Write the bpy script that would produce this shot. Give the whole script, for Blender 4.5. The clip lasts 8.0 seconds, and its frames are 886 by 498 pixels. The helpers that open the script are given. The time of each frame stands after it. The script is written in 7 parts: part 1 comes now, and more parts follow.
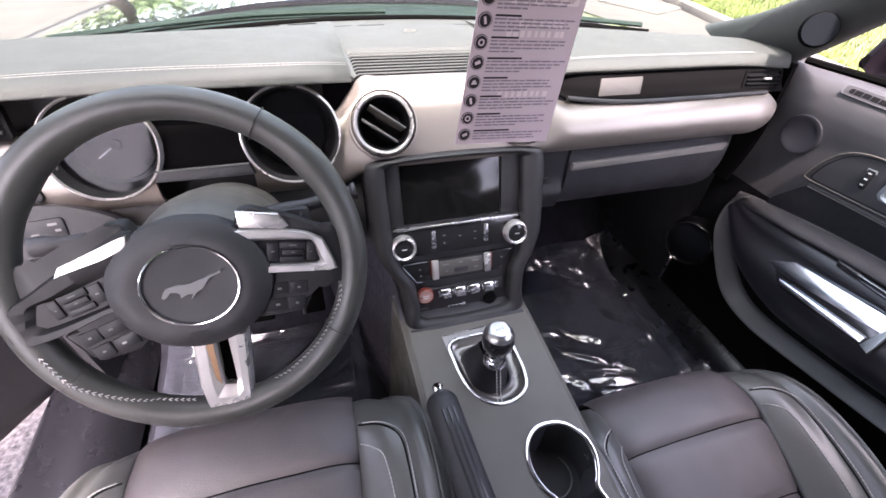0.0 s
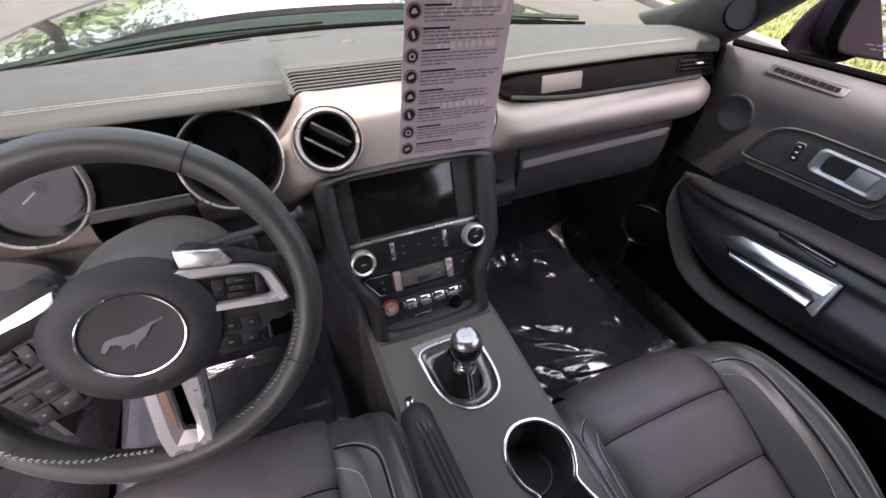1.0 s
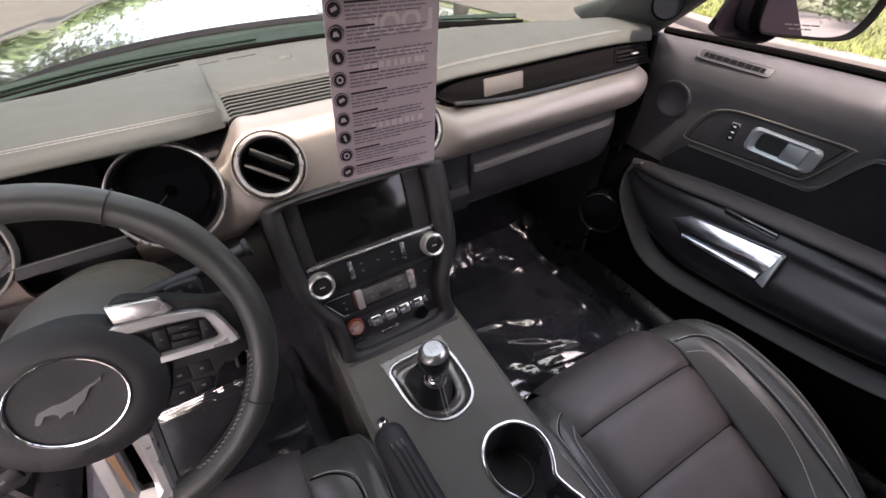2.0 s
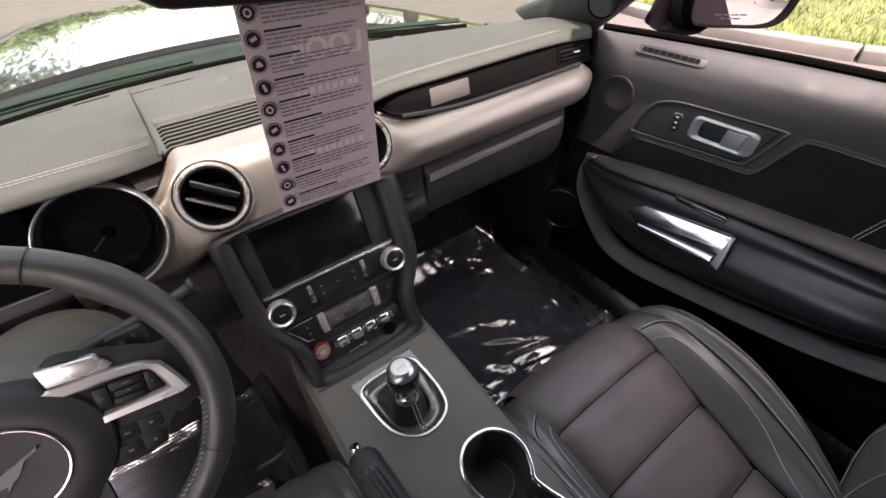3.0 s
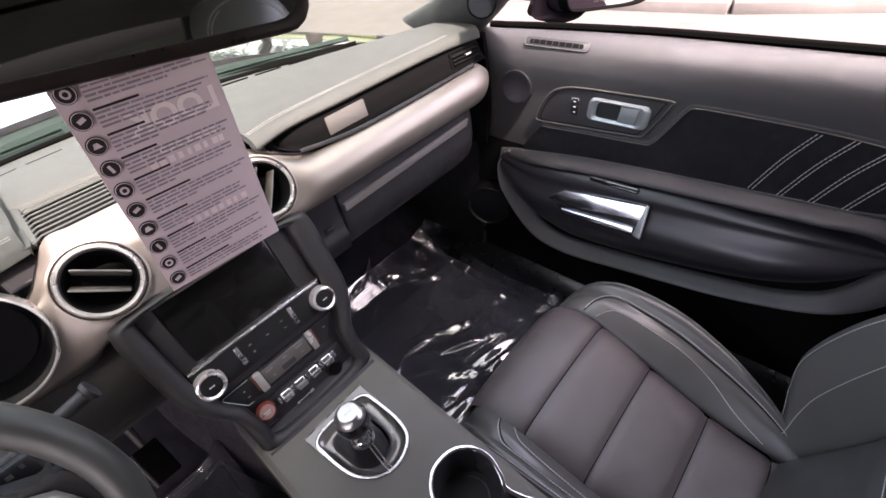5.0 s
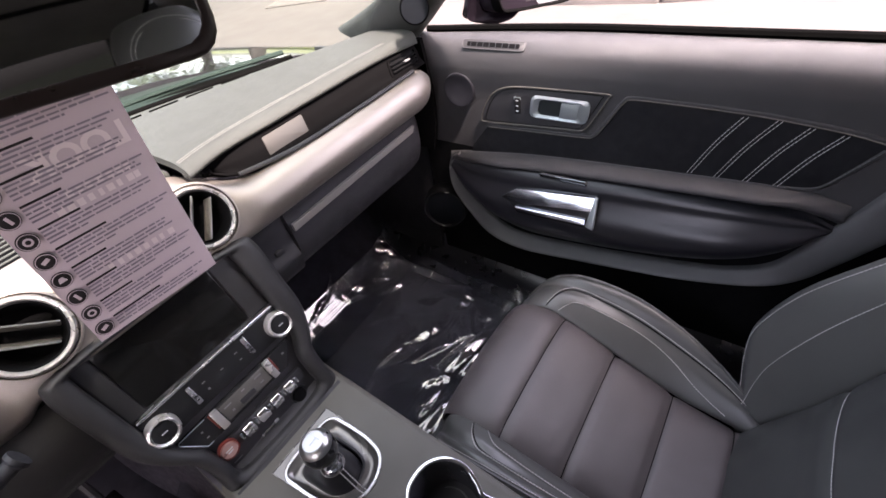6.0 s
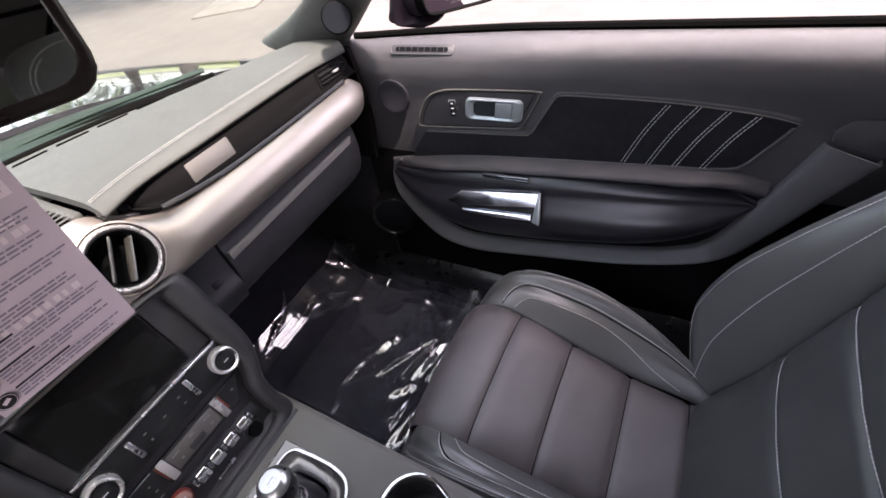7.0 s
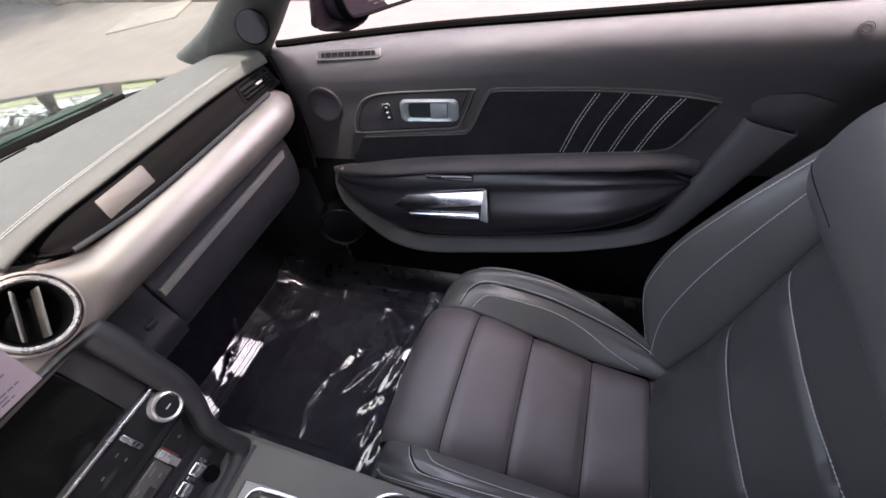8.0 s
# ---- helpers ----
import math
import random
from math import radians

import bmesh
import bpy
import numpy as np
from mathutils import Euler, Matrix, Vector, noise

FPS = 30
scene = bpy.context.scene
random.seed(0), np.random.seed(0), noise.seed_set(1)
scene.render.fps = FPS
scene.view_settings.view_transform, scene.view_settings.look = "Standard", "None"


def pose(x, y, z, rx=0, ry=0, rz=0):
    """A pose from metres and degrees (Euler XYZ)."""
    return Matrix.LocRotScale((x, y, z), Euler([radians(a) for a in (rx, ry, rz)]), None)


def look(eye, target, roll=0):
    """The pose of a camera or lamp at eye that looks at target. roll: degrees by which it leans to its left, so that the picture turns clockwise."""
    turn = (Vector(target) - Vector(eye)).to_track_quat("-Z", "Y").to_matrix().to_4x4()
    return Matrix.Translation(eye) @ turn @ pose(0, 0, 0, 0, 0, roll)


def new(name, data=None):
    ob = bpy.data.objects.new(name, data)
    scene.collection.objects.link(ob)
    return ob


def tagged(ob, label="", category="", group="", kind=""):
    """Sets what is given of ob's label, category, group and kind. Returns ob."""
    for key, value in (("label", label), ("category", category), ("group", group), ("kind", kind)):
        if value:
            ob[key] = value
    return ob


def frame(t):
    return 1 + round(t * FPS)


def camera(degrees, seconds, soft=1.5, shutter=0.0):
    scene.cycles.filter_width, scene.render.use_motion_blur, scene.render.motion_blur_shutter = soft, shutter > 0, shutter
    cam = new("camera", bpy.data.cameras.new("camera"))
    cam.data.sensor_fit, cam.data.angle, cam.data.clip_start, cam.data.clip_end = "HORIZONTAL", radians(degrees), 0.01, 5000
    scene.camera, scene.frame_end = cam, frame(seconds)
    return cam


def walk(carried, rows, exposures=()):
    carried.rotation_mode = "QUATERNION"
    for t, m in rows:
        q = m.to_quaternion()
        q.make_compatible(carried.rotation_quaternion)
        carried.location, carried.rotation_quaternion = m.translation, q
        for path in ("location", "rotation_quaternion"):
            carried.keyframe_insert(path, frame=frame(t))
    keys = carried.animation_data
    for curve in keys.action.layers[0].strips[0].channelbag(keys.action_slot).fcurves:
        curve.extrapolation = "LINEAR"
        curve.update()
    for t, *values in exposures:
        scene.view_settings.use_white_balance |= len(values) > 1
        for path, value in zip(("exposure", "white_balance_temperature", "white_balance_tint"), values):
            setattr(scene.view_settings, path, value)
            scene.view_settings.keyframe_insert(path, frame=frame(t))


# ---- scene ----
cam = camera(91.9, 8.0, soft=1.6)
PATH = [
    (0, (-0.213, 0.015, 1.076), (0.291, 1.451, -0.221), 4.2),
    (0.5, (-0.204, 0.018, 1.081), (0.358, 1.436, -0.213), 3.0),
    (1, (-0.191, 0.023, 1.088), (0.438, 1.406, -0.213), 1.7),
    (1.5, (-0.178, 0.027, 1.095), (0.508, 1.379, -0.21), 0.1),
    (3, (-0.136, 0.032, 1.111), (0.711, 1.284, -0.199), -3.3),
    (3.5, (-0.123, 0.031, 1.117), (0.752, 1.262, -0.194), -5.4),
    (4, (-0.109, 0.029, 1.118), (0.813, 1.221, -0.198), -6.6),
    (4.5, (-0.095, 0.028, 1.121), (0.872, 1.178, -0.199), -8.1),
    (6, (-0.056, 0.018, 1.123), (1.047, 1.014, -0.216), -11.5),
    (6.5, (-0.043, 0.012, 1.125), (1.11, 0.927, -0.229), -11.9),
    (7, (-0.025, 0.006, 1.126), (1.16, 0.851, -0.246), -13.0),
    (7.5, (-0.011, 0.002, 1.124), (1.21, 0.763, -0.266), -13.6),
    (8, (0.005, -0.003, 1.122), (1.248, 0.674, -0.291), -14.5),
]
walk(cam, [(t, look(eye, target, roll)) for t, eye, target, roll in PATH], [(0, 4.5, 6630, 26), (0.6, 4.15, 6730, 26), (1.5, 3.6, 7080, 25), (3.0, 3.65, 7430, 24), (3.5, 3.85, 7330, 24), (4.0, 4.1, 7180, 25), (4.5, 4.15, 7130, 26), (6, 4.15, 7030, 26), (8, 4.05, 6880, 25)])

# ---- light ----
world = bpy.data.worlds.new("sky")
scene.world = world
world.use_nodes = True
wn = world.node_tree.nodes
sky = wn.new("ShaderNodeTexSky")
sky.sky_type = "NISHITA"
sky.sun_disc = False
sky.sun_elevation = radians(58)
sky.sun_rotation = radians(200)
sky.dust_density = 4.0
sky.air_density = 0.8
wn["Background"].inputs[1].default_value = 0.13
hazy = wn.new("ShaderNodeHueSaturation")
hazy.inputs["Saturation"].default_value = 0.62
world.node_tree.links.new(sky.outputs[0], hazy.inputs["Color"])
world.node_tree.links.new(hazy.outputs[0], wn["Background"].inputs[0])
sun = new("sun", bpy.data.lights.new("sun", "SUN"))
sun.data.energy = 1.5
sun.data.angle = radians(3.0)
sun.data.color = (1.0, 0.95, 0.88)
sun.matrix_world = look((-0.5, -2.2, 4.0), (0, 0, 0))

# ---- materials ----
def mat(name, color, rough=0.5, metal=0.0, grain=0.0, grain_size=800.0, vary=0.15, vary_size=6.0, coat=0.0, pattern="noise", spec=0.5, rough_vary=0.1):
    """A surface with tone variation at a large scale, roughness wear and fine relief."""
    m = bpy.data.materials.new(name)
    m.use_nodes = True
    t = m.node_tree
    n, li = t.nodes, t.links.new
    b = n["Principled BSDF"]
    co = n.new("ShaderNodeTexCoord")
    big = n.new("ShaderNodeTexNoise")
    big.inputs["Scale"].default_value = vary_size
    big.inputs["Detail"].default_value = 6
    li(co.outputs["Object"], big.inputs["Vector"])
    ramp = n.new("ShaderNodeMapRange")
    ramp.inputs[1].default_value, ramp.inputs[2].default_value = 0.3, 0.7
    ramp.inputs[3].default_value, ramp.inputs[4].default_value = 1 - vary, 1 + vary
    li(big.outputs["Fac"], ramp.inputs[0])
    mul = n.new("ShaderNodeVectorMath")
    mul.operation = "SCALE"
    mul.inputs[0].default_value = color[:3]
    li(ramp.outputs[0], mul.inputs["Scale"])
    li(mul.outputs[0], b.inputs["Base Color"])
    rr = n.new("ShaderNodeMapRange")
    rr.inputs[1].default_value, rr.inputs[2].default_value = 0.3, 0.7
    rr.inputs[3].default_value, rr.inputs[4].default_value = max(0.02, rough - rough_vary), min(1, rough + rough_vary)
    mid = n.new("ShaderNodeTexNoise")
    mid.inputs["Scale"].default_value = vary_size * 5
    mid.inputs["Detail"].default_value = 4
    li(co.outputs["Object"], mid.inputs["Vector"])
    li(mid.outputs["Fac"], rr.inputs[0])
    li(rr.outputs[0], b.inputs["Roughness"])
    b.inputs["Metallic"].default_value = metal
    b.inputs["Coat Weight"].default_value = coat
    b.inputs["Specular IOR Level"].default_value = spec
    if grain > 0:
        if pattern == "leather":
            g = n.new("ShaderNodeTexVoronoi")
            g.inputs["Scale"].default_value = grain_size
            out = g.outputs["Distance"]
        else:
            g = n.new("ShaderNodeTexNoise")
            g.inputs["Scale"].default_value = grain_size
            g.inputs["Detail"].default_value = 3
            out = g.outputs["Fac"]
        li(co.outputs["Object"], g.inputs["Vector"])
        bump = n.new("ShaderNodeBump")
        bump.inputs["Strength"].default_value = grain
        bump.inputs["Distance"].default_value = 0.001
        li(out, bump.inputs["Height"])
        li(bump.outputs[0], b.inputs["Normal"])
    return m


def clear(name, tint, gloss_rough=0.0, ior=1.45, haze=0.0):
    """Thin clear sheet: see-through with Fresnel gloss."""
    m = bpy.data.materials.new(name)
    m.use_nodes = True
    t = m.node_tree
    n, li = t.nodes, t.links.new
    n.remove(n["Principled BSDF"])
    tr, gl, mx, fr = n.new("ShaderNodeBsdfTransparent"), n.new("ShaderNodeBsdfGlossy"), n.new("ShaderNodeMixShader"), n.new("ShaderNodeFresnel")
    tr.inputs[0].default_value = (*tint, 1)
    gl.inputs["Roughness"].default_value = gloss_rough
    fr.inputs["IOR"].default_value = ior
    li(fr.outputs[0], mx.inputs[0])
    li(tr.outputs[0], mx.inputs[1])
    li(gl.outputs[0], mx.inputs[2])
    if haze:
        df, m2 = n.new("ShaderNodeBsdfDiffuse"), n.new("ShaderNodeMixShader")
        df.inputs[0].default_value = (0.62, 0.68, 0.85, 1)
        m2.inputs[0].default_value = haze
        li(mx.outputs[0], m2.inputs[1])
        li(df.outputs[0], m2.inputs[2])
        mx = m2
    li(mx.outputs[0], n["Material Output"].inputs[0])
    return m


LEATHER = mat("black_leather", (0.083, 0.072, 0.073), 0.38, grain=0.4, grain_size=900, pattern="leather", vary=0.12, vary_size=7, rough_vary=0.05, spec=0.65)
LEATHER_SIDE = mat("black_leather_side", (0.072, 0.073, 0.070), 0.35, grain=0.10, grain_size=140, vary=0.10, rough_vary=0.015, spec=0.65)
# Seat leather darkened so its colour carries the backrest's shade
SHADED_LEATHER = mat("shaded_leather_backrest", (0.043, 0.045, 0.043), 0.40, grain=0.10, grain_size=140, vary=0.1, rough_vary=0.04)
PAD = mat("dash_pad_vinyl", (0.032, 0.0345, 0.032), 0.62, grain=0.5, grain_size=1100, pattern="leather", vary=0.05, spec=0.3, rough_vary=0.03)
PLASTIC = mat("black_plastic", (0.019, 0.0185, 0.021), 0.45, grain=0.35, grain_size=1500, pattern="leather", vary=0.14, spec=0.4)
PILLAR = mat("pillar_plastic", (0.034, 0.036, 0.034), 0.5, grain=0.3, grain_size=1200, pattern="leather", vary=0.1, spec=0.35)
SURROUND = mat("soft_stack_plastic", (0.021, 0.0205, 0.0215), 0.48, grain=0.3, grain_size=1500, pattern="leather", vary=0.12, spec=0.4)
CONSOLE = mat("console_plastic", (0.082, 0.076, 0.064), 0.42, grain=0.25, grain_size=1500, pattern="leather", vary=0.10)
SCREEN = mat("unlit_screen", (0.007, 0.0068, 0.0066), 0.11, vary=0.05, rough_vary=0.02, spec=0.3)
GLOSS = mat("gloss_black", (0.017, 0.017, 0.018), 0.12, vary=0.1, rough_vary=0.05)
# Near-black for black parts, and for recess shade put into the colour
DARK = mat("black_and_recess_shade", (0.004, 0.004, 0.0045), 0.75, vary=0.2, spec=0.05)
DIAL = mat("dull_dial_plastic", (0.020, 0.020, 0.021), 0.6, vary=0.15, spec=0.25)
SPOKE = mat("dark_spoke_plastic", (0.012, 0.012, 0.013), 0.5, grain=0.2, grain_size=1500, pattern="leather", vary=0.12, spec=0.3)
RUBBER = mat("rubber_seal", (0.0025, 0.0025, 0.0025), 0.8, vary=0.2, spec=0.0)
BADGE = mat("dull_badge_metal", (0.050, 0.046, 0.043), 0.5, metal=0.3, vary=0.04)
RIM_LEATHER = mat("rim_leather", (0.044, 0.045, 0.041), 0.42, grain=0.10, grain_size=1600, pattern="leather", vary=0.1, rough_vary=0.05)
DOOR_SOFT = mat("door_soft_black", (0.011, 0.011, 0.014), 0.34, spec=0.5, grain=0.07, grain_size=140, vary=0.15, rough_vary=0.0)
DASH_DARK = mat("dark_dash_inlay", (0.0040, 0.0038, 0.0040), 0.8, grain=0.25, grain_size=1500, pattern="leather", vary=0.1, spec=0.0)
SILVER = mat("brushed_silver_trim", (0.262, 0.231, 0.207), 0.46, metal=0.78, grain=0.16, grain_size=500, vary=0.05, rough_vary=0.05)
CHROME = mat("chrome", (0.80, 0.80, 0.82), 0.10, metal=1.0, vary=0.03, rough_vary=0.04)
PULL = mat("polished_pull", (0.82, 0.87, 0.93), 0.17, metal=1.0, vary=0.03, rough_vary=0.05)
TRIM = mat("silver_wheel_trim", (0.66, 0.635, 0.615), 0.29, metal=0.7, vary=0.03, rough_vary=0.04)
THREAD = mat("dash_thread", (0.17, 0.17, 0.16), 0.8, vary=0.1)
MESH = mat("tweeter_mesh", (0.008, 0.009, 0.011), 0.8, grain=0.6, grain_size=1200, spec=0.0)
DOOR_PLASTIC = mat("door_plastic", (0.031, 0.030, 0.032), 0.40, grain=0.5, grain_size=1500, pattern="leather", vary=0.14, spec=0.45)
HANDLE = mat("dull_handle_metal", (0.28, 0.31, 0.32), 0.38, metal=0.6, vary=0.04)
SATIN = mat("satin_metal", (0.60, 0.59, 0.60), 0.26, metal=0.9, vary=0.05, rough_vary=0.06)
GLOVE_TRIM = mat("dull_glove_trim", (0.20, 0.19, 0.18), 0.4, metal=0.4, vary=0.05)
KEYTOP = mat("smooth_grey_keys", (0.011, 0.011, 0.013), 0.5, vary=0.1, spec=0.25)
LIP = mat("grey_lip_plastic", (0.066, 0.066, 0.069), 0.45, grain=0.2, grain_size=1500, pattern="leather", vary=0.1)
SMOKE = mat("smoked_metal", (0.17, 0.16, 0.15), 0.18, metal=0.5, vary=0.05)
CANVAS = mat("black_canvas", (0.12, 0.12, 0.115), 0.95, grain=0.8, grain_size=700, vary=0.1, spec=0.1)
MAT = mat("mat_pile", (0.017, 0.017, 0.022), 0.95, grain=0.9, grain_size=700, vary=0.25, vary_size=20, spec=0.1)
STITCH = mat("grey_stitch_thread", (0.40, 0.39, 0.38), 0.8, vary=0.1)
PIPING = mat("grey_piping", (0.12, 0.12, 0.12), 0.55, vary=0.1)
CARPET = mat("black_carpet", (0.014, 0.014, 0.019), 0.95, spec=0.1, grain=1.0, grain_size=600, vary=0.3, vary_size=30)
# Carpet colour holds the purple sheen of clear film over it
TUNNEL = mat("film_sheen_carpet", (0.042, 0.039, 0.052), 0.55, grain=0.15, grain_size=90, vary=0.3, vary_size=14, spec=0.4)
SUEDE = mat("black_suede", (0.011, 0.011, 0.013), 0.85, spec=0.15, grain=0.5, grain_size=1600, vary=0.2, vary_size=12)
PAPER = mat("paper_card", (0.50, 0.405, 0.43), 0.6, vary=0.04, vary_size=10)
INK = mat("print_dark", (0.014, 0.011, 0.012), 0.6, spec=0.3)
INK_GREY = mat("print_grey", (0.20, 0.17, 0.20), 0.6)
INK_PALE = mat("print_pale", (0.64, 0.54, 0.54), 0.6)
MARK = mat("white_marking", (0.55, 0.55, 0.55), 0.5)
MARK_DIM = mat("dim_marking", (0.12, 0.12, 0.12), 0.5)
RED = mat("red_ring", (0.16, 0.025, 0.018), 0.4)
START = mat("start_button_face", (0.42, 0.25, 0.22), 0.35, metal=0.4)
MIRROR_RIM = mat("brown_black_rim", (0.012, 0.008, 0.007), 0.35, vary=0.1, spec=0.35)
HOUSING = mat("satin_mirror_housing", (0.006, 0.004, 0.006), 0.5, vary=0.12, spec=0.06)
TINTED_MIRROR = mat("dimmed_mirror_glass", (0.78, 0.78, 0.76), 0.02, metal=1.0, vary=0.0, rough_vary=0.01)
MIRROR = mat("mirror_glass", (0.75, 0.76, 0.78), 0.02, metal=1.0, vary=0.0, rough_vary=0.01)
HEADLINER = mat("headliner_cloth", (0.24, 0.24, 0.23), 0.95, grain=0.6, grain_size=900)
PAINT = mat("dark_car_paint", (0.012, 0.010, 0.014), 0.10, coat=1.0, vary=0.1, rough_vary=0.03)
COWL = mat("cowl_plastic", (0.012, 0.019, 0.017), 0.80, grain=0.5, grain_size=400, spec=0.08)
CUPWALL = mat("satin_cup_plastic", (0.045, 0.045, 0.05), 0.2, vary=0.1)
TICK = mat("faint_tick", (0.03, 0.03, 0.03), 0.6)
HCUP = mat("handle_cup_grey", (0.012, 0.015, 0.016), 0.4, vary=0.1)
HUB = mat("airbag_cover", (0.021, 0.021, 0.023), 0.5, grain=0.3, grain_size=1500, pattern="leather", vary=0.08, spec=0.4)
TINT = clear("tinted_rear_glass", (0.010, 0.011, 0.013), 0.0, 1.3)
KNOB = mat("worn_knob_metal", (0.50, 0.49, 0.48), 0.33, metal=0.95, vary=0.06)
ROOFCLOTH = mat("black_roof_cloth", (0.012, 0.012, 0.013), 0.95, grain=0.8, grain_size=700, vary=0.1, spec=0.1)
GLASS = clear("windscreen_glass", (0.68, 0.75, 0.675), 0.0, 1.25)
LENS = clear("gauge_lens", (0.45, 0.45, 0.48), 0.10, 1.24)
FILM = clear("plastic_film", (0.88, 0.89, 0.93), 0.06, 2.2, 0.030)
CONCRETE = mat("pale_concrete", (0.055, 0.051, 0.047), 0.9, grain=0.8, grain_size=90, vary=0.18, vary_size=1.2)
KERBSTONE = mat("kerb_concrete", (0.085, 0.075, 0.069), 0.9, grain=0.8, grain_size=60, vary=0.25, vary_size=2.0)
ROAD = mat("worn_road", (0.0425, 0.0375, 0.0345), 0.92, grain=1.0, grain_size=45, vary=0.12, vary_size=0.6)
GRAVEL = mat("pinkish_aggregate", (0.130, 0.112, 0.108), 0.9, grain=1.0, grain_size=120, vary=0.75, vary_size=75)
SOIL = mat("lawn_soil", (0.048, 0.056, 0.013), 0.95, vary=0.35, vary_size=2.5)
GRASS = mat("grass_blades", (0.075, 0.098, 0.016), 0.7, vary=0.35, vary_size=3)
BARK = mat("tree_bark", (0.075, 0.065, 0.056), 0.9, grain=1.0, grain_size=30, vary=0.3)
LEAF = mat("tree_leaves", (0.06, 0.10, 0.03), 0.6, vary=0.4, vary_size=1.5)
REFLECTED_BROWN = mat("brown_reflection", (0.28, 0.17, 0.10), 0.4, metal=0.6)
LEDGE = mat("scuffed_sill_plastic", (0.011, 0.011, 0.014), 0.28, spec=0.45, vary=0.2, rough_vary=0.015)

# ---- mesh tools ----
ORIGIN = {}


def thing(name, base, label, category, group="", kind=""):
    ob = new(name)
    ob.empty_display_size = 0.05
    ob.location = base
    ORIGIN[ob] = Vector(base)
    return tagged(ob, label, category, group, kind)


def facing(bm, point=(-0.05, 0.0, 1.05)):
    """Turns an open skin's faces towards the cabin."""
    bm.normal_update()
    if sum((Vector(point) - f.calc_center_median()).normalized().dot(f.normal) for f in bm.faces) < 0:
        bmesh.ops.reverse_faces(bm, faces=bm.faces[:])
    bm.normal_update()
    return bm


def part(name, bm, material, parent=None, label="", smooth=True, at=None, turned=False):
    """Links a bmesh given in world coordinates as one mesh under its thing or part."""
    me = bpy.data.meshes.new(name)
    base = ORIGIN[parent] if parent else Vector(at or (0, 0, 0))
    bm.transform(Matrix.Translation(-base))
    if not turned:
        bmesh.ops.recalc_face_normals(bm, faces=bm.faces)
    bm.to_mesh(me)
    bm.free()
    if smooth:
        me.shade_smooth()
        me.set_sharp_from_angle(angle=radians(38))
    for one in material if isinstance(material, (list, tuple)) else [material]:
        me.materials.append(one)
    ob = new(name, me)
    ORIGIN[ob] = base
    if parent:
        ob.parent = parent
    else:
        ob.location = base
    if label:
        ob["label"] = label
    return ob


def spline(pts, n, closed=False):
    """n points on a Catmull-Rom curve through pts."""
    p = [Vector(q) for q in pts]
    k = len(p)
    out = []
    spans = k if closed else k - 1
    for i in range(n):
        s = i / (n if closed else n - 1) * spans
        j = min(int(s), spans - 1)
        f = s - j
        if closed:
            a, b, c, d = p[(j - 1) % k], p[j % k], p[(j + 1) % k], p[(j + 2) % k]
        else:
            a, b, c, d = p[max(j - 1, 0)], p[j], p[j + 1], p[min(j + 2, k - 1)]
        out.append(0.5 * ((2 * b) + (c - a) * f + (2 * a - 5 * b + 4 * c - d) * f * f + (3 * b - a - 3 * c + d) * f * f * f))
    return out


def at_spline(pts, f):
    """The point at f, counted in points, on the curve through pts."""
    j = max(0, min(int(f), len(pts) - 2))
    f -= j
    a, b, c, d = (Vector(pts[max(j - 1, 0)]), Vector(pts[j]), Vector(pts[j + 1]), Vector(pts[min(j + 2, len(pts) - 1)]))
    return 0.5 * ((2 * b) + (c - a) * f + (2 * a - 5 * b + 4 * c - d) * f * f + (3 * b - a - 3 * c + d) * f * f * f)


def on_skin(secs, path, n, lift):
    """A line on a lofted skin: path of (section, point along it), raised towards the cabin."""
    def at(u, v):
        return at_spline([at_spline(sec, v) for sec in secs], u)
    out = []
    for q in spline([(u, v, 0) for u, v in path], n):
        p = at(q.x, q.y)
        nrm = (at(q.x + 0.02, q.y) - p).cross(at(q.x, q.y + 0.02) - p).normalized()
        if nrm.dot(Vector((-0.05, 0.0, 1.05)) - p) < 0:
            nrm = -nrm
        out.append(p + nrm * lift)
    return out


def even(pts, step):
    """Points at even steps along a polyline."""
    out, left = [pts[0].copy()], step
    for a, b in zip(pts, pts[1:]):
        d = (b - a).length
        pos = 0.0
        while d - pos >= left and d > 0:
            pos += left
            out.append(a.lerp(b, pos / d))
            left = step
        left -= d - pos
    return out


def back(bm, thick):
    """Gives an open skin a rear face, on the side away from the cabin."""
    facing(bm)
    front = bm.faces[:]
    rim = [e for e in bm.edges if e.is_boundary]
    twin = {v: bm.verts.new(v.co - v.normal * abs(thick)) for v in bm.verts[:]}
    for f in front:
        bm.faces.new([twin[v] for v in reversed(f.verts)])
    for e in rim:
        a, b = e.verts
        bm.faces.new([a, b, twin[b], twin[a]])


def quads(bm, rows, closed_u=False, closed_v=False):
    vs = [[bm.verts.new(p) for p in row] for row in rows]
    nu, nv = len(vs), len(vs[0])
    for i in range(nu if closed_u else nu - 1):
        for j in range(nv if closed_v else nv - 1):
            q = [vs[i][j], vs[(i + 1) % nu][j], vs[(i + 1) % nu][(j + 1) % nv], vs[i][(j + 1) % nv]]
            try:
                bm.faces.new(q)
            except ValueError:
                pass
    return vs


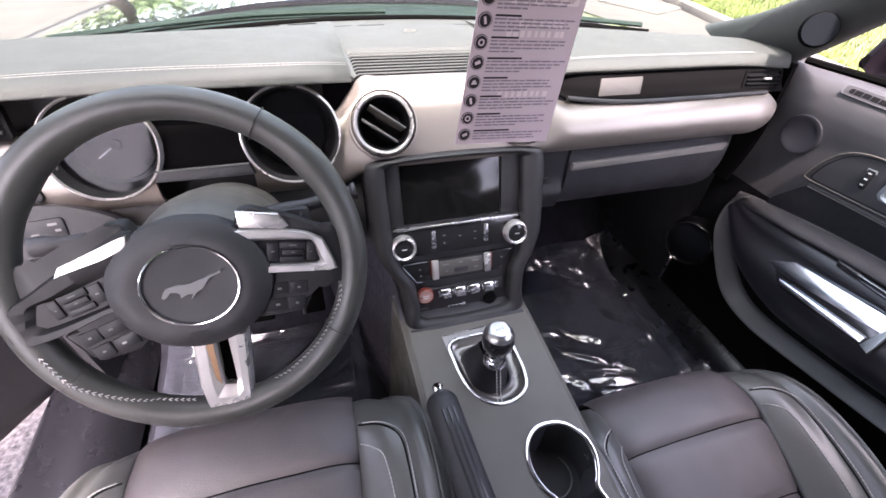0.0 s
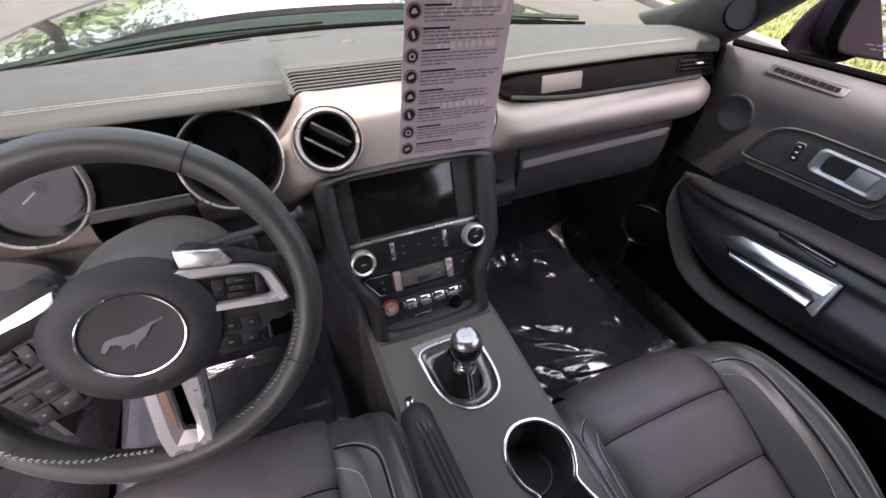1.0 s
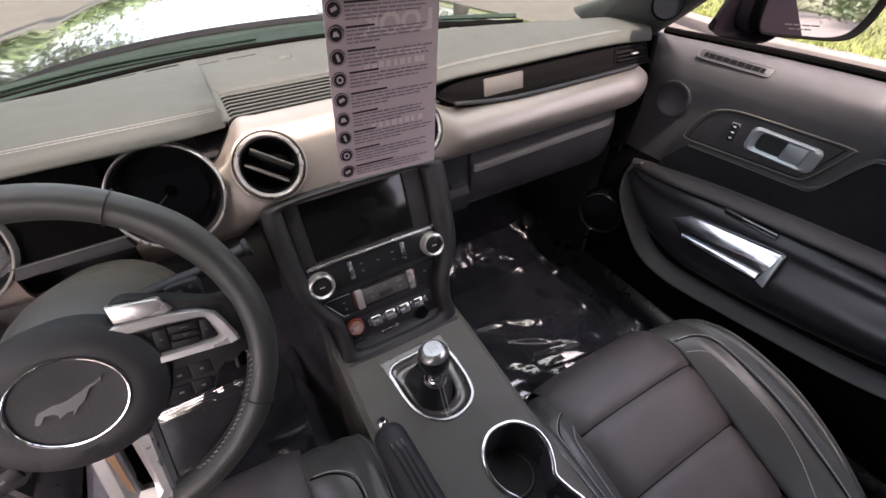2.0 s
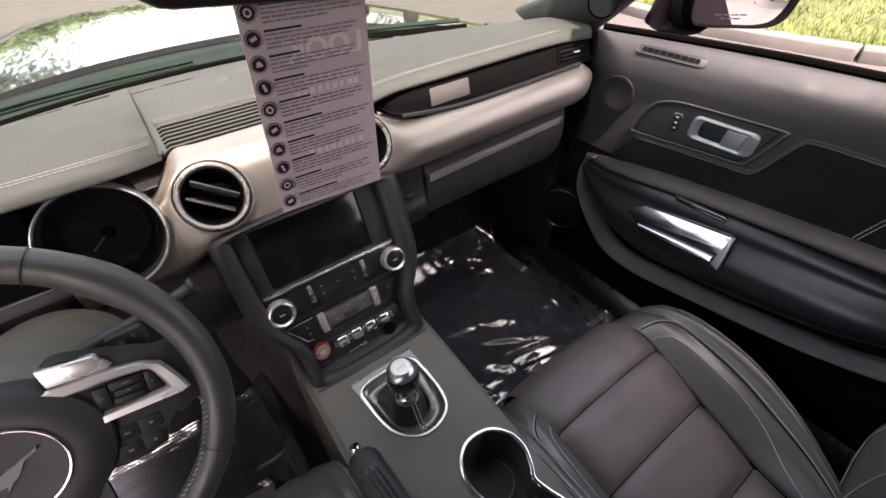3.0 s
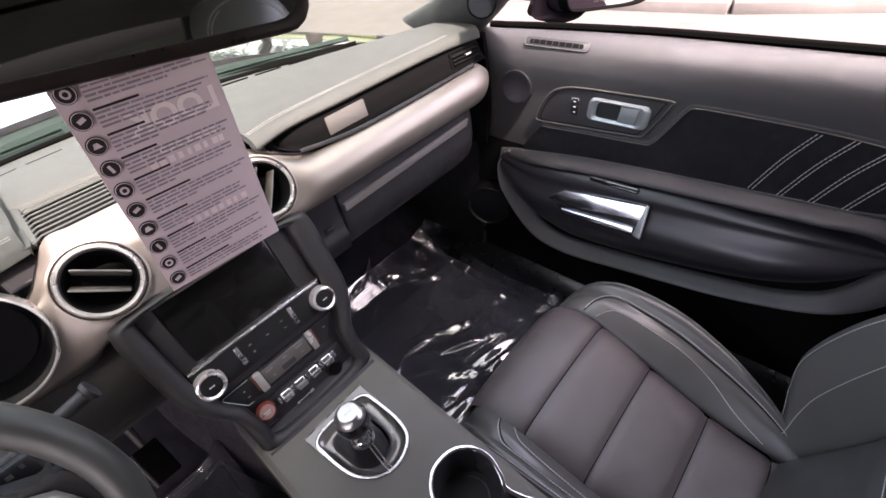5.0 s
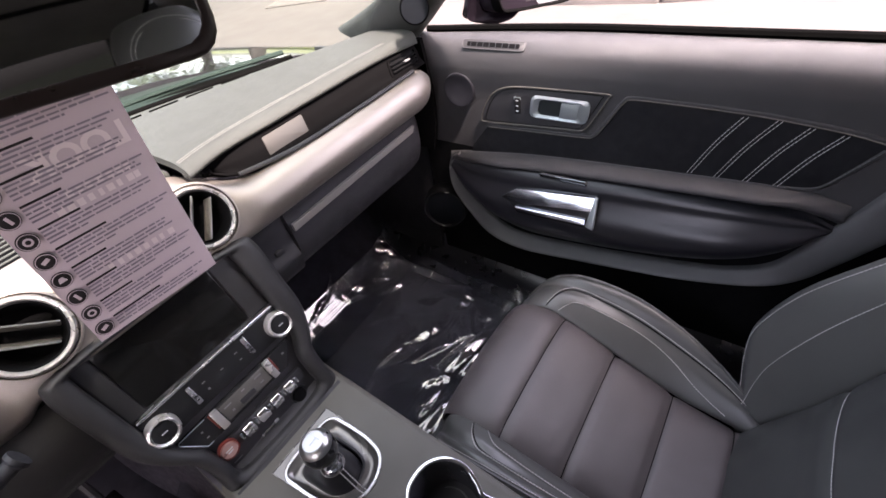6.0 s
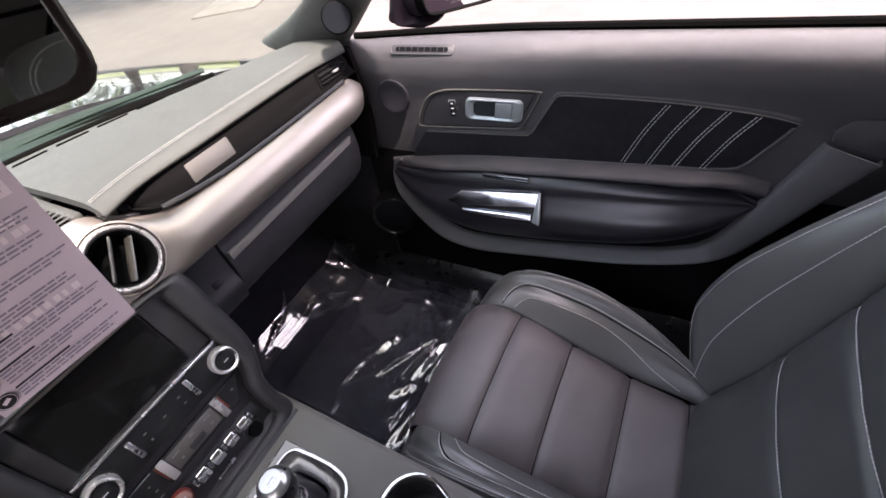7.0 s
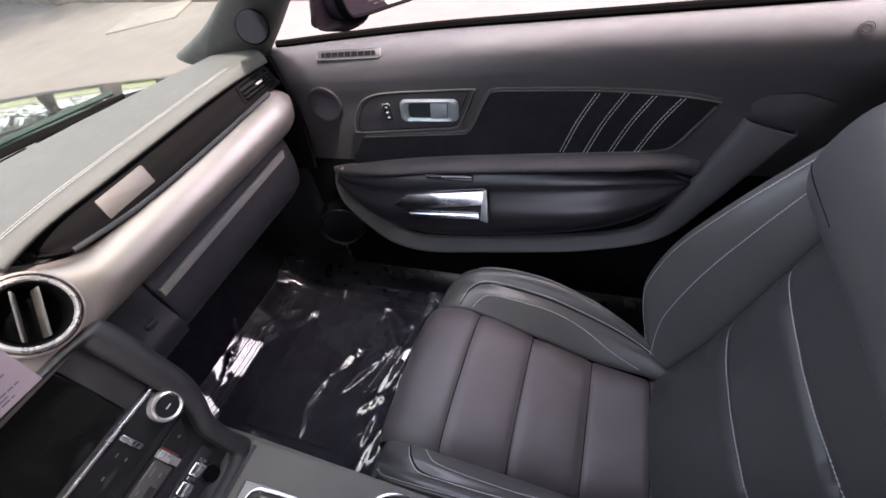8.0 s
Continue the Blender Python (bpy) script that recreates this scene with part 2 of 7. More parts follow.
def loft(sections, nu, nv, closed_v=False, cap=False, thick=0.0, holes=()):
    """A smooth skin through sections of equally many points; holes: (centre, radius)."""
    rows = [spline(s, nv, closed_v) for s in sections]
    cols = [spline([r[j] for r in rows], nu) for j in range(nv)]
    rows = [[cols[j][i] for j in range(nv)] for i in range(nu)]
    bm = bmesh.new()
    vs = quads(bm, rows, False, closed_v)
    if cap and closed_v:
        bm.faces.new(vs[0])
        bm.faces.new(list(reversed(vs[-1])))
    for c, r in holes:
        gone = [f for f in bm.faces if (f.calc_center_median() - Vector(c)).length < r]
        bmesh.ops.delete(bm, geom=gone, context="FACES")
    if thick:
        back(bm, thick)
    return bm


def sheet(f, nu, nv, thick=0.0):
    bm = bmesh.new()
    quads(bm, [[f(i / (nu - 1), j / (nv - 1)) for j in range(nv)] for i in range(nu)])
    if thick:
        back(bm, thick)
    return bm


def tube(pts, r, n=8, closed=False, flat=1.0, up=None, bm=None):
    """A round or flattened rod along pts; r is a number or one per point; flat squeezes it along up."""
    bm = bm or bmesh.new()
    pts = [Vector(p) for p in pts]
    k = len(pts)
    side = None
    rows = []
    for i, p in enumerate(pts):
        a = pts[(i - 1) % k] if closed else pts[max(i - 1, 0)]
        b = pts[(i + 1) % k] if closed else pts[min(i + 1, k - 1)]
        d = (b - a).normalized()
        if up is not None:
            side = d.cross(Vector(up)).normalized()
        elif side is None:
            side = d.orthogonal().normalized()
        else:
            side = (side - d * side.dot(d)).normalized()
        over = side.cross(d)
        rad = r[i] if isinstance(r, (list, tuple)) else r
        rows.append([p + side * math.cos(2 * math.pi * j / n) * rad + over * math.sin(2 * math.pi * j / n) * rad * flat for j in range(n)])
    vs = quads(bm, rows, closed, True)
    if not closed:
        bm.faces.new(vs[0])
        bm.faces.new(list(reversed(vs[-1])))
    return bm


def frame_at(p, normal, up=(0, 0, 1)):
    """A matrix at p whose z is the normal and whose y points up."""
    z = Vector(normal).normalized()
    x = Vector(up).cross(z).normalized()
    y = z.cross(x)
    return Matrix.Translation(p) @ Matrix((x, y, z)).transposed().to_4x4()


def lathe(profile, m=None, n=32, flat=1.0):
    """A turned solid; profile of (radius, height) about local z."""
    bm = bmesh.new()
    rows = [[Vector((r * math.cos(2 * math.pi * j / n), r * flat * math.sin(2 * math.pi * j / n), h)) for j in range(n)] for r, h in profile]
    vs = quads(bm, rows, False, True)
    bmesh.ops.remove_doubles(bm, verts=bm.verts, dist=1e-6)
    if m:
        bm.transform(m)
    return bm


def rbox(size, r, m=None, seg=2):
    """A block with rounded edges."""
    bm = bmesh.new()
    bmesh.ops.create_cube(bm, size=1.0)
    bmesh.ops.scale(bm, vec=size, verts=bm.verts)
    r = min(r, 0.49 * min(size))
    if r > 0:
        bmesh.ops.bevel(bm, geom=bm.edges[:], offset=r, segments=seg, profile=0.5, affect="EDGES")
    if m:
        bm.transform(m)
    return bm


def prism(outline, depth, m=None, r=0.0, seg=2):
    """A plate: outline in local x, y, from z = 0 to depth, with a rounded front edge."""
    bm = bmesh.new()
    bot = [bm.verts.new((x, y, 0)) for x, y in outline]
    top = [bm.verts.new((x, y, depth)) for x, y in outline]
    k = len(outline)
    bm.faces.new(list(reversed(bot)))
    face = bm.faces.new(top)
    for i in range(k):
        bm.faces.new([bot[i], bot[(i + 1) % k], top[(i + 1) % k], top[i]])
    if r:
        bmesh.ops.bevel(bm, geom=list(face.edges), offset=r, segments=seg, profile=0.5, affect="EDGES")
    if m:
        bm.transform(m)
    return bm


def ring_plate(outer, inner, depth, m=None):
    """A flat frame between two outlines of equally many points."""
    bm = bmesh.new()
    k = len(outer)
    a = [bm.verts.new((x, y, 0)) for x, y in outer]
    b = [bm.verts.new((x, y, depth)) for x, y in outer]
    c = [bm.verts.new((x, y, depth)) for x, y in inner]
    d = [bm.verts.new((x, y, 0)) for x, y in inner]
    for i in range(k):
        j = (i + 1) % k
        for p, q in ((a, b), (b, c), (c, d), (d, a)):
            bm.faces.new([p[i], p[j], q[j], q[i]])
    if m:
        bm.transform(m)
    return bm


def rounded(w, h, r, n=5, skew=0.0):
    """The outline of a rounded rectangle round 0, 0."""
    out = []
    for cx, cy, a0 in ((w / 2 - r, h / 2 - r, 0), (-w / 2 + r, h / 2 - r, 90), (-w / 2 + r, -h / 2 + r, 180), (w / 2 - r, -h / 2 + r, 270)):
        for i in range(n):
            a = radians(a0 + 90 * i / (n - 1))
            x, y = cx + r * math.cos(a), cy + r * math.sin(a)
            out.append((x + skew * y, y))
    return out


def resample(outline, n):
    """n points at even steps round a closed outline."""
    p = [Vector((x, y, 0)) for x, y in outline] + [Vector((*outline[0], 0))]
    total = sum((b - a).length for a, b in zip(p, p[1:]))
    return [(q.x, q.y) for q in even(p, total / n * 0.99999)[:n]]


def soft_outline(pts, n):
    return [(p.x, p.y) for p in spline([(x, y, 0) for x, y in pts], n, True)]


def stitches(pts, r=0.0008, dash=0.0055, gap=0.001, lift=(0, 0, 0)):
    """A row of short threads along pts."""
    bm = bmesh.new()
    walkpts = even([Vector(p) + Vector(lift) for p in pts], dash + gap)
    for a, b in zip(walkpts, walkpts[1:]):
        d = (b - a).normalized()
        tube([a, a + d * dash * 0.5, a + d * dash], [r * 0.6, r, r * 0.6], 5, bm=bm)
    return bm


def ribbon(pts, width, depth, m, r=0.0):
    """A flat strip of a given width along a line in the plane of m; width is a number or one per point."""
    p = [Vector((x, y, 0)) for x, y in pts]
    rows = []
    for i, q in enumerate(p):
        d = (p[min(i + 1, len(p) - 1)] - p[max(i - 1, 0)]).normalized()
        s = Vector((-d.y, d.x, 0)) * (width[i] if isinstance(width, (list, tuple)) else width) / 2
        h = Vector((0, 0, depth))
        c = s * 0.8
        rows.append([q + s, q + s + h * 0.6, q + c + h, q - c + h, q - s + h * 0.6, q - s])
    bm = bmesh.new()
    vs = quads(bm, rows, False, True)
    bm.faces.new(vs[0])
    bm.faces.new(list(reversed(vs[-1])))
    bm.transform(m)
    return bm


def wb(x):
    """How far ahead the windscreen's base lies at x."""
    return 1.0 - 0.47 * x * x

# ---- outside: ground, road, kerb, lawn ----
GZ = -0.13


def flat(name, x0, x1, y0, y1, z, depth, material, label, category):
    bm = rbox((x1 - x0, y1 - y0, depth), 0.0, pose((x0 + x1) / 2, (y0 + y1) / 2, z - depth / 2))
    return tagged(part(name, bm, material, None, smooth=False, at=((x0 + x1) / 2, (y0 + y1) / 2, z)), label, category, kind="structure")


flat("ground", -2500, 2500, -2500, 2500, GZ - 0.06, 0.5, SOIL, "open ground under short yellowish green turf", "ground")
flat("road", -26, 7.5, -60, 60, GZ, 0.2, ROAD, "pale worn concrete road under the car", "road")
flat("pavement", -3.2, -0.80, -4, 3.2, GZ + 0.006, 0.05, GRAVEL, "pinkish exposed-aggregate paving beside the car", "pavement")


def edge(y):
    """How far right the lawn begins at y: it swings away behind the car."""
    t = max(-5.0, min(20.0, y)) - 1.75
    return 4.34 - 0.03 * t + 0.26 * math.sqrt(t * t + 0.12)


def kerb():
    root = thing("kerb", (4.8, 2, GZ), "pale weathered concrete kerb along the lawn", "kerb", kind="structure")
    for i in range(26):
        y = -5.0 + 1.2 * i
        a = Vector((edge(y) + 0.02, y, 0))
        b = Vector((edge(y + 1.2) + 0.02, y + 1.2, 0))
        d = b - a
        m = pose((a.x + b.x) / 2, (a.y + b.y) / 2, GZ + 0.02, 0, 0, math.degrees(math.atan2(d.y, d.x)) - 90)
        part("kerb_stone", rbox((0.20, d.length - 0.012, 0.15), 0.02, m), KERBSTONE, root)


kerb()


def lawn():
    rng = random.Random(4)
    verts, faces = [], []
    for i in range(60000):
        d = rng.random() ** 1.7
        y = rng.uniform(-2.5, 13)
        x = edge(y) + 0.12 + d * 9
        h = rng.uniform(0.03, 0.075)
        a = rng.uniform(0, 6.28)
        w = rng.uniform(0.004, 0.009)
        lx, ly = rng.uniform(-0.03, 0.03), rng.uniform(-0.03, 0.03)
        z = GZ + 0.06
        k = len(verts)
        c, s = math.cos(a) * w, math.sin(a) * w
        verts += [(x - c, y - s, z), (x + c, y + s, z), (x + lx, y + ly, z + h)]
        faces.append((k, k + 1, k + 2))
    me = bpy.data.meshes.new("lawn_grass")
    me.from_pydata(verts, [], faces)
    me.materials.append(GRASS)
    tagged(new("lawn_grass", me), "sunlit yellow-green mown lawn grass", "grass", kind="stuff")
    ys = [-60, -30, -12] + [-5 + 0.6 * i for i in range(30)] + [20, 40, 70]
    bm = bmesh.new()
    quads(bm, [[(edge(y) + 0.10, y, GZ - 0.1), (edge(y) + 0.10, y, GZ + 0.062), (edge(y) + 1.5, y, GZ + 0.066), (65, y, GZ + 0.066), (65, y, GZ - 0.1)] for y in ys])
    tagged(part("lawn", bm, SOIL, None, smooth=False, at=(35.06, 10, GZ)), "yellow-green lawn behind the kerb", "lawn", kind="structure")


lawn()


def storm_drain():
    root = thing("storm_drain", (4.72, 6.0, GZ), "square concrete storm drain lid beside the kerb", "drain")
    m = pose(4.72, 6.02, GZ + 0.005, 0, 0, 25)
    part("lid", rbox((0.90, 0.95, 0.03), 0.008, m), CONCRETE, root)
    for i, w in ((-1, 0.012), (0, 0.02), (1, 0.012)):
        part("slot", rbox((w, 0.80, 0.012), 0.004, m @ pose(0.30 * i + 0.08, 0, 0.012)), BARK, root)
    for s in (-1, 1):
        part("lid_edge", rbox((0.86, 0.020, 0.012), 0.003, m @ pose(0, s * 0.43, 0.012)), KERBSTONE, root)


storm_drain()


def tree(x, y, height, crown, seed):
    rng = random.Random(seed)
    root = thing("tree", (x, y, GZ), "broad dark green roadside tree out of direct view, for reflections and shade", "tree", "street trees")
    bm = bmesh.new()
    trunk = spline([(x, y, GZ), (x + 0.1, y + 0.05, height * 0.25), (x + 0.02, y - 0.1, height * 0.5), (x + 0.2, y, height * 0.8)], 12)
    tube(trunk, [0.22 - 0.014 * i for i in range(12)], 10, bm=bm)
    tips = []
    for i in range(9):
        a = i * 2.4 + rng.random()
        s = trunk[5 + i % 6]
        e = Vector((x + math.cos(a) * crown * 0.75, y + math.sin(a) * crown * 0.75, s.z + rng.uniform(0.8, 2.0)))
        limb = spline([s, s.lerp(e, 0.5) + Vector((0, 0, 0.25)), e], 7)
        tube(limb, [0.08 - 0.01 * j for j in range(7)], 6, bm=bm)
        tips += limb[2:]
    part("trunk", bm, BARK, root)
    verts, faces = [], []
    for i in range(6500):
        t = tips[rng.randrange(len(tips))]
        p = t + Vector((rng.gauss(0, 0.5), rng.gauss(0, 0.5), rng.gauss(-0.1, 0.5))) * crown * 0.36
        d = Vector((rng.gauss(0, 1), rng.gauss(0, 1), rng.gauss(0, 0.6))).normalized()
        e = d.orthogonal().normalized()
        ln = rng.uniform(0.16, 0.36)
        k = len(verts)
        verts += [p, p + d * ln * 0.5 + e * ln * 0.26, p + d * ln, p + d * ln * 0.5 - e * ln * 0.26]
        faces.append((k, k + 1, k + 2, k + 3))
    me = bpy.data.meshes.new("crown")
    me.from_pydata([v - Vector((x, y, GZ)) for v in verts], [], faces)
    me.materials.append(LEAF)
    ob = new("crown", me)
    ob.parent = root
    ORIGIN[ob] = ORIGIN[root]


# Last two trees: added out of view to dim dash and driver's side
for spot in ((-4.8, 14.0, 6.0, 3.8, 1), (-10.0, 9.5, 6.0, 3.8, 3), (7.6, 15.0, 6.0, 3.6, 4), (12.0, 8.5, 6.0, 3.8, 6), (10.5, 1.5, 6.5, 3.4, 7), (9.8, -7.0, 6.0, 3.4, 5), (6.2, 9.8, 8.0, 4.4, 8), (-5.6, -2.4, 9.0, 4.4, 9)):
    tree(*spot)


def shrub(cx, cy, k, seed):
    rng = random.Random(seed)
    root = thing("shrub", (cx, cy, GZ + 0.06), "dense clipped green shrub on the lawn", "shrub", "lawn shrubs")
    verts, faces = [], []
    for _ in range(int(5200 * k * k)):
        a, h = rng.uniform(0, 2 * math.pi), rng.random()
        r = (1.0 + 0.18 * math.sin(3 * a) + rng.gauss(0, 0.10)) * math.sqrt(max(0.0, 1 - (h * 0.96) ** 3))
        p = Vector((1.25 * r * math.cos(a), 1.9 * r * math.sin(a), 1.7 * h + 0.05)) * k
        d = Vector((rng.gauss(0, 1), rng.gauss(0, 1), rng.gauss(0.3, 0.7))).normalized()
        e = d.orthogonal().normalized()
        ln = rng.uniform(0.06, 0.13)
        at = len(verts)
        verts += [p, p + d * ln * 0.5 + e * ln * 0.3, p + d * ln, p + d * ln * 0.5 - e * ln * 0.3]
        faces.append((at, at + 1, at + 2, at + 3))
    me = bpy.data.meshes.new("foliage")
    me.from_pydata(verts, [], faces)
    me.materials.append(LEAF)
    leaves = new("foliage", me)
    leaves.parent = root
    for i in range(5):
        x, y = rng.uniform(-0.4, 0.4), rng.uniform(-0.8, 0.8)
        part("stem", tube([Vector((cx + x * 0.6, cy + y * 0.6, GZ + 0.05)), Vector((cx + x, cy + y, GZ + 0.9 * k))], [0.03, 0.015], 6), BARK, root)


shrub(7.4, -5.4, 1.0, 77)
shrub(7.2, -13.5, 1.3, 78)
shrub(7.0, -19.0, 1.5, 79)


def far_trees():
    """A broken row of trees and shrubs far ahead, seen in the bonnet's gloss."""
    rng = random.Random(31)
    clumps = [(rng.uniform(-38, 12), rng.uniform(34, 44), rng.uniform(1.2, 3.2)) for _ in range(28)]
    verts, faces = [], []
    for _ in range(9500):
        cx, cy, r = clumps[rng.randrange(len(clumps))]
        a, b = rng.gauss(0, 0.5), rng.gauss(0, 0.5)
        p = Vector((cx + a * r, cy + b * r, GZ + max(0.0, r * 1.1 + rng.gauss(0, 0.45) * r)))
        d = Vector((rng.gauss(0, 1), rng.gauss(0, 1), rng.gauss(0, 0.6))).normalized()
        e = d.orthogonal().normalized()
        ln = rng.uniform(0.35, 0.8)
        k = len(verts)
        verts += [p, p + d * ln * 0.5 + e * ln * 0.3, p + d * ln, p + d * ln * 0.5 - e * ln * 0.3]
        faces.append((k, k + 1, k + 2, k + 3))
    me = bpy.data.meshes.new("far_trees")
    me.from_pydata(verts, [], faces)
    me.materials.append(LEAF)
    tagged(new("far_trees", me), "distant dark green trees and shrubs across the road", "trees", kind="stuff")


far_trees()


# ---- car body round the cabin ----
def car_body():
    root = thing("car", (0, 1.5, GZ), "dark glossy car with a long bonnet", "car")
    # bonnet: crowned skin with a raised centre
    def skin(u, v):
        x = -0.86 + 1.72 * u
        y = 1.13 + 1.08 * v
        dome = 0.030 * max(0.0, 1 - (abs(x) / 0.46) ** 4) if abs(x) < 0.46 else 0.0
        z = 0.842 - 0.015 * v - 0.050 * v * v - 0.085 * (abs(x) / 0.86) ** 3 + dome * (0.4 + 0.6 * v)
        y = (wb(x) + 0.21) * (1 - v) + (2.21 - 0.18 * (x / 0.86) ** 2) * v
        return Vector((x, y, z))
    part("bonnet", sheet(skin, 49, 31, 0.012), PAINT, root, "dark glossy bonnet mirroring sky and trees")
    nose = [[(x, 2.205 - 0.18 * (x / 0.86) ** 2, 0.766 - 0.09 * abs(x / 0.86) ** 3), (x, 2.30 - 0.22 * (x / 0.9) ** 2, 0.62), (x, 2.32 - 0.24 * (x / 0.9) ** 2, 0.40), (x, 2.26 - 0.24 * (x / 0.9) ** 2, 0.08)] for x in (-0.86, -0.6, 0, 0.6, 0.86)]
    part("nose", loft(nose, 24, 14, thick=0.01), PAINT, root, "plain dark front of the car")
    for sx in (-1, 1):
        fender = [[(sx * 0.86, y, 0.735 - 0.10 * (y - 1.0)), (sx * 0.93, y, 0.69 - 0.10 * (y - 1.0)), (sx * 0.97, y, 0.50), (sx * 0.96, y, 0.1)] for y in (0.75, 1.2, 1.7, 2.2)]
        part("fender", loft(fender, 16, 14, thick=0.01), PAINT, root)
        flank = [[(sx * 0.77, y, 0.84), (sx * 0.86, y, 0.79), (sx * 0.93, y, 0.68), (sx * 0.945, y, 0.42), (sx * 0.88, y, 0.06)] for y in (-0.56, -1.0, -1.5, -2.0)]
        part("rear_fender", loft(flank, 18, 18, thick=0.01), PAINT, root)
    deck = [[(x, y, z - 0.05 * (x / 0.8) ** 2) for y, z in ((-1.70, 0.86), (-1.9, 0.87), (-2.1, 0.84), (-2.16, 0.60), (-2.12, 0.12))] for x in (-0.86, -0.5, 0, 0.5, 0.86)]
    part("boot_lid", loft(deck, 16, 16, thick=0.01), PAINT, root)
    cowl = [[(x, wb(x) + 0.040, 0.850 - 0.03 * (x / 0.78) ** 2), (x, wb(x) + 0.10, 0.846 - 0.04 * abs(x / 0.78) ** 3), (x, wb(x) + 0.16, 0.843 - 0.06 * abs(x / 0.78) ** 3), (x, wb(x) + 0.225, 0.838 - 0.07 * abs(x / 0.78) ** 3)] for x in (-0.78, -0.5, -0.25, 0, 0.25, 0.5, 0.78)]
    part("cowl", loft(cowl, 40, 10, thick=0.008), COWL, root, "dull grey-green plastic cowl at the glass base")
    for x0, x1, y in ((-0.62, -0.02, 0.105), (0.05, 0.55, 0.095)):
        arm = spline([(x0, wb(x0) + y + 0.03, 0.838), ((x0 + x1) / 2, wb((x0 + x1) / 2) + y, 0.849), (x1, wb(x1) + y - 0.03, 0.853)], 14)
        wiper = part("wiper", tube(arm, 0.009, 8, flat=0.6, up=(0, 0, 1)), COWL, root)
        part("wiper_blade", tube([p + Vector((0, -0.028, -0.008)) for p in arm[2:]], 0.006, 6), RUBBER, wiper)


car_body()


FLOOR_LINE = [(-1.6, 0.20), (-0.6, 0.15), (0.0, 0.135), (0.50, 0.112), (0.72, 0.112), (0.90, 0.155), (1.02, 0.245), (1.08, 0.40), (1.10, 0.60)]


def cabin():
    # carpeted floor with raised footwell and tunnel sides
    prof = FLOOR_LINE
    fl = loft([[(x, y, z) for y, z in prof] for x in (-0.78, -0.4, 0, 0.4, 0.78)], 20, 40, thick=0.02)
    tagged(part("floor", fl, CARPET, None, at=(0, 0, 0.13)), "black carpeted car floor and firewall", "floor", kind="structure")
    roof = loft([[(x * w, y, z - 0.03 * (x ** 2)) for x in (-1, -0.6, 0, 0.6, 1)] for y, z, w in ((0.36, 1.225, 0.55), (0.2, 1.265, 0.57), (-0.3, 1.295, 0.60), (-0.9, 1.26, 0.58), (-1.35, 1.12, 0.54))], 20, 16, thick=0.035)
    tagged(part("ceiling", roof, HEADLINER, None, at=(0, -0.4, 1.25)), "dark grey cloth headliner with cross seams", "ceiling", kind="structure")
    liner = bpy.data.objects["ceiling"]
    for y, z in ((-0.25, 1.258), (-0.60, 1.246), (-0.95, 1.212)):
        part("liner_seam", tube([(x, y, z - 0.03 * (x / 0.6) ** 2) for x in [-0.55 + 0.1 * i for i in range(12)]], 0.006, 8), DARK, liner)
    outer = loft([[(x * w, y, z + 0.05 - 0.04 * (x ** 2)) for x in (-1, -0.6, 0, 0.6, 1)] for y, z, w in ((0.37, 1.225, 0.60), (0.2, 1.265, 0.62), (-0.3, 1.295, 0.66), (-0.9, 1.26, 0.64), (-1.35, 1.12, 0.60))], 20, 16, thick=0.012)
    tagged(part("roof", outer, ROOFCLOTH, None, at=(0, -0.4, 1.3)), "black cloth of the closed folding roof", "roof", kind="structure")
    rear = loft([[(x, y, z) for y, z in ((-1.05, 0.2), (-1.15, 0.5), (-1.45, 0.85), (-1.62, 0.86))] for x in (-0.72, 0, 0.72)], 10, 10, thick=0.03)
    tagged(part("wall_rear", rear, PLASTIC, None, at=(0, -1.2, 0.2)), "dark rear bulkhead and parcel shelf", "wall", kind="structure")
    # windscreen glass
    ws = loft([[(x * 0.78, wb(x * 0.78) + 0.034, 0.848 - 0.03 * x * x), (x * 0.70, 0.72 - 0.16 * x * x, 1.03), (x * 0.58, 0.38 - 0.05 * x * x, 1.225 - 0.03 * x * x)] for x in (-1, -0.5, 0, 0.5, 1)], 20, 14)
    glass = tagged(part("window_1", facing(ws), GLASS, None, at=(0, 0.9, 0.85), turned=True), "raked windscreen of slightly green glass", "windscreen", kind="structure")
    glass.visible_shadow = False
    seal = spline([(x * 0.68, wb(x * 0.68) + 0.002, 0.855 - 0.015 * x * x) for x in (-1, -0.75, -0.5, -0.25, 0, 0.25, 0.5, 0.75, 1)], 50)
    tagged(part("trim", tube(seal, 0.005, 8), RUBBER, None, at=(0, 0.985, 0.85)), "black rubber seal along the windscreen base", "seal", kind="structure")


cabin()


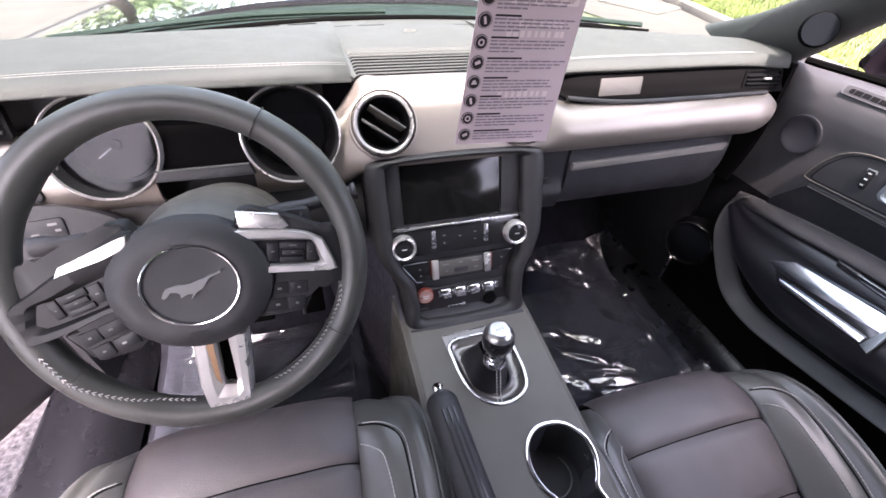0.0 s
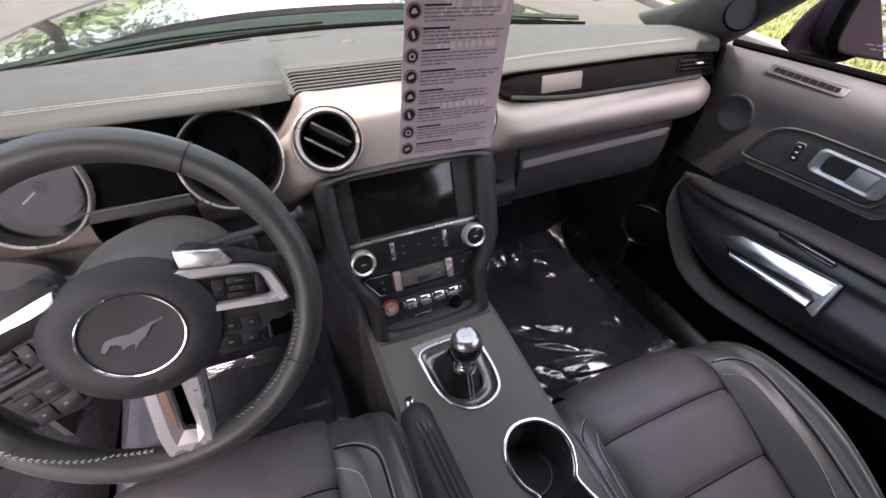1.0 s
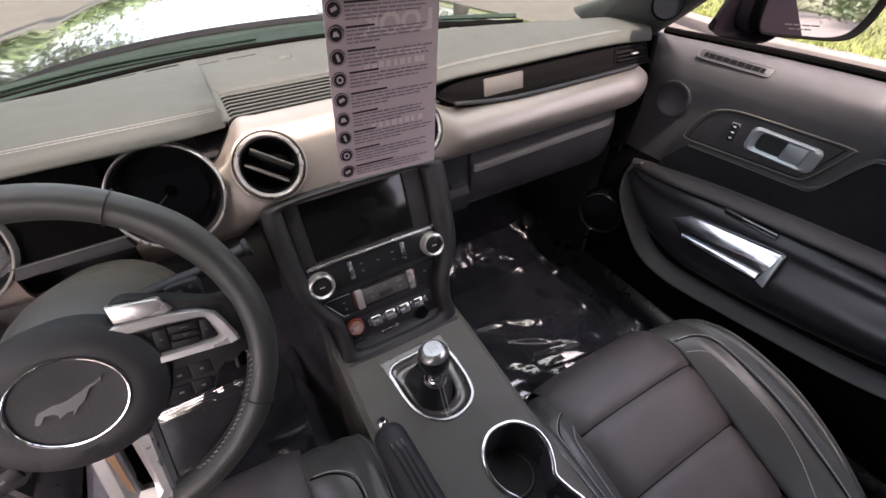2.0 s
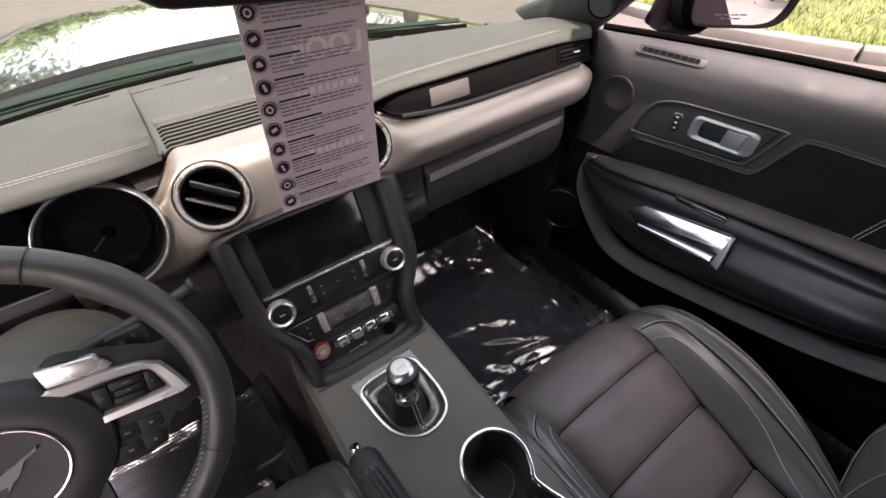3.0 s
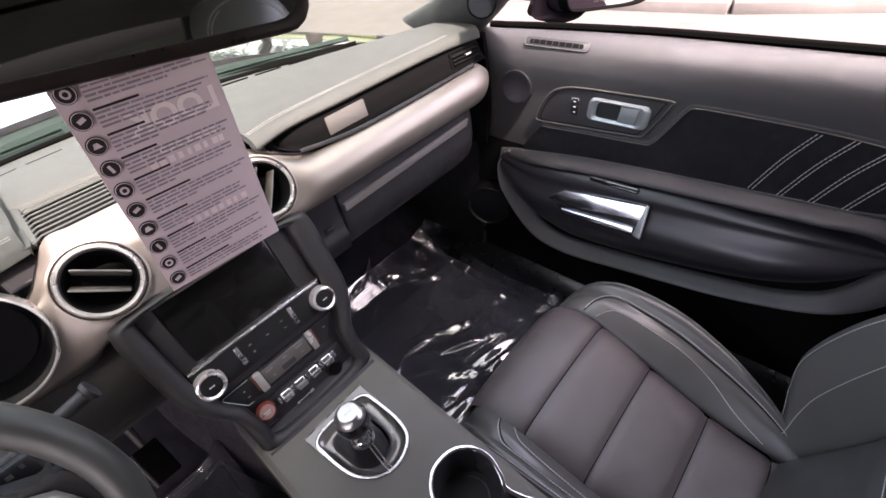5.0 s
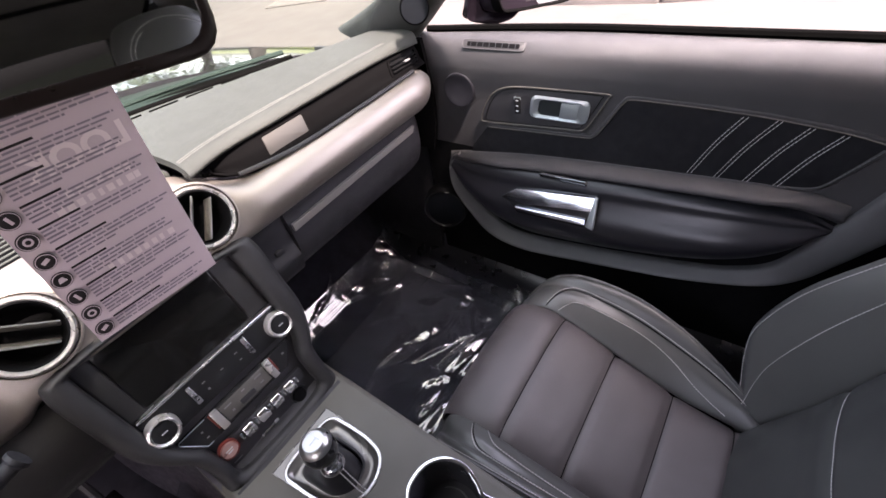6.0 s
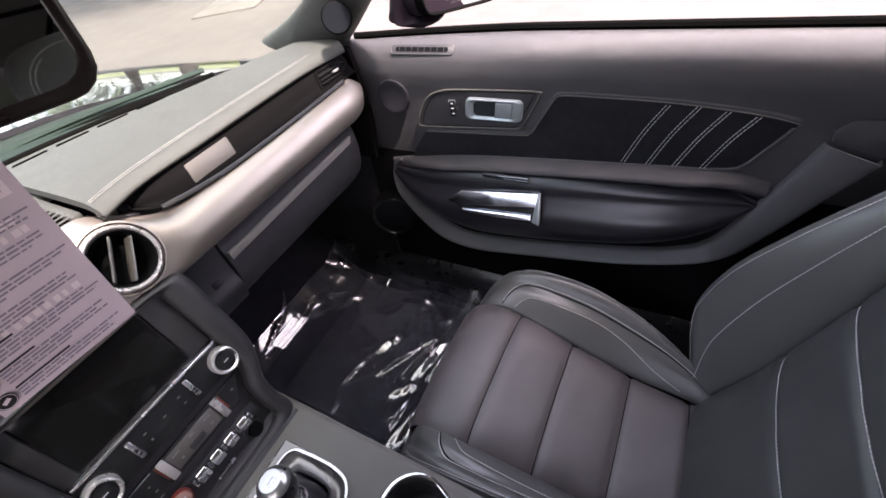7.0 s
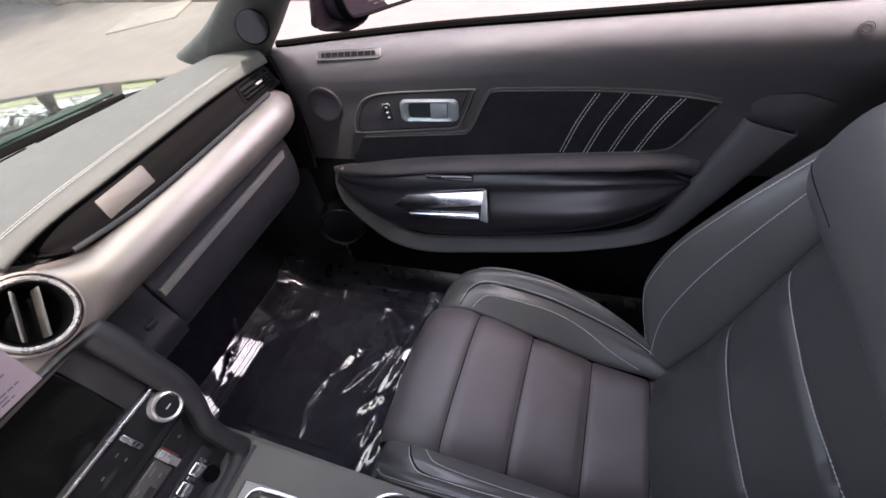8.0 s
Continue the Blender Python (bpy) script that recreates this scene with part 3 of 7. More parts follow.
def a_pillar(sx):
    root = thing("windscreen_pillar", (sx * 0.70, 0.70, 0.86), "black plastic windscreen pillar trim with round tweeter", "pillar", kind="structure")
    path = [(sx * 0.715, 0.80, 0.83), (sx * 0.675, 0.65, 0.91), (sx * 0.635, 0.48, 1.03), (sx * 0.59, 0.33, 1.13), (sx * 0.56, 0.2, 1.22)]
    wide = [0.080, 0.056, 0.042, 0.038, 0.036]
    secs = []
    for (x, y, z), w in zip(path, wide):
        secs.append([(x - sx * w * 0.35, y + w * 0.9, z + w * 0.30), (x - sx * w * 0.35, y - w * 0.1, z), (x + sx * w * 0.2, y - w * 0.8, z - w * 0.35), (x + sx * w * 0.9, y - w * 0.7, z - w * 0.3), (x + sx * w, y + w * 0.3, z + w * 0.2), (x, y + w, z + w * 0.4)])
    part("pillar_trim", loft(secs, 26, 24, True, True), PILLAR, root)
    if sx > 0:
        m = frame_at((0.627, 0.585, 0.924), (-0.75, -0.62, 0.20))
        tw = part("tweeter", lathe([(0.0, 0.006), (0.023, 0.006), (0.0265, 0.002), (0.028, -0.01)], m, 32), DASH_DARK, root, "round black tweeter grille")
        part("tweeter_mesh", lathe([(0.0, 0.0075), (0.0245, 0.0070), (0.0255, 0.002)], m, 32), MESH, tw)
    return root


a_pillar(1)
a_pillar(-1)


def rocker(sx):
    root = thing("door_sill", (sx * 0.75, 0.1, 0.15), "scuffed black plastic door sill plate", "door sill", kind="structure")
    secs = [[(sx * 0.66, y, 0.13), (sx * 0.69, y, 0.20), (sx * 0.74, y, 0.225), (sx * 0.81, y, 0.215), (sx * 0.835, y, 0.17), (sx * 0.83, y, 0.02)] for y in (0.95, 0.6, 0.2, -0.3, -0.8)]
    part("sill_plate", loft(secs, 30, 18, thick=0.006), LEDGE, root)
    kick = [[(sx * 0.70, y, z0), (sx * 0.715, y, 0.45), (sx * 0.72, y, 0.80)] for y, z0 in ((0.70, 0.2), (0.85, 0.2), (1.03, 0.22))]
    if sx < 0:
        part("door_jamb", rbox((0.15, 0.10, 0.72), 0.02, pose(-0.78, 0.785, 0.47)), DARK, root)
    part("kick_panel", loft(kick, 10, 10, thick=0.012), PLASTIC, root)


rocker(-1)
rocker(1)


def quarter():
    root = thing("quarter_trim", (0.72, -0.6, 0.2), "black plastic rear quarter trim behind the door", "trim panel", kind="structure")
    secs = [[(0.73, y, 0.18), (0.725, y, 0.5), (0.73, y, 0.86), (0.70, y, 1.05), (0.60, y, 1.24)] for y in (-0.50, -0.62, -0.8)]
    part("pillar_cover", loft(secs, 10, 16, thick=0.02), PLASTIC, root)
    secs = [[(0.735, y, 0.18), (0.735, y, 0.5), (0.74, y, 0.88)] for y in (-0.8, -1.2, -1.6)]
    part("side_panel", loft(secs, 8, 10, thick=0.02), PLASTIC, root)
    secs = [[(0.745, y, 0.87), (0.70, y, 1.05), (0.58, y, 1.25)] for y in (-0.78, -1.2, -1.7)]
    part("side_canvas", loft(secs, 8, 10, thick=0.02), CANVAS, root, "dark canvas of the folding roof")
    secs = [[(x, -1.30, 1.16), (x, -1.5, 1.02), (x, -1.68, 0.86)] for x in (-0.74, -0.6, -0.44)]
    part("rear_canvas", loft(secs, 8, 10, thick=0.02), CANVAS, root)
    secs = [[(x, -1.30, 1.16), (x, -1.5, 1.02), (x, -1.68, 0.86)] for x in (0.44, 0.6, 0.74)]
    part("rear_canvas", loft(secs, 8, 10, thick=0.02), CANVAS, root)
    secs = [[(x, -1.31, 1.16), (x, -1.51, 1.02), (x, -1.69, 0.86)] for x in (-0.45, 0, 0.45)]
    tagged(part("window_2", facing(loft(secs, 8, 8)), TINT, None, at=(0, -1.5, 1.0), turned=True), "dark tinted rear window in the folding roof", "rear window", kind="structure")
    secs = [[(-0.735, y, 0.18), (-0.735, y, 0.5), (-0.74, y, 0.88), (-0.62, y, 1.24)] for y in (-0.62, -0.9, -1.2, -1.6)]
    part("side_panel", loft(secs, 8, 10, thick=0.02), PLASTIC, root)


quarter()


# ---- dashboard ----
def dashboard():
    root = thing("dashboard", (0, 0.75, 0.60), "grey-black padded dashboard with a satin silver band", "dashboard")

    # right padded top, ending in a front lip over the dark panel
    def right(x, dz=0.0, dy=0.0):
        e = max(0.0, (x - 0.55) / 0.13)
        f = -0.30 * max(0.0, 0.20 - x)
        w = wb(x)
        return [(x, w, 0.853 - 0.02 * (x / 0.78) ** 2), (x, w * 0.7 + 0.216, 0.861), (x, w * 0.35 + 0.468, 0.867), (x, 0.695 + f, 0.870), (x, 0.658 + f, 0.868), (x, 0.643 + f, 0.862), (x, 0.637 + f, 0.853 - 0.01 * e), (x, 0.65 + f, 0.845)]
    secs = [right(x) for x in (0.135, 0.20, 0.30, 0.40, 0.50, 0.58, 0.64, 0.68)]
    pad = part("dash_pad", loft(secs, 40, 40, thick=0.012), PAD, root, "grey-black grained dash pad")
    for off in (0.0, 0.006):
        line = spline([(0.138, 0.645 - off, 0.8695), (0.175, 0.655 - off, 0.8695), (0.22, 0.660 - off, 0.870), (0.30, 0.663 - off, 0.870), (0.45, 0.662 - off, 0.8695), (0.60, 0.660 - off, 0.869)], 60)
        part("stitching", stitches(line, 0.00045, 0.006, 0.0006), THREAD, pad)
    # centre top behind the slotted grille
    secs = [[(x, wb(x), 0.852), (x, 0.93, 0.8535), (x, 0.86, 0.851), (x, 0.818, 0.846), (x, 0.808, 0.835)] for x in (-0.15, -0.05, 0.05, 0.15)]
    part("centre_pad", loft(secs, 20, 16, thick=0.012), PAD, root)
    # driver side hood over the instruments
    def left(x):
        e = max(0.0, (-0.30 - x) / 0.38)
        k = max(0.0, (x + 0.22) / 0.075)
        top = 0.892 - 0.030 * k * k - 0.014 * e * e
        y0 = 0.60 + 0.085 * k * k + 0.01 * e
        return [(x, wb(x), 0.853 - 0.02 * (x / 0.78) ** 2), (x, wb(x) * 0.6 + 0.332, 0.862), (x, wb(x) * 0.25 + 0.60, 0.875 - 0.006 * k), (x, 0.70 + 0.06 * k * k, top - 0.004), (x, y0 + 0.03, top), (x, y0, top - 0.005), (x, y0 - 0.012, top - 0.013), (x, y0 - 0.008, top - 0.021), (x, y0 + 0.06, top - 0.024)]
    secs = [left(x) for x in (-0.72, -0.60, -0.48, -0.36, -0.28, -0.22, -0.18, -0.155)]
    secs.append(left(-0.147))
    hood = part("instrument_hood", loft(secs, 70, 48, thick=0.008), PAD, root, "grey-black stitched pad over the instruments")
    end = [Vector(p) for p in left(-0.147)]
    rows = [spline(end, 40)]
    low = [Vector((-0.147, p.y, min(p.z - 0.004, 0.842))) for p in rows[0]]
    bm = bmesh.new()
    quads(bm, [rows[0], low])
    part("hood_end", bm, PAD, hood)
    for off in (0.0, 0.006):
        line = []
        for i in range(61):
            x = -0.70 + 0.550 * i / 60
            e, k = max(0.0, (-0.30 - x) / 0.38), max(0.0, (x + 0.22) / 0.075)
            line.append(Vector((x, 0.608 + 0.085 * k * k + 0.01 * e - off, 0.8928 - 0.030 * k * k - 0.014 * e * e - off * 0.1)))
        part("stitching", stitches(line, 0.0004, 0.006, 0.0006), THREAD, hood)
    # defroster slot in short dashes
    for i in range(13):
        x = -0.40 + 0.066 * i
        if i in (6, 7):
            continue
        y = wb(x) - 0.048
        z = 0.8588 if x < -0.15 else 0.8578 if x > 0.13 else 0.8514
        part("defrost_slot", rbox((0.0540, 0.0036, 0.005), 0.0012, pose(x, y, z, 0, 0, math.degrees(math.atan(-0.94 * x)))), RUBBER, root)
    part("sun_sensor", lathe([(0, 0.006), (0.008, 0.0055), (0.014, 0.003), (0.017, 0)], pose(-0.003, 0.905, 0.852), 20, 0.6), PAD, root)

    for x in (-0.1425, 0.1290):
        part("grille_cheek", rbox((0.014, 0.128, 0.012), 0.003, pose(x, 0.757, 0.8395)), PAD, root)
    # slotted speaker grille: trough and bars
    trough = loft([[(x, 0.81, 0.838), (x, 0.80, 0.820), (x, 0.75, 0.818), (x, 0.70, 0.820), (x, 0.69, 0.838)] for x in (-0.14, 0, 0.14)], 6, 8, thick=0.01)
    grille = part("speaker_grille", trough, DARK, root, "black slotted speaker grille")
    for i in range(8):
        y = 0.699 + 0.0148 * i
        part("slat", ribbon([(-0.142, y - 0.013), (-0.130, y), (0.0, y), (0.132, y)], 0.0036, 0.0012, pose(0, 0, 0.8440)), PAD, grille)

    # satin silver band: wide face at the centre, a slim roll to the far end
    def band(x):
        t = min(1.0, max(0.0, (x - 0.115) / 0.09))
        t = t * t * (3 - 2 * t)
        mid = [(0.693, 0.8425), (0.655, 0.8445), (0.632, 0.838), (0.612, 0.812), (0.594, 0.780), (0.583, 0.757), (0.586, 0.743), (0.602, 0.738)]
        roll = [(0.640, 0.806), (0.622, 0.8065), (0.604, 0.803), (0.588, 0.791), (0.579, 0.772), (0.582, 0.752), (0.592, 0.738), (0.606, 0.731)]
        if x < -0.13:
            s = min(1.0, (-0.13 - x) / 0.05)
            low = [(0.640, 0.812), (0.620, 0.808), (0.612, 0.80), (0.604, 0.785), (0.596, 0.762), (0.592, 0.740), (0.594, 0.722), (0.606, 0.708)]
            return [(x, a[0] * (1 - s) + b[0] * s, a[1] * (1 - s) + b[1] * s) for a, b in zip(mid, low)]
        e = max(0.0, (x - 0.60) / 0.065)
        out = []
        for a, b in zip(mid, roll):
            y, z = a[0] * (1 - t) + b[0] * t, a[1] * (1 - t) + b[1] * t
            out.append((x, y + 0.030 * e ** 2, z + (0.785 - z) * 0.55 * e ** 3))
        return out
    xs = [-0.68, -0.55, -0.42, -0.30, -0.22, -0.18, -0.155, -0.13, -0.10, -0.05, 0.0, 0.05, 0.10, 0.125, 0.145, 0.165, 0.185, 0.205, 0.25, 0.33, 0.42, 0.5, 0.57, 0.60, 0.63, 0.65, 0.665]
    silver = part("silver_band", loft([band(x) for x in xs], 330, 64, thick=0.005, holes=[((-0.112, 0.601, 0.806), 0.0465), ((0.112, 0.601, 0.806), 0.0465), ((-0.469, 0.600, 0.800), 0.065), ((-0.241, 0.600, 0.800), 0.066), ((-0.358, 0.605, 0.80), 0.072), ((-0.362, 0.597, 0.745), 0.066)]), SILVER, root, "satin silver metal-look dash band")

    # dark passenger panel with a pale plate
    def dark(x):
        t = max(0.0, min(1.0, (0.235 - x) / 0.075))
        zt, zb = 0.853 - 0.012 * t, 0.803 + 0.034 * t * t
        return [(x, 0.655, zt), (x, 0.645, zt - 0.006), (x, 0.634 + 0.012 * t, zt * 0.6 + zb * 0.4), (x, 0.628 + 0.02 * t, zt * 0.3 + zb * 0.7), (x, 0.618 + 0.025 * t, zb + 0.004), (x, 0.628 + 0.02 * t, zb)]
    panel = part("passenger_panel", loft([dark(x) for x in (0.160, 0.172, 0.19, 0.22, 0.26, 0.36, 0.5, 0.6, 0.67)], 60, 22, thick=0.006), DASH_DARK, root, "dark grey inlay panel before the passenger")
    m = frame_at((0.304, 0.6335, 0.827), (0, -0.93, 0.36))
    plate = part("badge_plate", prism(rounded(0.084, 0.030, 0.003, skew=0.15), 0.003, m, 0.001), BADGE, panel, "blank pale metal badge plate")
    part("panel_ridge", tube(spline([(0.20, 0.626, 0.816), (0.30, 0.612, 0.8095), (0.45, 0.610, 0.8085), (0.62, 0.612, 0.809)], 30), 0.004, 8), PLASTIC, panel)
    # outer side vent
    m = frame_at((0.615, 0.630, 0.828), (-0.05, -0.93, 0.36))
    vent = part("side_vent", ring_plate(rounded(0.085, 0.034, 0.006, skew=0.2), rounded(0.075, 0.026, 0.004, skew=0.2), 0.003, m), DASH_DARK, root)
    for i in (-1, 0, 1):
        part("vane", rbox((0.074, 0.003, 0.012), 0.001, m @ pose(0, 0.007 * i, 0.001, 25, 0, 0)), DARK, vent)
    part("vent_tab", rbox((0.016, 0.004, 0.006), 0.001, m @ pose(0.004, 0, 0.009)), PIPING, vent)
    part("vent_back", prism(rounded(0.076, 0.028, 0.004, skew=0.2), 0.002, m @ pose(0, 0, -0.002)), DARK, vent)

    # round centre vents
    for x, turn in ((-0.112, -36), (0.112, 52)):
        m = frame_at((x, 0.601, 0.806), (0, -0.86, 0.51))
        v = part("round_vent", lathe([(0.036, -0.015), (0.0375, 0.002), (0.040, 0.006), (0.0425, 0.0065), (0.0445, 0.003), (0.046, -0.004)], m, 48), TRIM, root, "round vent with a bright ring")
        part("vent_shell", lathe([(0.0, -0.030), (0.030, -0.028), (0.035, -0.010), (0.0365, 0.0035), (0.039, 0.0035)], m, 40), DARK, v)
        part("vent_collar", lathe([(0.0465, -0.006), (0.0475, 0.0025), (0.0500, 0.0015), (0.0505, -0.008)], m, 48), SILVER, v)
        for k in (-1, 1):
            mv = m @ pose(0, 0, 0, 0, 0, turn) @ pose(0, 0.0100 * k, -0.010, -10 * k, 0, 0)
            part("vane", rbox((0.060, 0.0035, 0.022), 0.0014, mv), CONSOLE, v)
            part("vane_edge", tube([mv @ Vector((-0.030, 0, 0.0115)), mv @ Vector((0, 0, 0.0125)), mv @ Vector((0.030, 0, 0.0115))], 0.0008, 6), PIPING, v)

    # glove box and lower dash
    secs = [[(x, 0.604, 0.733), (x, 0.606, 0.715), (x, 0.602, 0.690), (x, 0.604, 0.645), (x, 0.625, 0.605), (x, 0.70, 0.585)] for x in (0.222, 0.35, 0.47, 0.55)] + [[(x, y + d, z) for y, z in ((0.604, 0.733), (0.606, 0.715), (0.602, 0.690), (0.604, 0.645), (0.625, 0.605), (0.70, 0.585))] for x, d in ((0.60, 0.012), (0.635, 0.05), (0.648, 0.11))]
    glove = part("glove_box", loft(secs, 24, 24, thick=0.012), PLASTIC, root, "black glove box lid with a silver strip")
    part("glove_strip", prism([(0.226, 0.6925), (0.565, 0.7025), (0.572, 0.7155), (0.226, 0.7065)], 0.006, Matrix(((1, 0, 0, 0), (0, 0, -1, 0.6015), (0, 1, 0, 0), (0, 0, 0, 1))), 0.001), GLOVE_TRIM, glove, "slim grey metal strip")
    secs = [[(x, 0.610, 0.733), (x, 0.610, 0.70), (x, 0.606, 0.665), (x, 0.60, 0.64), (x, 0.62, 0.60), (x, 0.70, 0.585)] for x in (0.12, 0.16, 0.219)]
    low = part("lower_panel", loft(secs, 10, 22, thick=0.012), PLASTIC, root)
    part("button", rbox((0.018, 0.006, 0.011), 0.002, pose(0.187, 0.606, 0.672)), PLASTIC, low)
    secs = [[(x, 0.612, 0.712), (x, 0.60, 0.70), (x, 0.585, 0.66), (x, 0.60, 0.60), (x, 0.68, 0.52), (x, 0.80, 0.50)] for x in (-0.70, -0.5, -0.3, -0.15)]
    part("knee_panel", loft(secs, 24, 24, thick=0.012), SURROUND, root)
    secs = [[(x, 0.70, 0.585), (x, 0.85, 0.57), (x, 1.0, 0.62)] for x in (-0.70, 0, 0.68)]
    # Near-black colour stands for the shade below the dash
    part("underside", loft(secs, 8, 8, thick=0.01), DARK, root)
    secs = [[(0.665, y, 0.60), (0.69, y, 0.70), (0.685, y, 0.80), (0.68, y, 0.85)] for y in (0.63, 0.70, 0.78)]
    part("end_cap", loft(secs, 8, 12, thick=0.01), DASH_DARK, root)

    # left vent and headlight switch
    m = frame_at((-0.60, 0.612, 0.835), (0.1, -0.95, 0.25))
    lv = part("side_vent", prism(rounded(0.10, 0.04, 0.006), 0.012, m), DARK, root)
    for i in (-1, 0, 1):
        part("vane", rbox((0.09, 0.003, 0.012), 0.001, m @ pose(0, 0.010 * i, 0.014)), PLASTIC, lv)
    m = frame_at((-0.592, 0.597, 0.762), (0.15, -0.95, 0.25))
    sw = part("light_switch", prism(rounded(0.075, 0.050, 0.008, skew=-0.2), 0.012, m, 0.003), PLASTIC, root)
    part("switch_mark", rbox((0.012, 0.006, 0.002), 0.0005, m @ pose(0.005, 0.008, 0.0125)), MARK_DIM, sw)
    return root


dashboard()


def instruments():
    root = thing("instrument_cluster", (-0.36, 0.62, 0.72), "dark unlit twin-dial instrument cluster with chrome rings", "gauges")
    nrm = (0.0, -0.94, 0.34)
    for x, z, k in ((-0.469, 0.800, 0.925), (-0.241, 0.800, 0.935)):
        m = frame_at((x, 0.600, z), nrm) @ Matrix.Scale(k, 4)
        ring = part("dial_ring", lathe([(0.0670, -0.012), (0.0675, 0.003), (0.0690, 0.0055), (0.0708, 0.0045), (0.0725, -0.02)], m, 64), TRIM, root, "bright chrome dial ring")
        part("dial_tube", lathe([(0.0, -0.062), (0.057, -0.060), (0.065, -0.02), (0.0674, 0.002)], m, 48), DIAL, ring)
        face = part("dial_face", lathe([(0.0, -0.054), (0.050, -0.054), (0.052, -0.058)], m, 48), DIAL, ring)
        for i in range(25):
            a = radians(-45 + 270 * i / 24)
            part("tick", rbox((0.007 if i % 3 == 0 else 0.004, 0.0009, 0.001), 0.0, m @ Matrix.Rotation(a, 4, "Z") @ pose(0.045, 0, -0.0532)), TICK, face, smooth=False)
        part("needle", rbox((0.034, 0.0016, 0.002), 0.0005, m @ Matrix.Rotation(radians(215), 4, "Z") @ pose(0.014, 0, -0.050)), MARK, face)
        part("dial_hub", lathe([(0, -0.047), (0.007, -0.048), (0.008, -0.053)], m, 20), DARK, face)
        part("dial_lens", facing(lathe([(0.0, -0.022), (0.0655, -0.022)], m, 40)), LENS, ring, turned=True).visible_shadow = False
    m = frame_at((-0.358, 0.618, 0.808), nrm)
    part("centre_display", prism(rounded(0.115, 0.105, 0.006), 0.004, m), DASH_DARK, root, "unlit dark centre display")
    part("display_lip", prism([(-0.062, -0.062), (0.062, -0.062), (0.056, -0.047), (-0.056, -0.047)], 0.018, m, 0.003), PLASTIC, root)
    part("display_edge", tube([m @ Vector((-0.060, -0.047, 0.020)), m @ Vector((0.060, -0.046, 0.020))], 0.0010, 6), LIP, root)
    secs = [[(x, 0.66, 0.868), (x, 0.655, 0.80), (x, 0.65, 0.72), (x, 0.615, 0.700)] for x in (-0.60, -0.35, -0.19)]
    part("cluster_housing", loft(secs, 16, 14, thick=0.01), DIAL, root)


instruments()


# ---- centre stack and console ----
STACK = frame_at((0, 0.54, 0.62), (0, -0.942, 0.335))


def bars(parent, m, items, material, name="marking"):
    """Small flat marks: (x, y, w, h) in the plane of m."""
    for x, y, w, h in items:
        part(name, rbox((w, h, 0.0008), 0.0, m @ pose(x, y, 0)), material, parent, smooth=False)


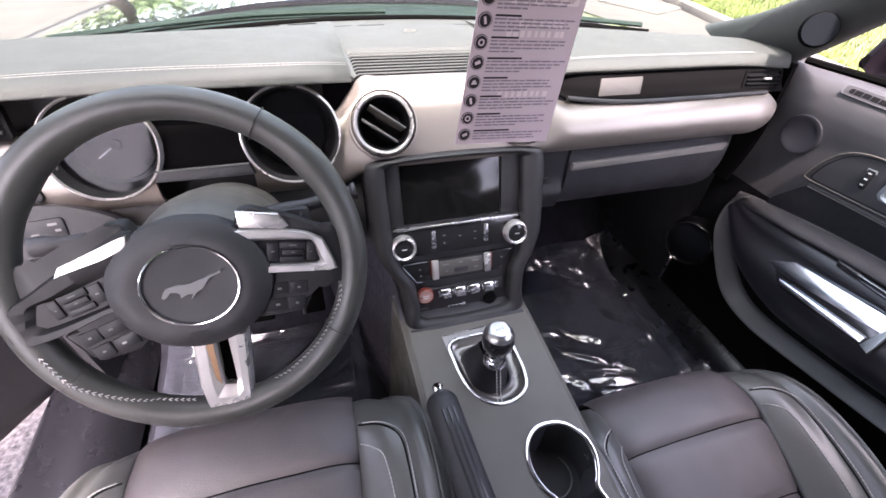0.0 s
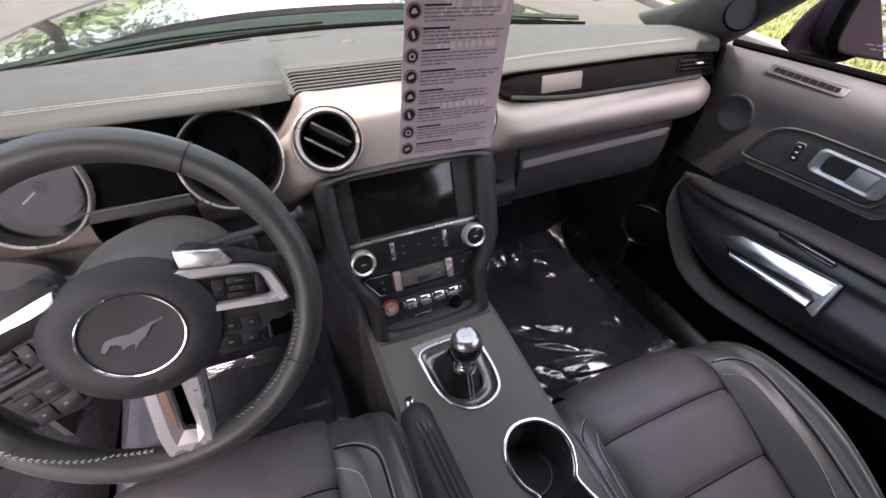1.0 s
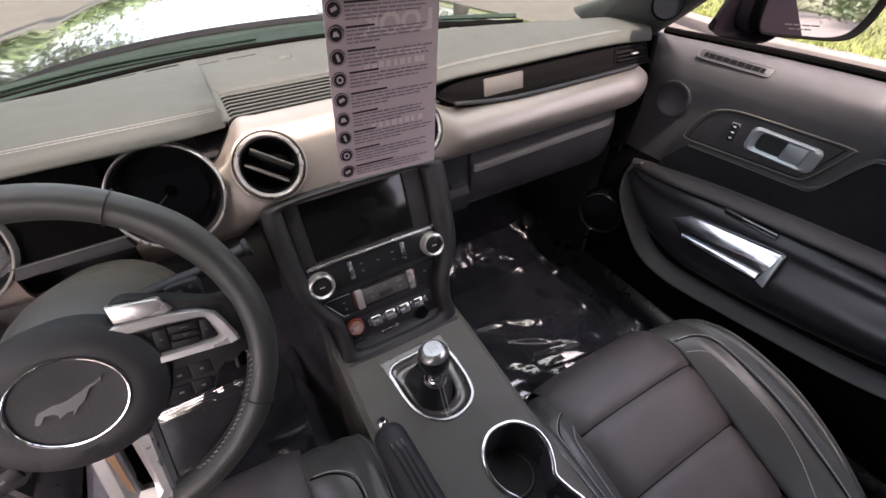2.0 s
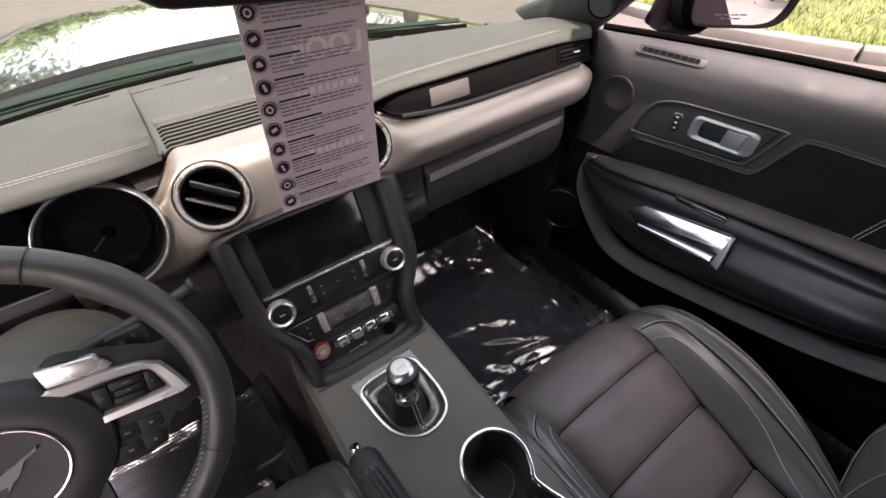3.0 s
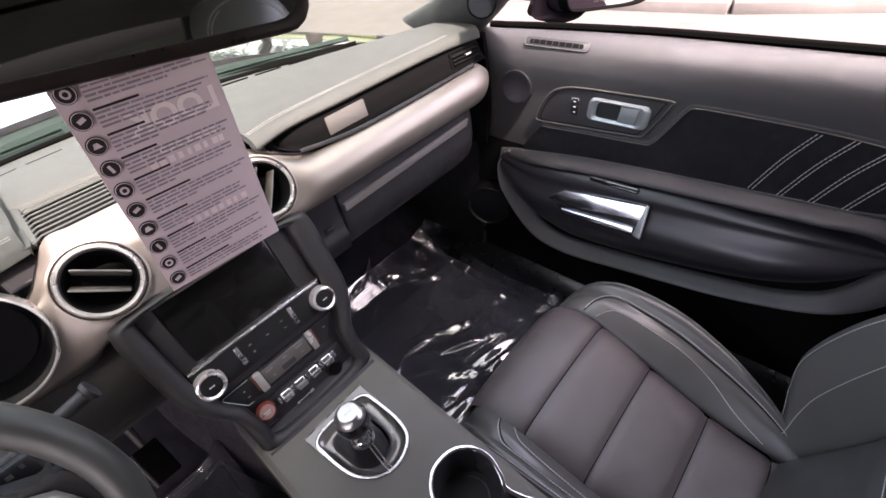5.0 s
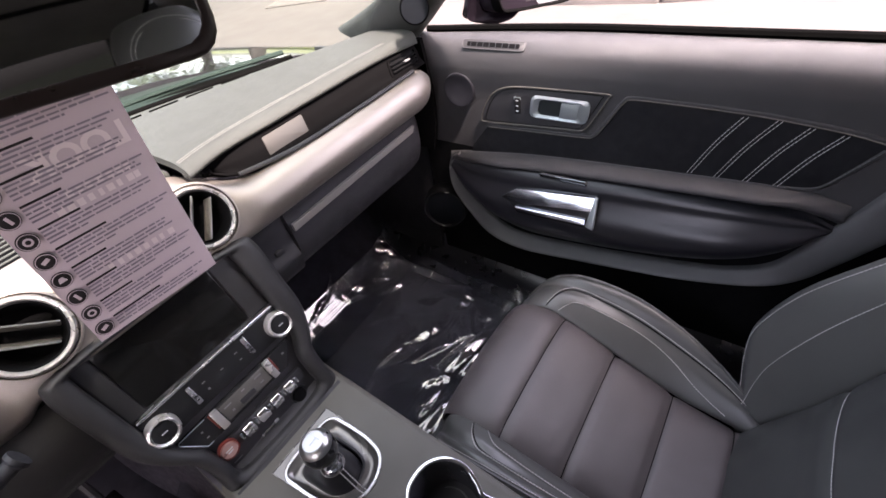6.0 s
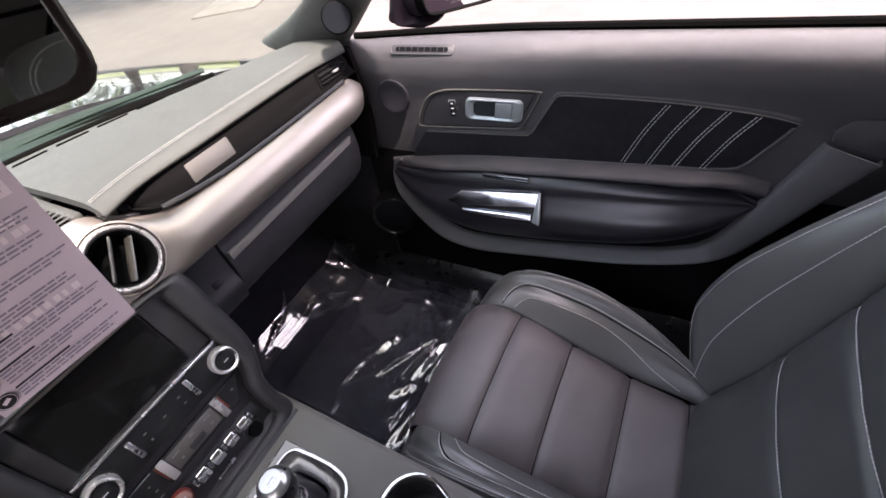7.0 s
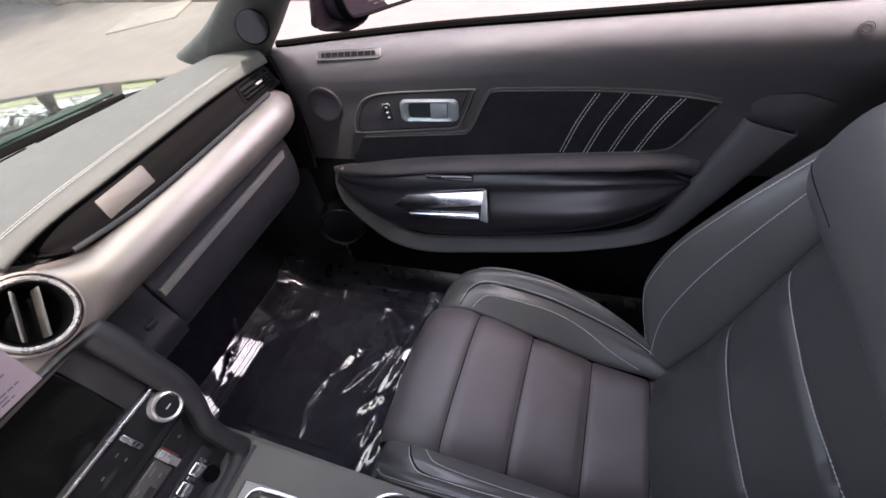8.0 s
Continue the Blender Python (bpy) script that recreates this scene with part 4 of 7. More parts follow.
def centre_stack():
    root = thing("centre_stack", (0, 0.54, 0.47), "black centre stack with unlit screen, knobs and toggles", "centre stack")
    outer = [(-0.13, 0.143), (-0.147, 0.125), (-0.147, 0.06), (-0.143, 0.0), (-0.128, -0.038), (-0.108, -0.07), (-0.102, -0.11), (-0.100, -0.152), (-0.05, -0.162), (0.05, -0.162), (0.112, -0.152), (0.114, -0.11), (0.118, -0.07), (0.134, -0.038), (0.146, 0.0), (0.148, 0.06), (0.148, 0.125), (0.13, 0.143), (0.05, 0.148), (-0.05, 0.148)]
    inner = [(-0.112, 0.134), (-0.119, 0.12), (-0.118, 0.06), (-0.115, 0.0), (-0.104, -0.036), (-0.086, -0.068), (-0.080, -0.11), (-0.078, -0.136), (-0.04, -0.142), (0.04, -0.142), (0.086, -0.136), (0.089, -0.11), (0.092, -0.068), (0.106, -0.036), (0.112, 0.0), (0.111, 0.06), (0.110, 0.12), (0.104, 0.134), (0.05, 0.138), (-0.05, 0.138)]
    mid = [((a[0] * 0.55 + b[0] * 0.45), (a[1] * 0.55 + b[1] * 0.45)) for a, b in zip(outer, inner)]
    def lift(o, z):
        return [STACK @ Vector((x, y, z)) for x, y in o]
    secs = [lift([(x * 1.02, y) for x, y in outer], -0.09), lift(outer, -0.02), lift(outer, 0.008), lift(mid, 0.020), lift(inner, 0.012), lift(inner, -0.012)]
    part("surround", loft(secs, 26, 120, True), SURROUND, root, "soft black padded stack surround")
    part("face", prism([(x * 1.04, y * 1.02) for x, y in inner], 0.004, STACK @ pose(0, 0, -0.010)), PLASTIC, root)
    # screen in a recess with grey cheeks
    part("screen", prism(rounded(0.166, 0.100, 0.003), 0.003, STACK @ pose(-0.0095, 0.085, -0.0065), 0.0005), SCREEN, root, "large unlit glossy touchscreen")
    for x0, x1, x2, x3 in ((-0.117, -0.0945, -0.0945, -0.116), (0.0755, 0.109, 0.110, 0.0755)):
        part("cheek", prism([(x0, 0.136) if x0 < 0 else (x0, 0.034), (x3, 0.034) if x0 < 0 else (x1, 0.034), (x2, 0.034) if x0 < 0 else (x2, 0.136), (x1, 0.136) if x0 < 0 else (x3, 0.136)], 0.0045, STACK @ pose(0, 0, -0.0055), 0.002), SURROUND, root)
    # radio strip
    strip = part("radio_panel", prism([(-0.115, 0.027), (-0.113, -0.020), (0.110, -0.020), (0.112, 0.027)], 0.008, STACK @ pose(0, 0, -0.006), 0.002), GLOSS, root, "glossy black radio strip")
    part("bright_line", prism([(-0.113, 0.0272), (0.110, 0.0272), (0.110, 0.0312), (-0.113, 0.0312)], 0.011, STACK @ pose(0, 0, -0.006), 0.0008), SATIN, root)
    for x in (-0.099, 0.099):
        m = STACK @ pose(x, 0, 0.002)
        k = part("knob", lathe([(0.0215, 0), (0.0212, 0.009), (0.0200, 0.0135), (0.0175, 0.0145), (0.0158, 0.0125), (0.0150, 0.011)], m, 40), TRIM, root, "round knob with a chrome ring")
        part("knob_cap", lathe([(0, 0.0135), (0.009, 0.0130), (0.0152, 0.0115), (0.0156, 0.006)], m, 32), GLOSS, k)
        bars(k, m @ pose(0, 0, 0.0138), [(0, 0, 0.008, 0.0014)], MARK)
    for x in (-0.047, 0.046):
        part("rocker_key", rbox((0.0075, 0.031, 0.006), 0.0018, STACK @ pose(x, 0.006, 0.004)), SATIN, root)
        bars(strip, STACK @ pose(x, 0, 0.0078), [(0, 0.004, 0.004, 0.0018), (0, -0.002, 0.004, 0.0018)], DARK, "key_mark")
    bars(strip, STACK @ pose(0, 0, 0.0022), [(-0.028, 0.010, 0.005, 0.0016), (-0.028, -0.003, 0.003, 0.003), (0.0, 0.006, 0.0045, 0.0016), (0.027, 0.010, 0.005, 0.0016), (0.027, -0.003, 0.004, 0.0016)], MARK_DIM)
    # climate panel
    hv = part("climate_panel", prism([(-0.103, -0.033), (-0.079, -0.069), (0.071, -0.069), (0.098, -0.031)], 0.008, STACK @ pose(0, 0, -0.006), 0.002), GLOSS, root, "glossy climate control panel")
    edge = [STACK @ Vector((x, y, 0.0025)) for x, y in ((-0.071, -0.0685), (-0.080, -0.068), (-0.102, -0.036), (-0.100, -0.0325), (-0.06, -0.0325))]
    part("panel_edge", tube(edge, 0.0007, 6), HANDLE, hv)
    for x, s in ((-0.047, -1), (0.048, 1)):
        part("thumb_roller", rbox((0.0115, 0.034, 0.009), 0.002, STACK @ pose(x, -0.049, 0.004)), TRIM, root, "ribbed chrome temperature roller")
        part("heat_stripe", rbox((0.0024, 0.028, 0.003), 0.0008, STACK @ pose(x + s * 0.0075, -0.047, 0.0025)), RED, root)
    part("climate_face", prism([(-0.0395, -0.036), (-0.0395, -0.064), (0.0405, -0.064), (0.0405, -0.036)], 0.0085, STACK @ pose(0, 0, -0.006), 0.0006), SMOKE, hv, "smoked middle of the climate panel")
    bars(hv, STACK @ pose(0, 0, 0.0028), [(-0.028, -0.043, 0.012, 0.002), (-0.026, -0.055, 0.004, 0.003), (0.0, -0.042, 0.006, 0.002), (0.027, -0.043, 0.012, 0.002), (0.027, -0.055, 0.006, 0.002), (0.0, -0.056, 0.010, 0.0025), (-0.073, -0.045, 0.003, 0.002), (-0.072, -0.057, 0.004, 0.002), (0.076, -0.045, 0.004, 0.003)], MARK_DIM)
    part("centre_key", prism(rounded(0.026, 0.009, 0.002), 0.003, STACK @ pose(0, -0.056, 0.001), 0.001), PLASTIC, hv)
    # toggles
    part("toggle_rail", prism(rounded(0.150, 0.022, 0.004), 0.006, STACK @ pose(0.006, -0.096, -0.006), 0.001), PLASTIC, root)
    m = STACK @ pose(-0.067, -0.0955, 0.0)
    st = part("start_button", lathe([(0, 0.009), (0.0115, 0.0085), (0.0128, 0.006), (0.013, 0)], m, 32), START, root, "round engine start button with a red rim")
    part("start_rim", lathe([(0.0132, 0), (0.0135, 0.007), (0.0150, 0.0065), (0.0153, 0)], m, 32), RED, st)
    bars(st, m @ pose(0, 0, 0.0091), [(0, 0.002, 0.012, 0.0015), (0, -0.002, 0.009, 0.0015)], MARK)
    for i in range(4):
        m = STACK @ pose(-0.030 + 0.0268 * i, -0.0965, 0.0)
        tg = part("toggle_switch", prism([(-0.0085, -0.008), (0.0085, -0.008), (0.0095, 0.001), (-0.0095, 0.001)], 0.011, m, 0.002), SATIN, root, "satin metal toggle switch")
        part("toggle_top", rbox((0.017, 0.006, 0.006), 0.0015, m @ pose(0, 0.004, 0.004, -30, 0, 0)), CHROME, tg)
        part("toggle_guard", rbox((0.005, 0.013, 0.014), 0.0018, m @ pose(-0.0134, 0.003, 0.004)), CHROME, tg)
    part("toggle_guard", rbox((0.005, 0.013, 0.014), 0.0018, STACK @ pose(0.0635, -0.0935, 0.004)), CHROME, root)
    # lower pocket
    part("name_plate", rbox((0.034, 0.0045, 0.003), 0.001, STACK @ pose(-0.009, -0.127, -0.003)), SATIN, root)
    bars(root, STACK @ pose(0, 0, -0.0035), [(-0.068, -0.124, 0.014, 0.0014)], MARK_DIM)
    sk = part("power_socket", lathe([(0, -0.004), (0.011, -0.004), (0.0125, 0.004), (0.015, 0.005), (0.016, 0)], STACK @ pose(0.055, -0.126, -0.008), 28), PLASTIC, root)
    part("socket_cap", lathe([(0, 0.007), (0.011, 0.006), (0.012, 0)], STACK @ pose(0.055, -0.126, -0.006), 24), DARK, sk)


centre_stack()


def top_z(y):
    return 0.468 + 0.115 * (min(y, 0.48) - 0.30) if y > 0.05 else 0.4393


GEAR = [(-0.0455, 0.410), (-0.0450, 0.427), (-0.031, 0.4365), (0.005, 0.4385), (0.043, 0.4380), (0.058, 0.429), (0.0612, 0.412), (0.0632, 0.385), (0.0630, 0.357), (0.056, 0.331), (0.036, 0.3165), (0.009, 0.3125), (-0.0150, 0.3225), (-0.035, 0.3468), (-0.0430, 0.378)]
CUPS = [(0.058, 0.268), (0.086, 0.262), (0.107, 0.241), (0.112, 0.213), (0.103, 0.188), (0.094, 0.172), (0.099, 0.150), (0.108, 0.125), (0.106, 0.095), (0.085, 0.070), (0.058, 0.063), (0.030, 0.071), (0.012, 0.097), (0.013, 0.127), (0.025, 0.150), (0.030, 0.170), (0.018, 0.190), (0.012, 0.215), (0.018, 0.243), (0.036, 0.262)]


def console():
    root = thing("centre_console", (0, 0.2, 0.14), "grey-black plastic centre console between the seats", "console")
    outer = [(-0.104, 0.505), (0.114, 0.505), (0.114, -0.10), (-0.048, -0.10), (-0.068, 0.295), (-0.076, 0.335), (-0.090, 0.350), (-0.104, 0.345)]
    fine = []
    for (x0, y0), (x1, y1) in zip(outer, outer[1:] + outer[:1]):
        for i in range(8):
            fine.append((x0 + (x1 - x0) * i / 8, y0 + (y1 - y0) * i / 8))
    bm = bmesh.new()
    edges = []
    for loop in (fine, soft_outline(GEAR, 60), soft_outline(CUPS, 90)):
        vs = [bm.verts.new((x, y, top_z(y))) for x, y in loop]
        edges += [bm.edges.new((a, b)) for a, b in zip(vs, vs[1:] + vs[:1])]
    bmesh.ops.triangle_fill(bm, use_beauty=True, use_dissolve=False, edges=edges)
    bmesh.ops.recalc_face_normals(bm, faces=bm.faces)
    if bm.faces[0].normal.z < 0:
        bmesh.ops.reverse_faces(bm, faces=bm.faces)
    bmesh.ops.solidify(bm, geom=bm.faces[:], thickness=0.006)
    part("top_plate", bm, CONSOLE, root, "smooth grey-black console top", smooth=False)
    for s, x0 in ((1, 0.1135), (-1, -0.1035)):
        secs = []
        for y in (0.56, 0.505, 0.40, 0.30, 0.20, 0.05, -0.10):
            z = top_z(y) - 0.001
            secs.append([(x0 - s * 0.002, y, z), (x0 + s * 0.007, y, z - 0.003), (x0 + s * 0.012, y, z - 0.014), (x0 + s * 0.016, y, z - 0.09), (x0 + s * 0.025, y, 0.13)])
        part("side_wall", loft(secs, 40, 22, thick=-0.004 * s), CONSOLE, root)
    # carpeted tunnel side ahead of the console
    secs = [[(-0.112, 0.44, 0.46), (-0.116, 0.44, 0.36), (-0.119, 0.44, 0.24), (-0.124, 0.44, 0.12)], [(-0.113, 0.58, 0.52), (-0.116, 0.585, 0.40), (-0.118, 0.59, 0.26), (-0.128, 0.595, 0.11)], [(-0.128, 0.72, 0.585), (-0.132, 0.74, 0.42), (-0.145, 0.76, 0.26), (-0.190, 0.77, 0.11)], [(-0.140, 0.86, 0.585), (-0.150, 0.88, 0.44), (-0.175, 0.90, 0.29), (-0.225, 0.91, 0.15)], [(-0.150, 1.02, 0.62), (-0.165, 1.03, 0.48), (-0.195, 1.04, 0.35), (-0.245, 1.05, 0.24)]]
    part("tunnel_side", loft(secs, 36, 24, thick=0.006), TUNNEL, root, "dark tunnel side carpet tinted with the film's purple sheen")
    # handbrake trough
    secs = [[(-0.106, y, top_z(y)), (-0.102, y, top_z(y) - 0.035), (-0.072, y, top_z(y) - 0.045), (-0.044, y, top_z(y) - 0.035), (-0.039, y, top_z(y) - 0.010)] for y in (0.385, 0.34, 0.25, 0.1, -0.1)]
    # The trough's shade is put into its colour
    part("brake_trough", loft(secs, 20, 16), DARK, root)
    # lip under the stack
    secs = [[(x, 0.512, 0.500), (x, 0.490, 0.489), (x, 0.478, 0.480), (x, 0.470, top_z(0.47) + 0.0015)] for x in (-0.100, -0.05, 0, 0.05, 0.111)]
    part("front_lip", loft(secs, 16, 12, thick=0.006), PLASTIC, root)
    # cups
    inner = soft_outline(CUPS, 90)
    def shrink(k, dz):
        cx, cy = 0.060, 0.165
        return [(cx + (x - cx) * k, cy + (y - cy) * (k + (1 - k) * 0.5), top_z(y) + dz) for x, y in inner]
    cup = part("cup_holder", loft([shrink(1.0, 0.0), shrink(0.985, -0.02), shrink(0.93, -0.06), shrink(0.90, -0.074)], 12, 90, True), CUPWALL, root, "deep glossy black cup holder")
    bm = bmesh.new()
    bm.faces.new([bm.verts.new(p) for p in shrink(0.92, -0.0735)])
    part("cup_floor", bm, PLASTIC, cup)
    part("cup_ring", tube([(0.060 + 0.036 * math.cos(2 * math.pi * i / 40), 0.222 + 0.034 * math.sin(2 * math.pi * i / 40), top_z(0.22) - 0.0715) for i in range(40)], 0.0014, 6, True), PIPING, cup)
    rim = [Vector((x, y, top_z(y) + 0.0015)) for x, y in inner]
    part("cup_rim", tube(rim, 0.0034, 8, True, 0.55, (0, 0, 1)), CHROME, cup, "bright chrome cup rim")
    # armrest lid behind the cups
    part("armrest", rbox((0.20, 0.36, 0.10), 0.03, pose(0.004, -0.24, 0.47)), LEATHER_SIDE, root, "padded black armrest lid")


console()


def gear_lever():
    root = thing("gear_lever", (0.004, 0.37, 0.46), "manual gear lever with a metal ball knob and boot", "gear lever")
    out = soft_outline(GEAR, 70)
    rim = [Vector((x, y, top_z(y) + 0.0015)) for x, y in out]
    part("boot_rim", tube(rim, 0.0026, 8, True, 0.6, (0, 0, 1)), SATIN, root, "chrome frame round the gear boot")
    # flat plate with square front corners round the frame
    ins = [(-0.0435, 0.378), (-0.0460, 0.410), (-0.0455, 0.4275), (-0.031, 0.4370), (0.005, 0.4390), (0.043, 0.4385), (0.0585, 0.4295), (0.0617, 0.412), (0.0635, 0.385)]
    outs = [(-0.0445, 0.3765), (-0.0490, 0.414), (-0.0535, 0.4475), (-0.031, 0.4482), (0.005, 0.4490), (0.043, 0.4500), (0.0635, 0.4505), (0.0652, 0.420), (0.0650, 0.383)]
    bm = bmesh.new()
    quads(bm, [[Vector((x, y, top_z(y) + 0.0014)) for x, y in o] for o in (ins, outs)])
    back(bm, 0.0012)
    plate = part("frame_plate", bm, SMOKE, root, "smoked plate with square front corners", smooth=False)
    part("plate_edge", tube([Vector((x, y, top_z(y) + 0.0018)) for x, y in outs[:3] + outs[6:]], 0.0007, 6), SATIN, plate)
    cx, cy = 0.009, 0.373
    def ringp(k, dz, rot=0.0):
        return [(cx + (x - cx) * k, cy + (y - cy) * k, top_z(y) + dz) for x, y in out]
    part("rim_plate", loft([ringp(1.0, 0.001), ringp(0.90, -0.006), ringp(0.75, -0.010), ringp(0.56, -0.006)], 12, 70, True), SMOKE, root, "dark gloss plate inside the frame")
    line = [Vector(p) for p in ringp(0.58, -0.004)]
    part("inner_rim", tube(line, 0.0022, 8, True, 0.7, (0, 0, 1)), PLASTIC, root)
    # pleated leather boot
    rows = []
    for k, h in ((0.60, -0.010), (0.58, 0.004), (0.53, 0.016), (0.48, 0.028), (0.42, 0.040), (0.36, 0.050), (0.31, 0.060)):
        row = []
        for i, (x, y) in enumerate(out):
            a = 2 * math.pi * i / len(out)
            kk = k * (1 + 0.05 * math.sin(6 * a) * (1 if 0.33 < k < 0.57 else 0.2))
            px, py = 0.002 + (x - cx) * kk, 0.358 + (cy - 0.358) * (k / 0.60) + (y - cy) * kk
            row.append(Vector((px, py, top_z(y) * (k / 0.60) + 0.474 * (1 - k / 0.60) + h)))
        rows.append(row)
    bm = bmesh.new()
    quads(bm, rows, False, True)
    boot = part("boot", bm, DOOR_SOFT, root, "black leather gear boot")
    for off in (-0.003, 0.003):
        seam = spline([(0.002 + off, 0.337, 0.528), (0.003 + off, 0.330, 0.502), (0.004 + off, 0.322, 0.478), (0.006 + off, 0.316, 0.466)], 14)
        part("boot_stitching", stitches(seam, 0.0012, 0.005, 0.0015), STITCH, boot)
    m = pose(0.001, 0.352, 0.523, -3, 0, 0) @ Matrix.Scale(0.92, 4)
    part("shaft", lathe([(0.019, 0.006), (0.0185, 0.014), (0.015, 0.018), (0.016, 0.024), (0.0135, 0.028), (0.0125, 0.036), (0.0145, 0.041)], m, 24), CHROME, root)
    knob = part("knob", lathe([(0.0135, 0.037), (0.019, 0.041), (0.0245, 0.049), (0.0260, 0.058), (0.0258, 0.066), (0.0240, 0.0735)], m, 36), GLOSS, root, "black lower half of the ball knob")
    part("knob_top", lathe([(0.0240, 0.0735), (0.0232, 0.0765), (0.0215, 0.0795), (0.0185, 0.083), (0.0155, 0.0850), (0.0150, 0.0842), (0, 0.0848)], m, 36), KNOB, knob, "satin metal knob top with shift pattern")
    mm = m @ pose(0, 0, 0.0850)
    bars(knob, mm, [(0, 0, 0.014, 0.0012), (-0.006, 0, 0.0012, 0.012), (0, 0, 0.0012, 0.012), (0.006, 0, 0.0012, 0.012)], KNOB, "shift_pattern")


gear_lever()


def handbrake():
    root = thing("handbrake", (-0.08, 0.2, 0.44), "black handbrake lever with a chrome release button", "handbrake")
    path = spline([(-0.098, 0.318, 0.535), (-0.0955, 0.285, 0.532), (-0.090, 0.22, 0.518), (-0.080, 0.12, 0.495), (-0.073, 0.0, 0.47), (-0.07, -0.1, 0.45)], 26)
    rad = [0.008, 0.0165, 0.0205, 0.0225] + [0.0225] * 22
    grip = part("grip", tube(path, rad, 18), HUB, root, "smooth black grip")
    for dx in (-0.010, -0.003, 0.004):
        part("grip_ridge", tube([p + Vector((dx + 0.003, 0, math.sqrt(0.0225 ** 2 - (dx + 0.003) ** 2) - 0.0008)) for p in path[5:18]], 0.0022, 6), GLOSS, grip)
    part("sleeve", tube(path[16:], [0.0235, 0.0255] + [0.027] * 8, 18), LEATHER_SIDE, root, "gathered leather sleeve")
    m = frame_at((-0.0985, 0.318, 0.541), (0, 0.45, 0.9))
    part("release_button", lathe([(0.0075, -0.004), (0.0075, 0.008), (0.006, 0.0105), (0, 0.011)], m, 20), CHROME, root)


handbrake()


# ---- steering wheel ----
WHEEL = frame_at((-0.342, 0.373, 0.774), (0, -0.903, 0.429))


def wheel_pts(pts, z):
    return [WHEEL @ Vector((x, y, z)) for x, y in pts]


def steering_wheel():
    root = thing("steering_wheel", (-0.342, 0.42, 0.74), "black leather steering wheel with satin silver spokes", "steering wheel")
    n = 96
    circle = [WHEEL @ Vector((0.152 * math.cos(2 * math.pi * i / n), 0.156 * math.sin(2 * math.pi * i / n), 0)) for i in range(n)]
    rad = []
    for i in range(n):
        a = 360 * i / n
        bump = max(math.exp(-((a - 38) / 10) ** 2), math.exp(-((a - 142) / 10) ** 2))
        rad.append(0.0148 + 0.0016 * bump)
    nrm = WHEEL.to_3x3() @ Vector((0, 0, 1))
    rim = part("rim", tube(circle, rad, 18, True, 1.12, nrm), RIM_LEATHER, root, "stitched black leather rim")
    # inner stitching on the lower half and the right
    for uv, n_pts in (([(-0.1354, -0.0595), (-0.1234, -0.0845), (-0.1101, -0.0985), (-0.0849, -0.1161), (-0.0622, -0.1268), (-0.0372, -0.1345), (-0.022, -0.1375)], 50), ([(0.1345, -0.018), (0.1340, -0.0404), (0.1310, -0.0520), (0.1240, -0.0660), (0.1149, -0.0810), (0.098, -0.1015), (0.070, -0.1230), (0.045, -0.1340)], 60)):
        arc = spline([WHEEL @ Vector((u, v, 0.0)) for u, v in uv], n_pts)
        on = []
        for p in arc:
            q = WHEEL.inverted() @ p
            c = Vector((q.x / 0.152, q.y / 0.156)).normalized()
            d = Vector((q.x - 0.152 * c.x, q.y - 0.156 * c.y)).length
            q.z = 0.0166 * math.sqrt(max(0.05, 1 - (min(d, 0.0146) / 0.0149) ** 2)) + 0.0006
            on.append(WHEEL @ q)
        bm = bmesh.new()
        pts = even(on, 0.0054)
        for p, q in zip(pts, pts[1:]):
            d = (q - p).normalized()
            sdir = d.cross(nrm)
            tube([p + sdir * 0.0017, p - d * 0.0030 + nrm * 0.0004, p - sdir * 0.0015], 0.0006, 5, bm=bm)
        part("rim_stitching", bm, STITCH, rim)
    for a in (58.5, 215, 326):
        c, s = math.cos(radians(a)), math.sin(radians(a))
        cen = Vector((0.152 * c, 0.156 * s, 0))
        loop = []
        for j in range(24):
            t = 2 * math.pi * j / 24
            loop.append(WHEEL @ (cen + Vector((c, s, 0)) * 0.0163 * math.cos(t) + Vector((0, 0, 1)) * 0.0178 * math.sin(t)))
        part("rim_seam", tube(loop, 0.0005, 5, True), DOOR_SOFT, rim)
    # hub with emblem ring
    hub = part("hub", lathe([(0.068, -0.03), (0.0735, 0.0), (0.0715, 0.014), (0.062, 0.022), (0.048, 0.0255), (0.044, 0.0240), (0, 0.0255)], WHEEL @ pose(-0.002, -0.010, 0), 64, 0.90), HUB, root, "round padded airbag hub")
    loop = [WHEEL @ Vector((0.0415 * math.cos(2 * math.pi * i / 64), -0.008 + 0.038 * math.sin(2 * math.pi * i / 64), 0.0262)) for i in range(64)]
    part("emblem_ring", tube(loop, 0.0012, 8, True), CHROME, hub, "thin chrome emblem ring")
    swoosh = [(-0.0256, -0.007), (-0.0232, -0.002), (-0.0204, 0.0013), (-0.0158, 0.0024), (-0.010, 0.0034), (-0.005, 0.0026), (0.0005, 0.0030), (0.006, 0.0050), (0.011, 0.0060), (0.0165, 0.0085), (0.022, 0.0096), (0.0275, 0.0122), (0.0268, 0.0094), (0.021, 0.0074), (0.0175, 0.0064), (0.0150, 0.0040), (0.0120, -0.0005), (0.0090, -0.0038), (0.0045, -0.0058), (0.0015, -0.0092), (-0.0016, -0.0123), (0.0006, -0.0072), (-0.0034, -0.0068), (-0.0070, -0.0082), (-0.0100, -0.0097), (-0.0098, -0.0062), (-0.0125, -0.0036), (-0.0178, -0.0030), (-0.0205, -0.0066), (-0.0235, -0.0086)]
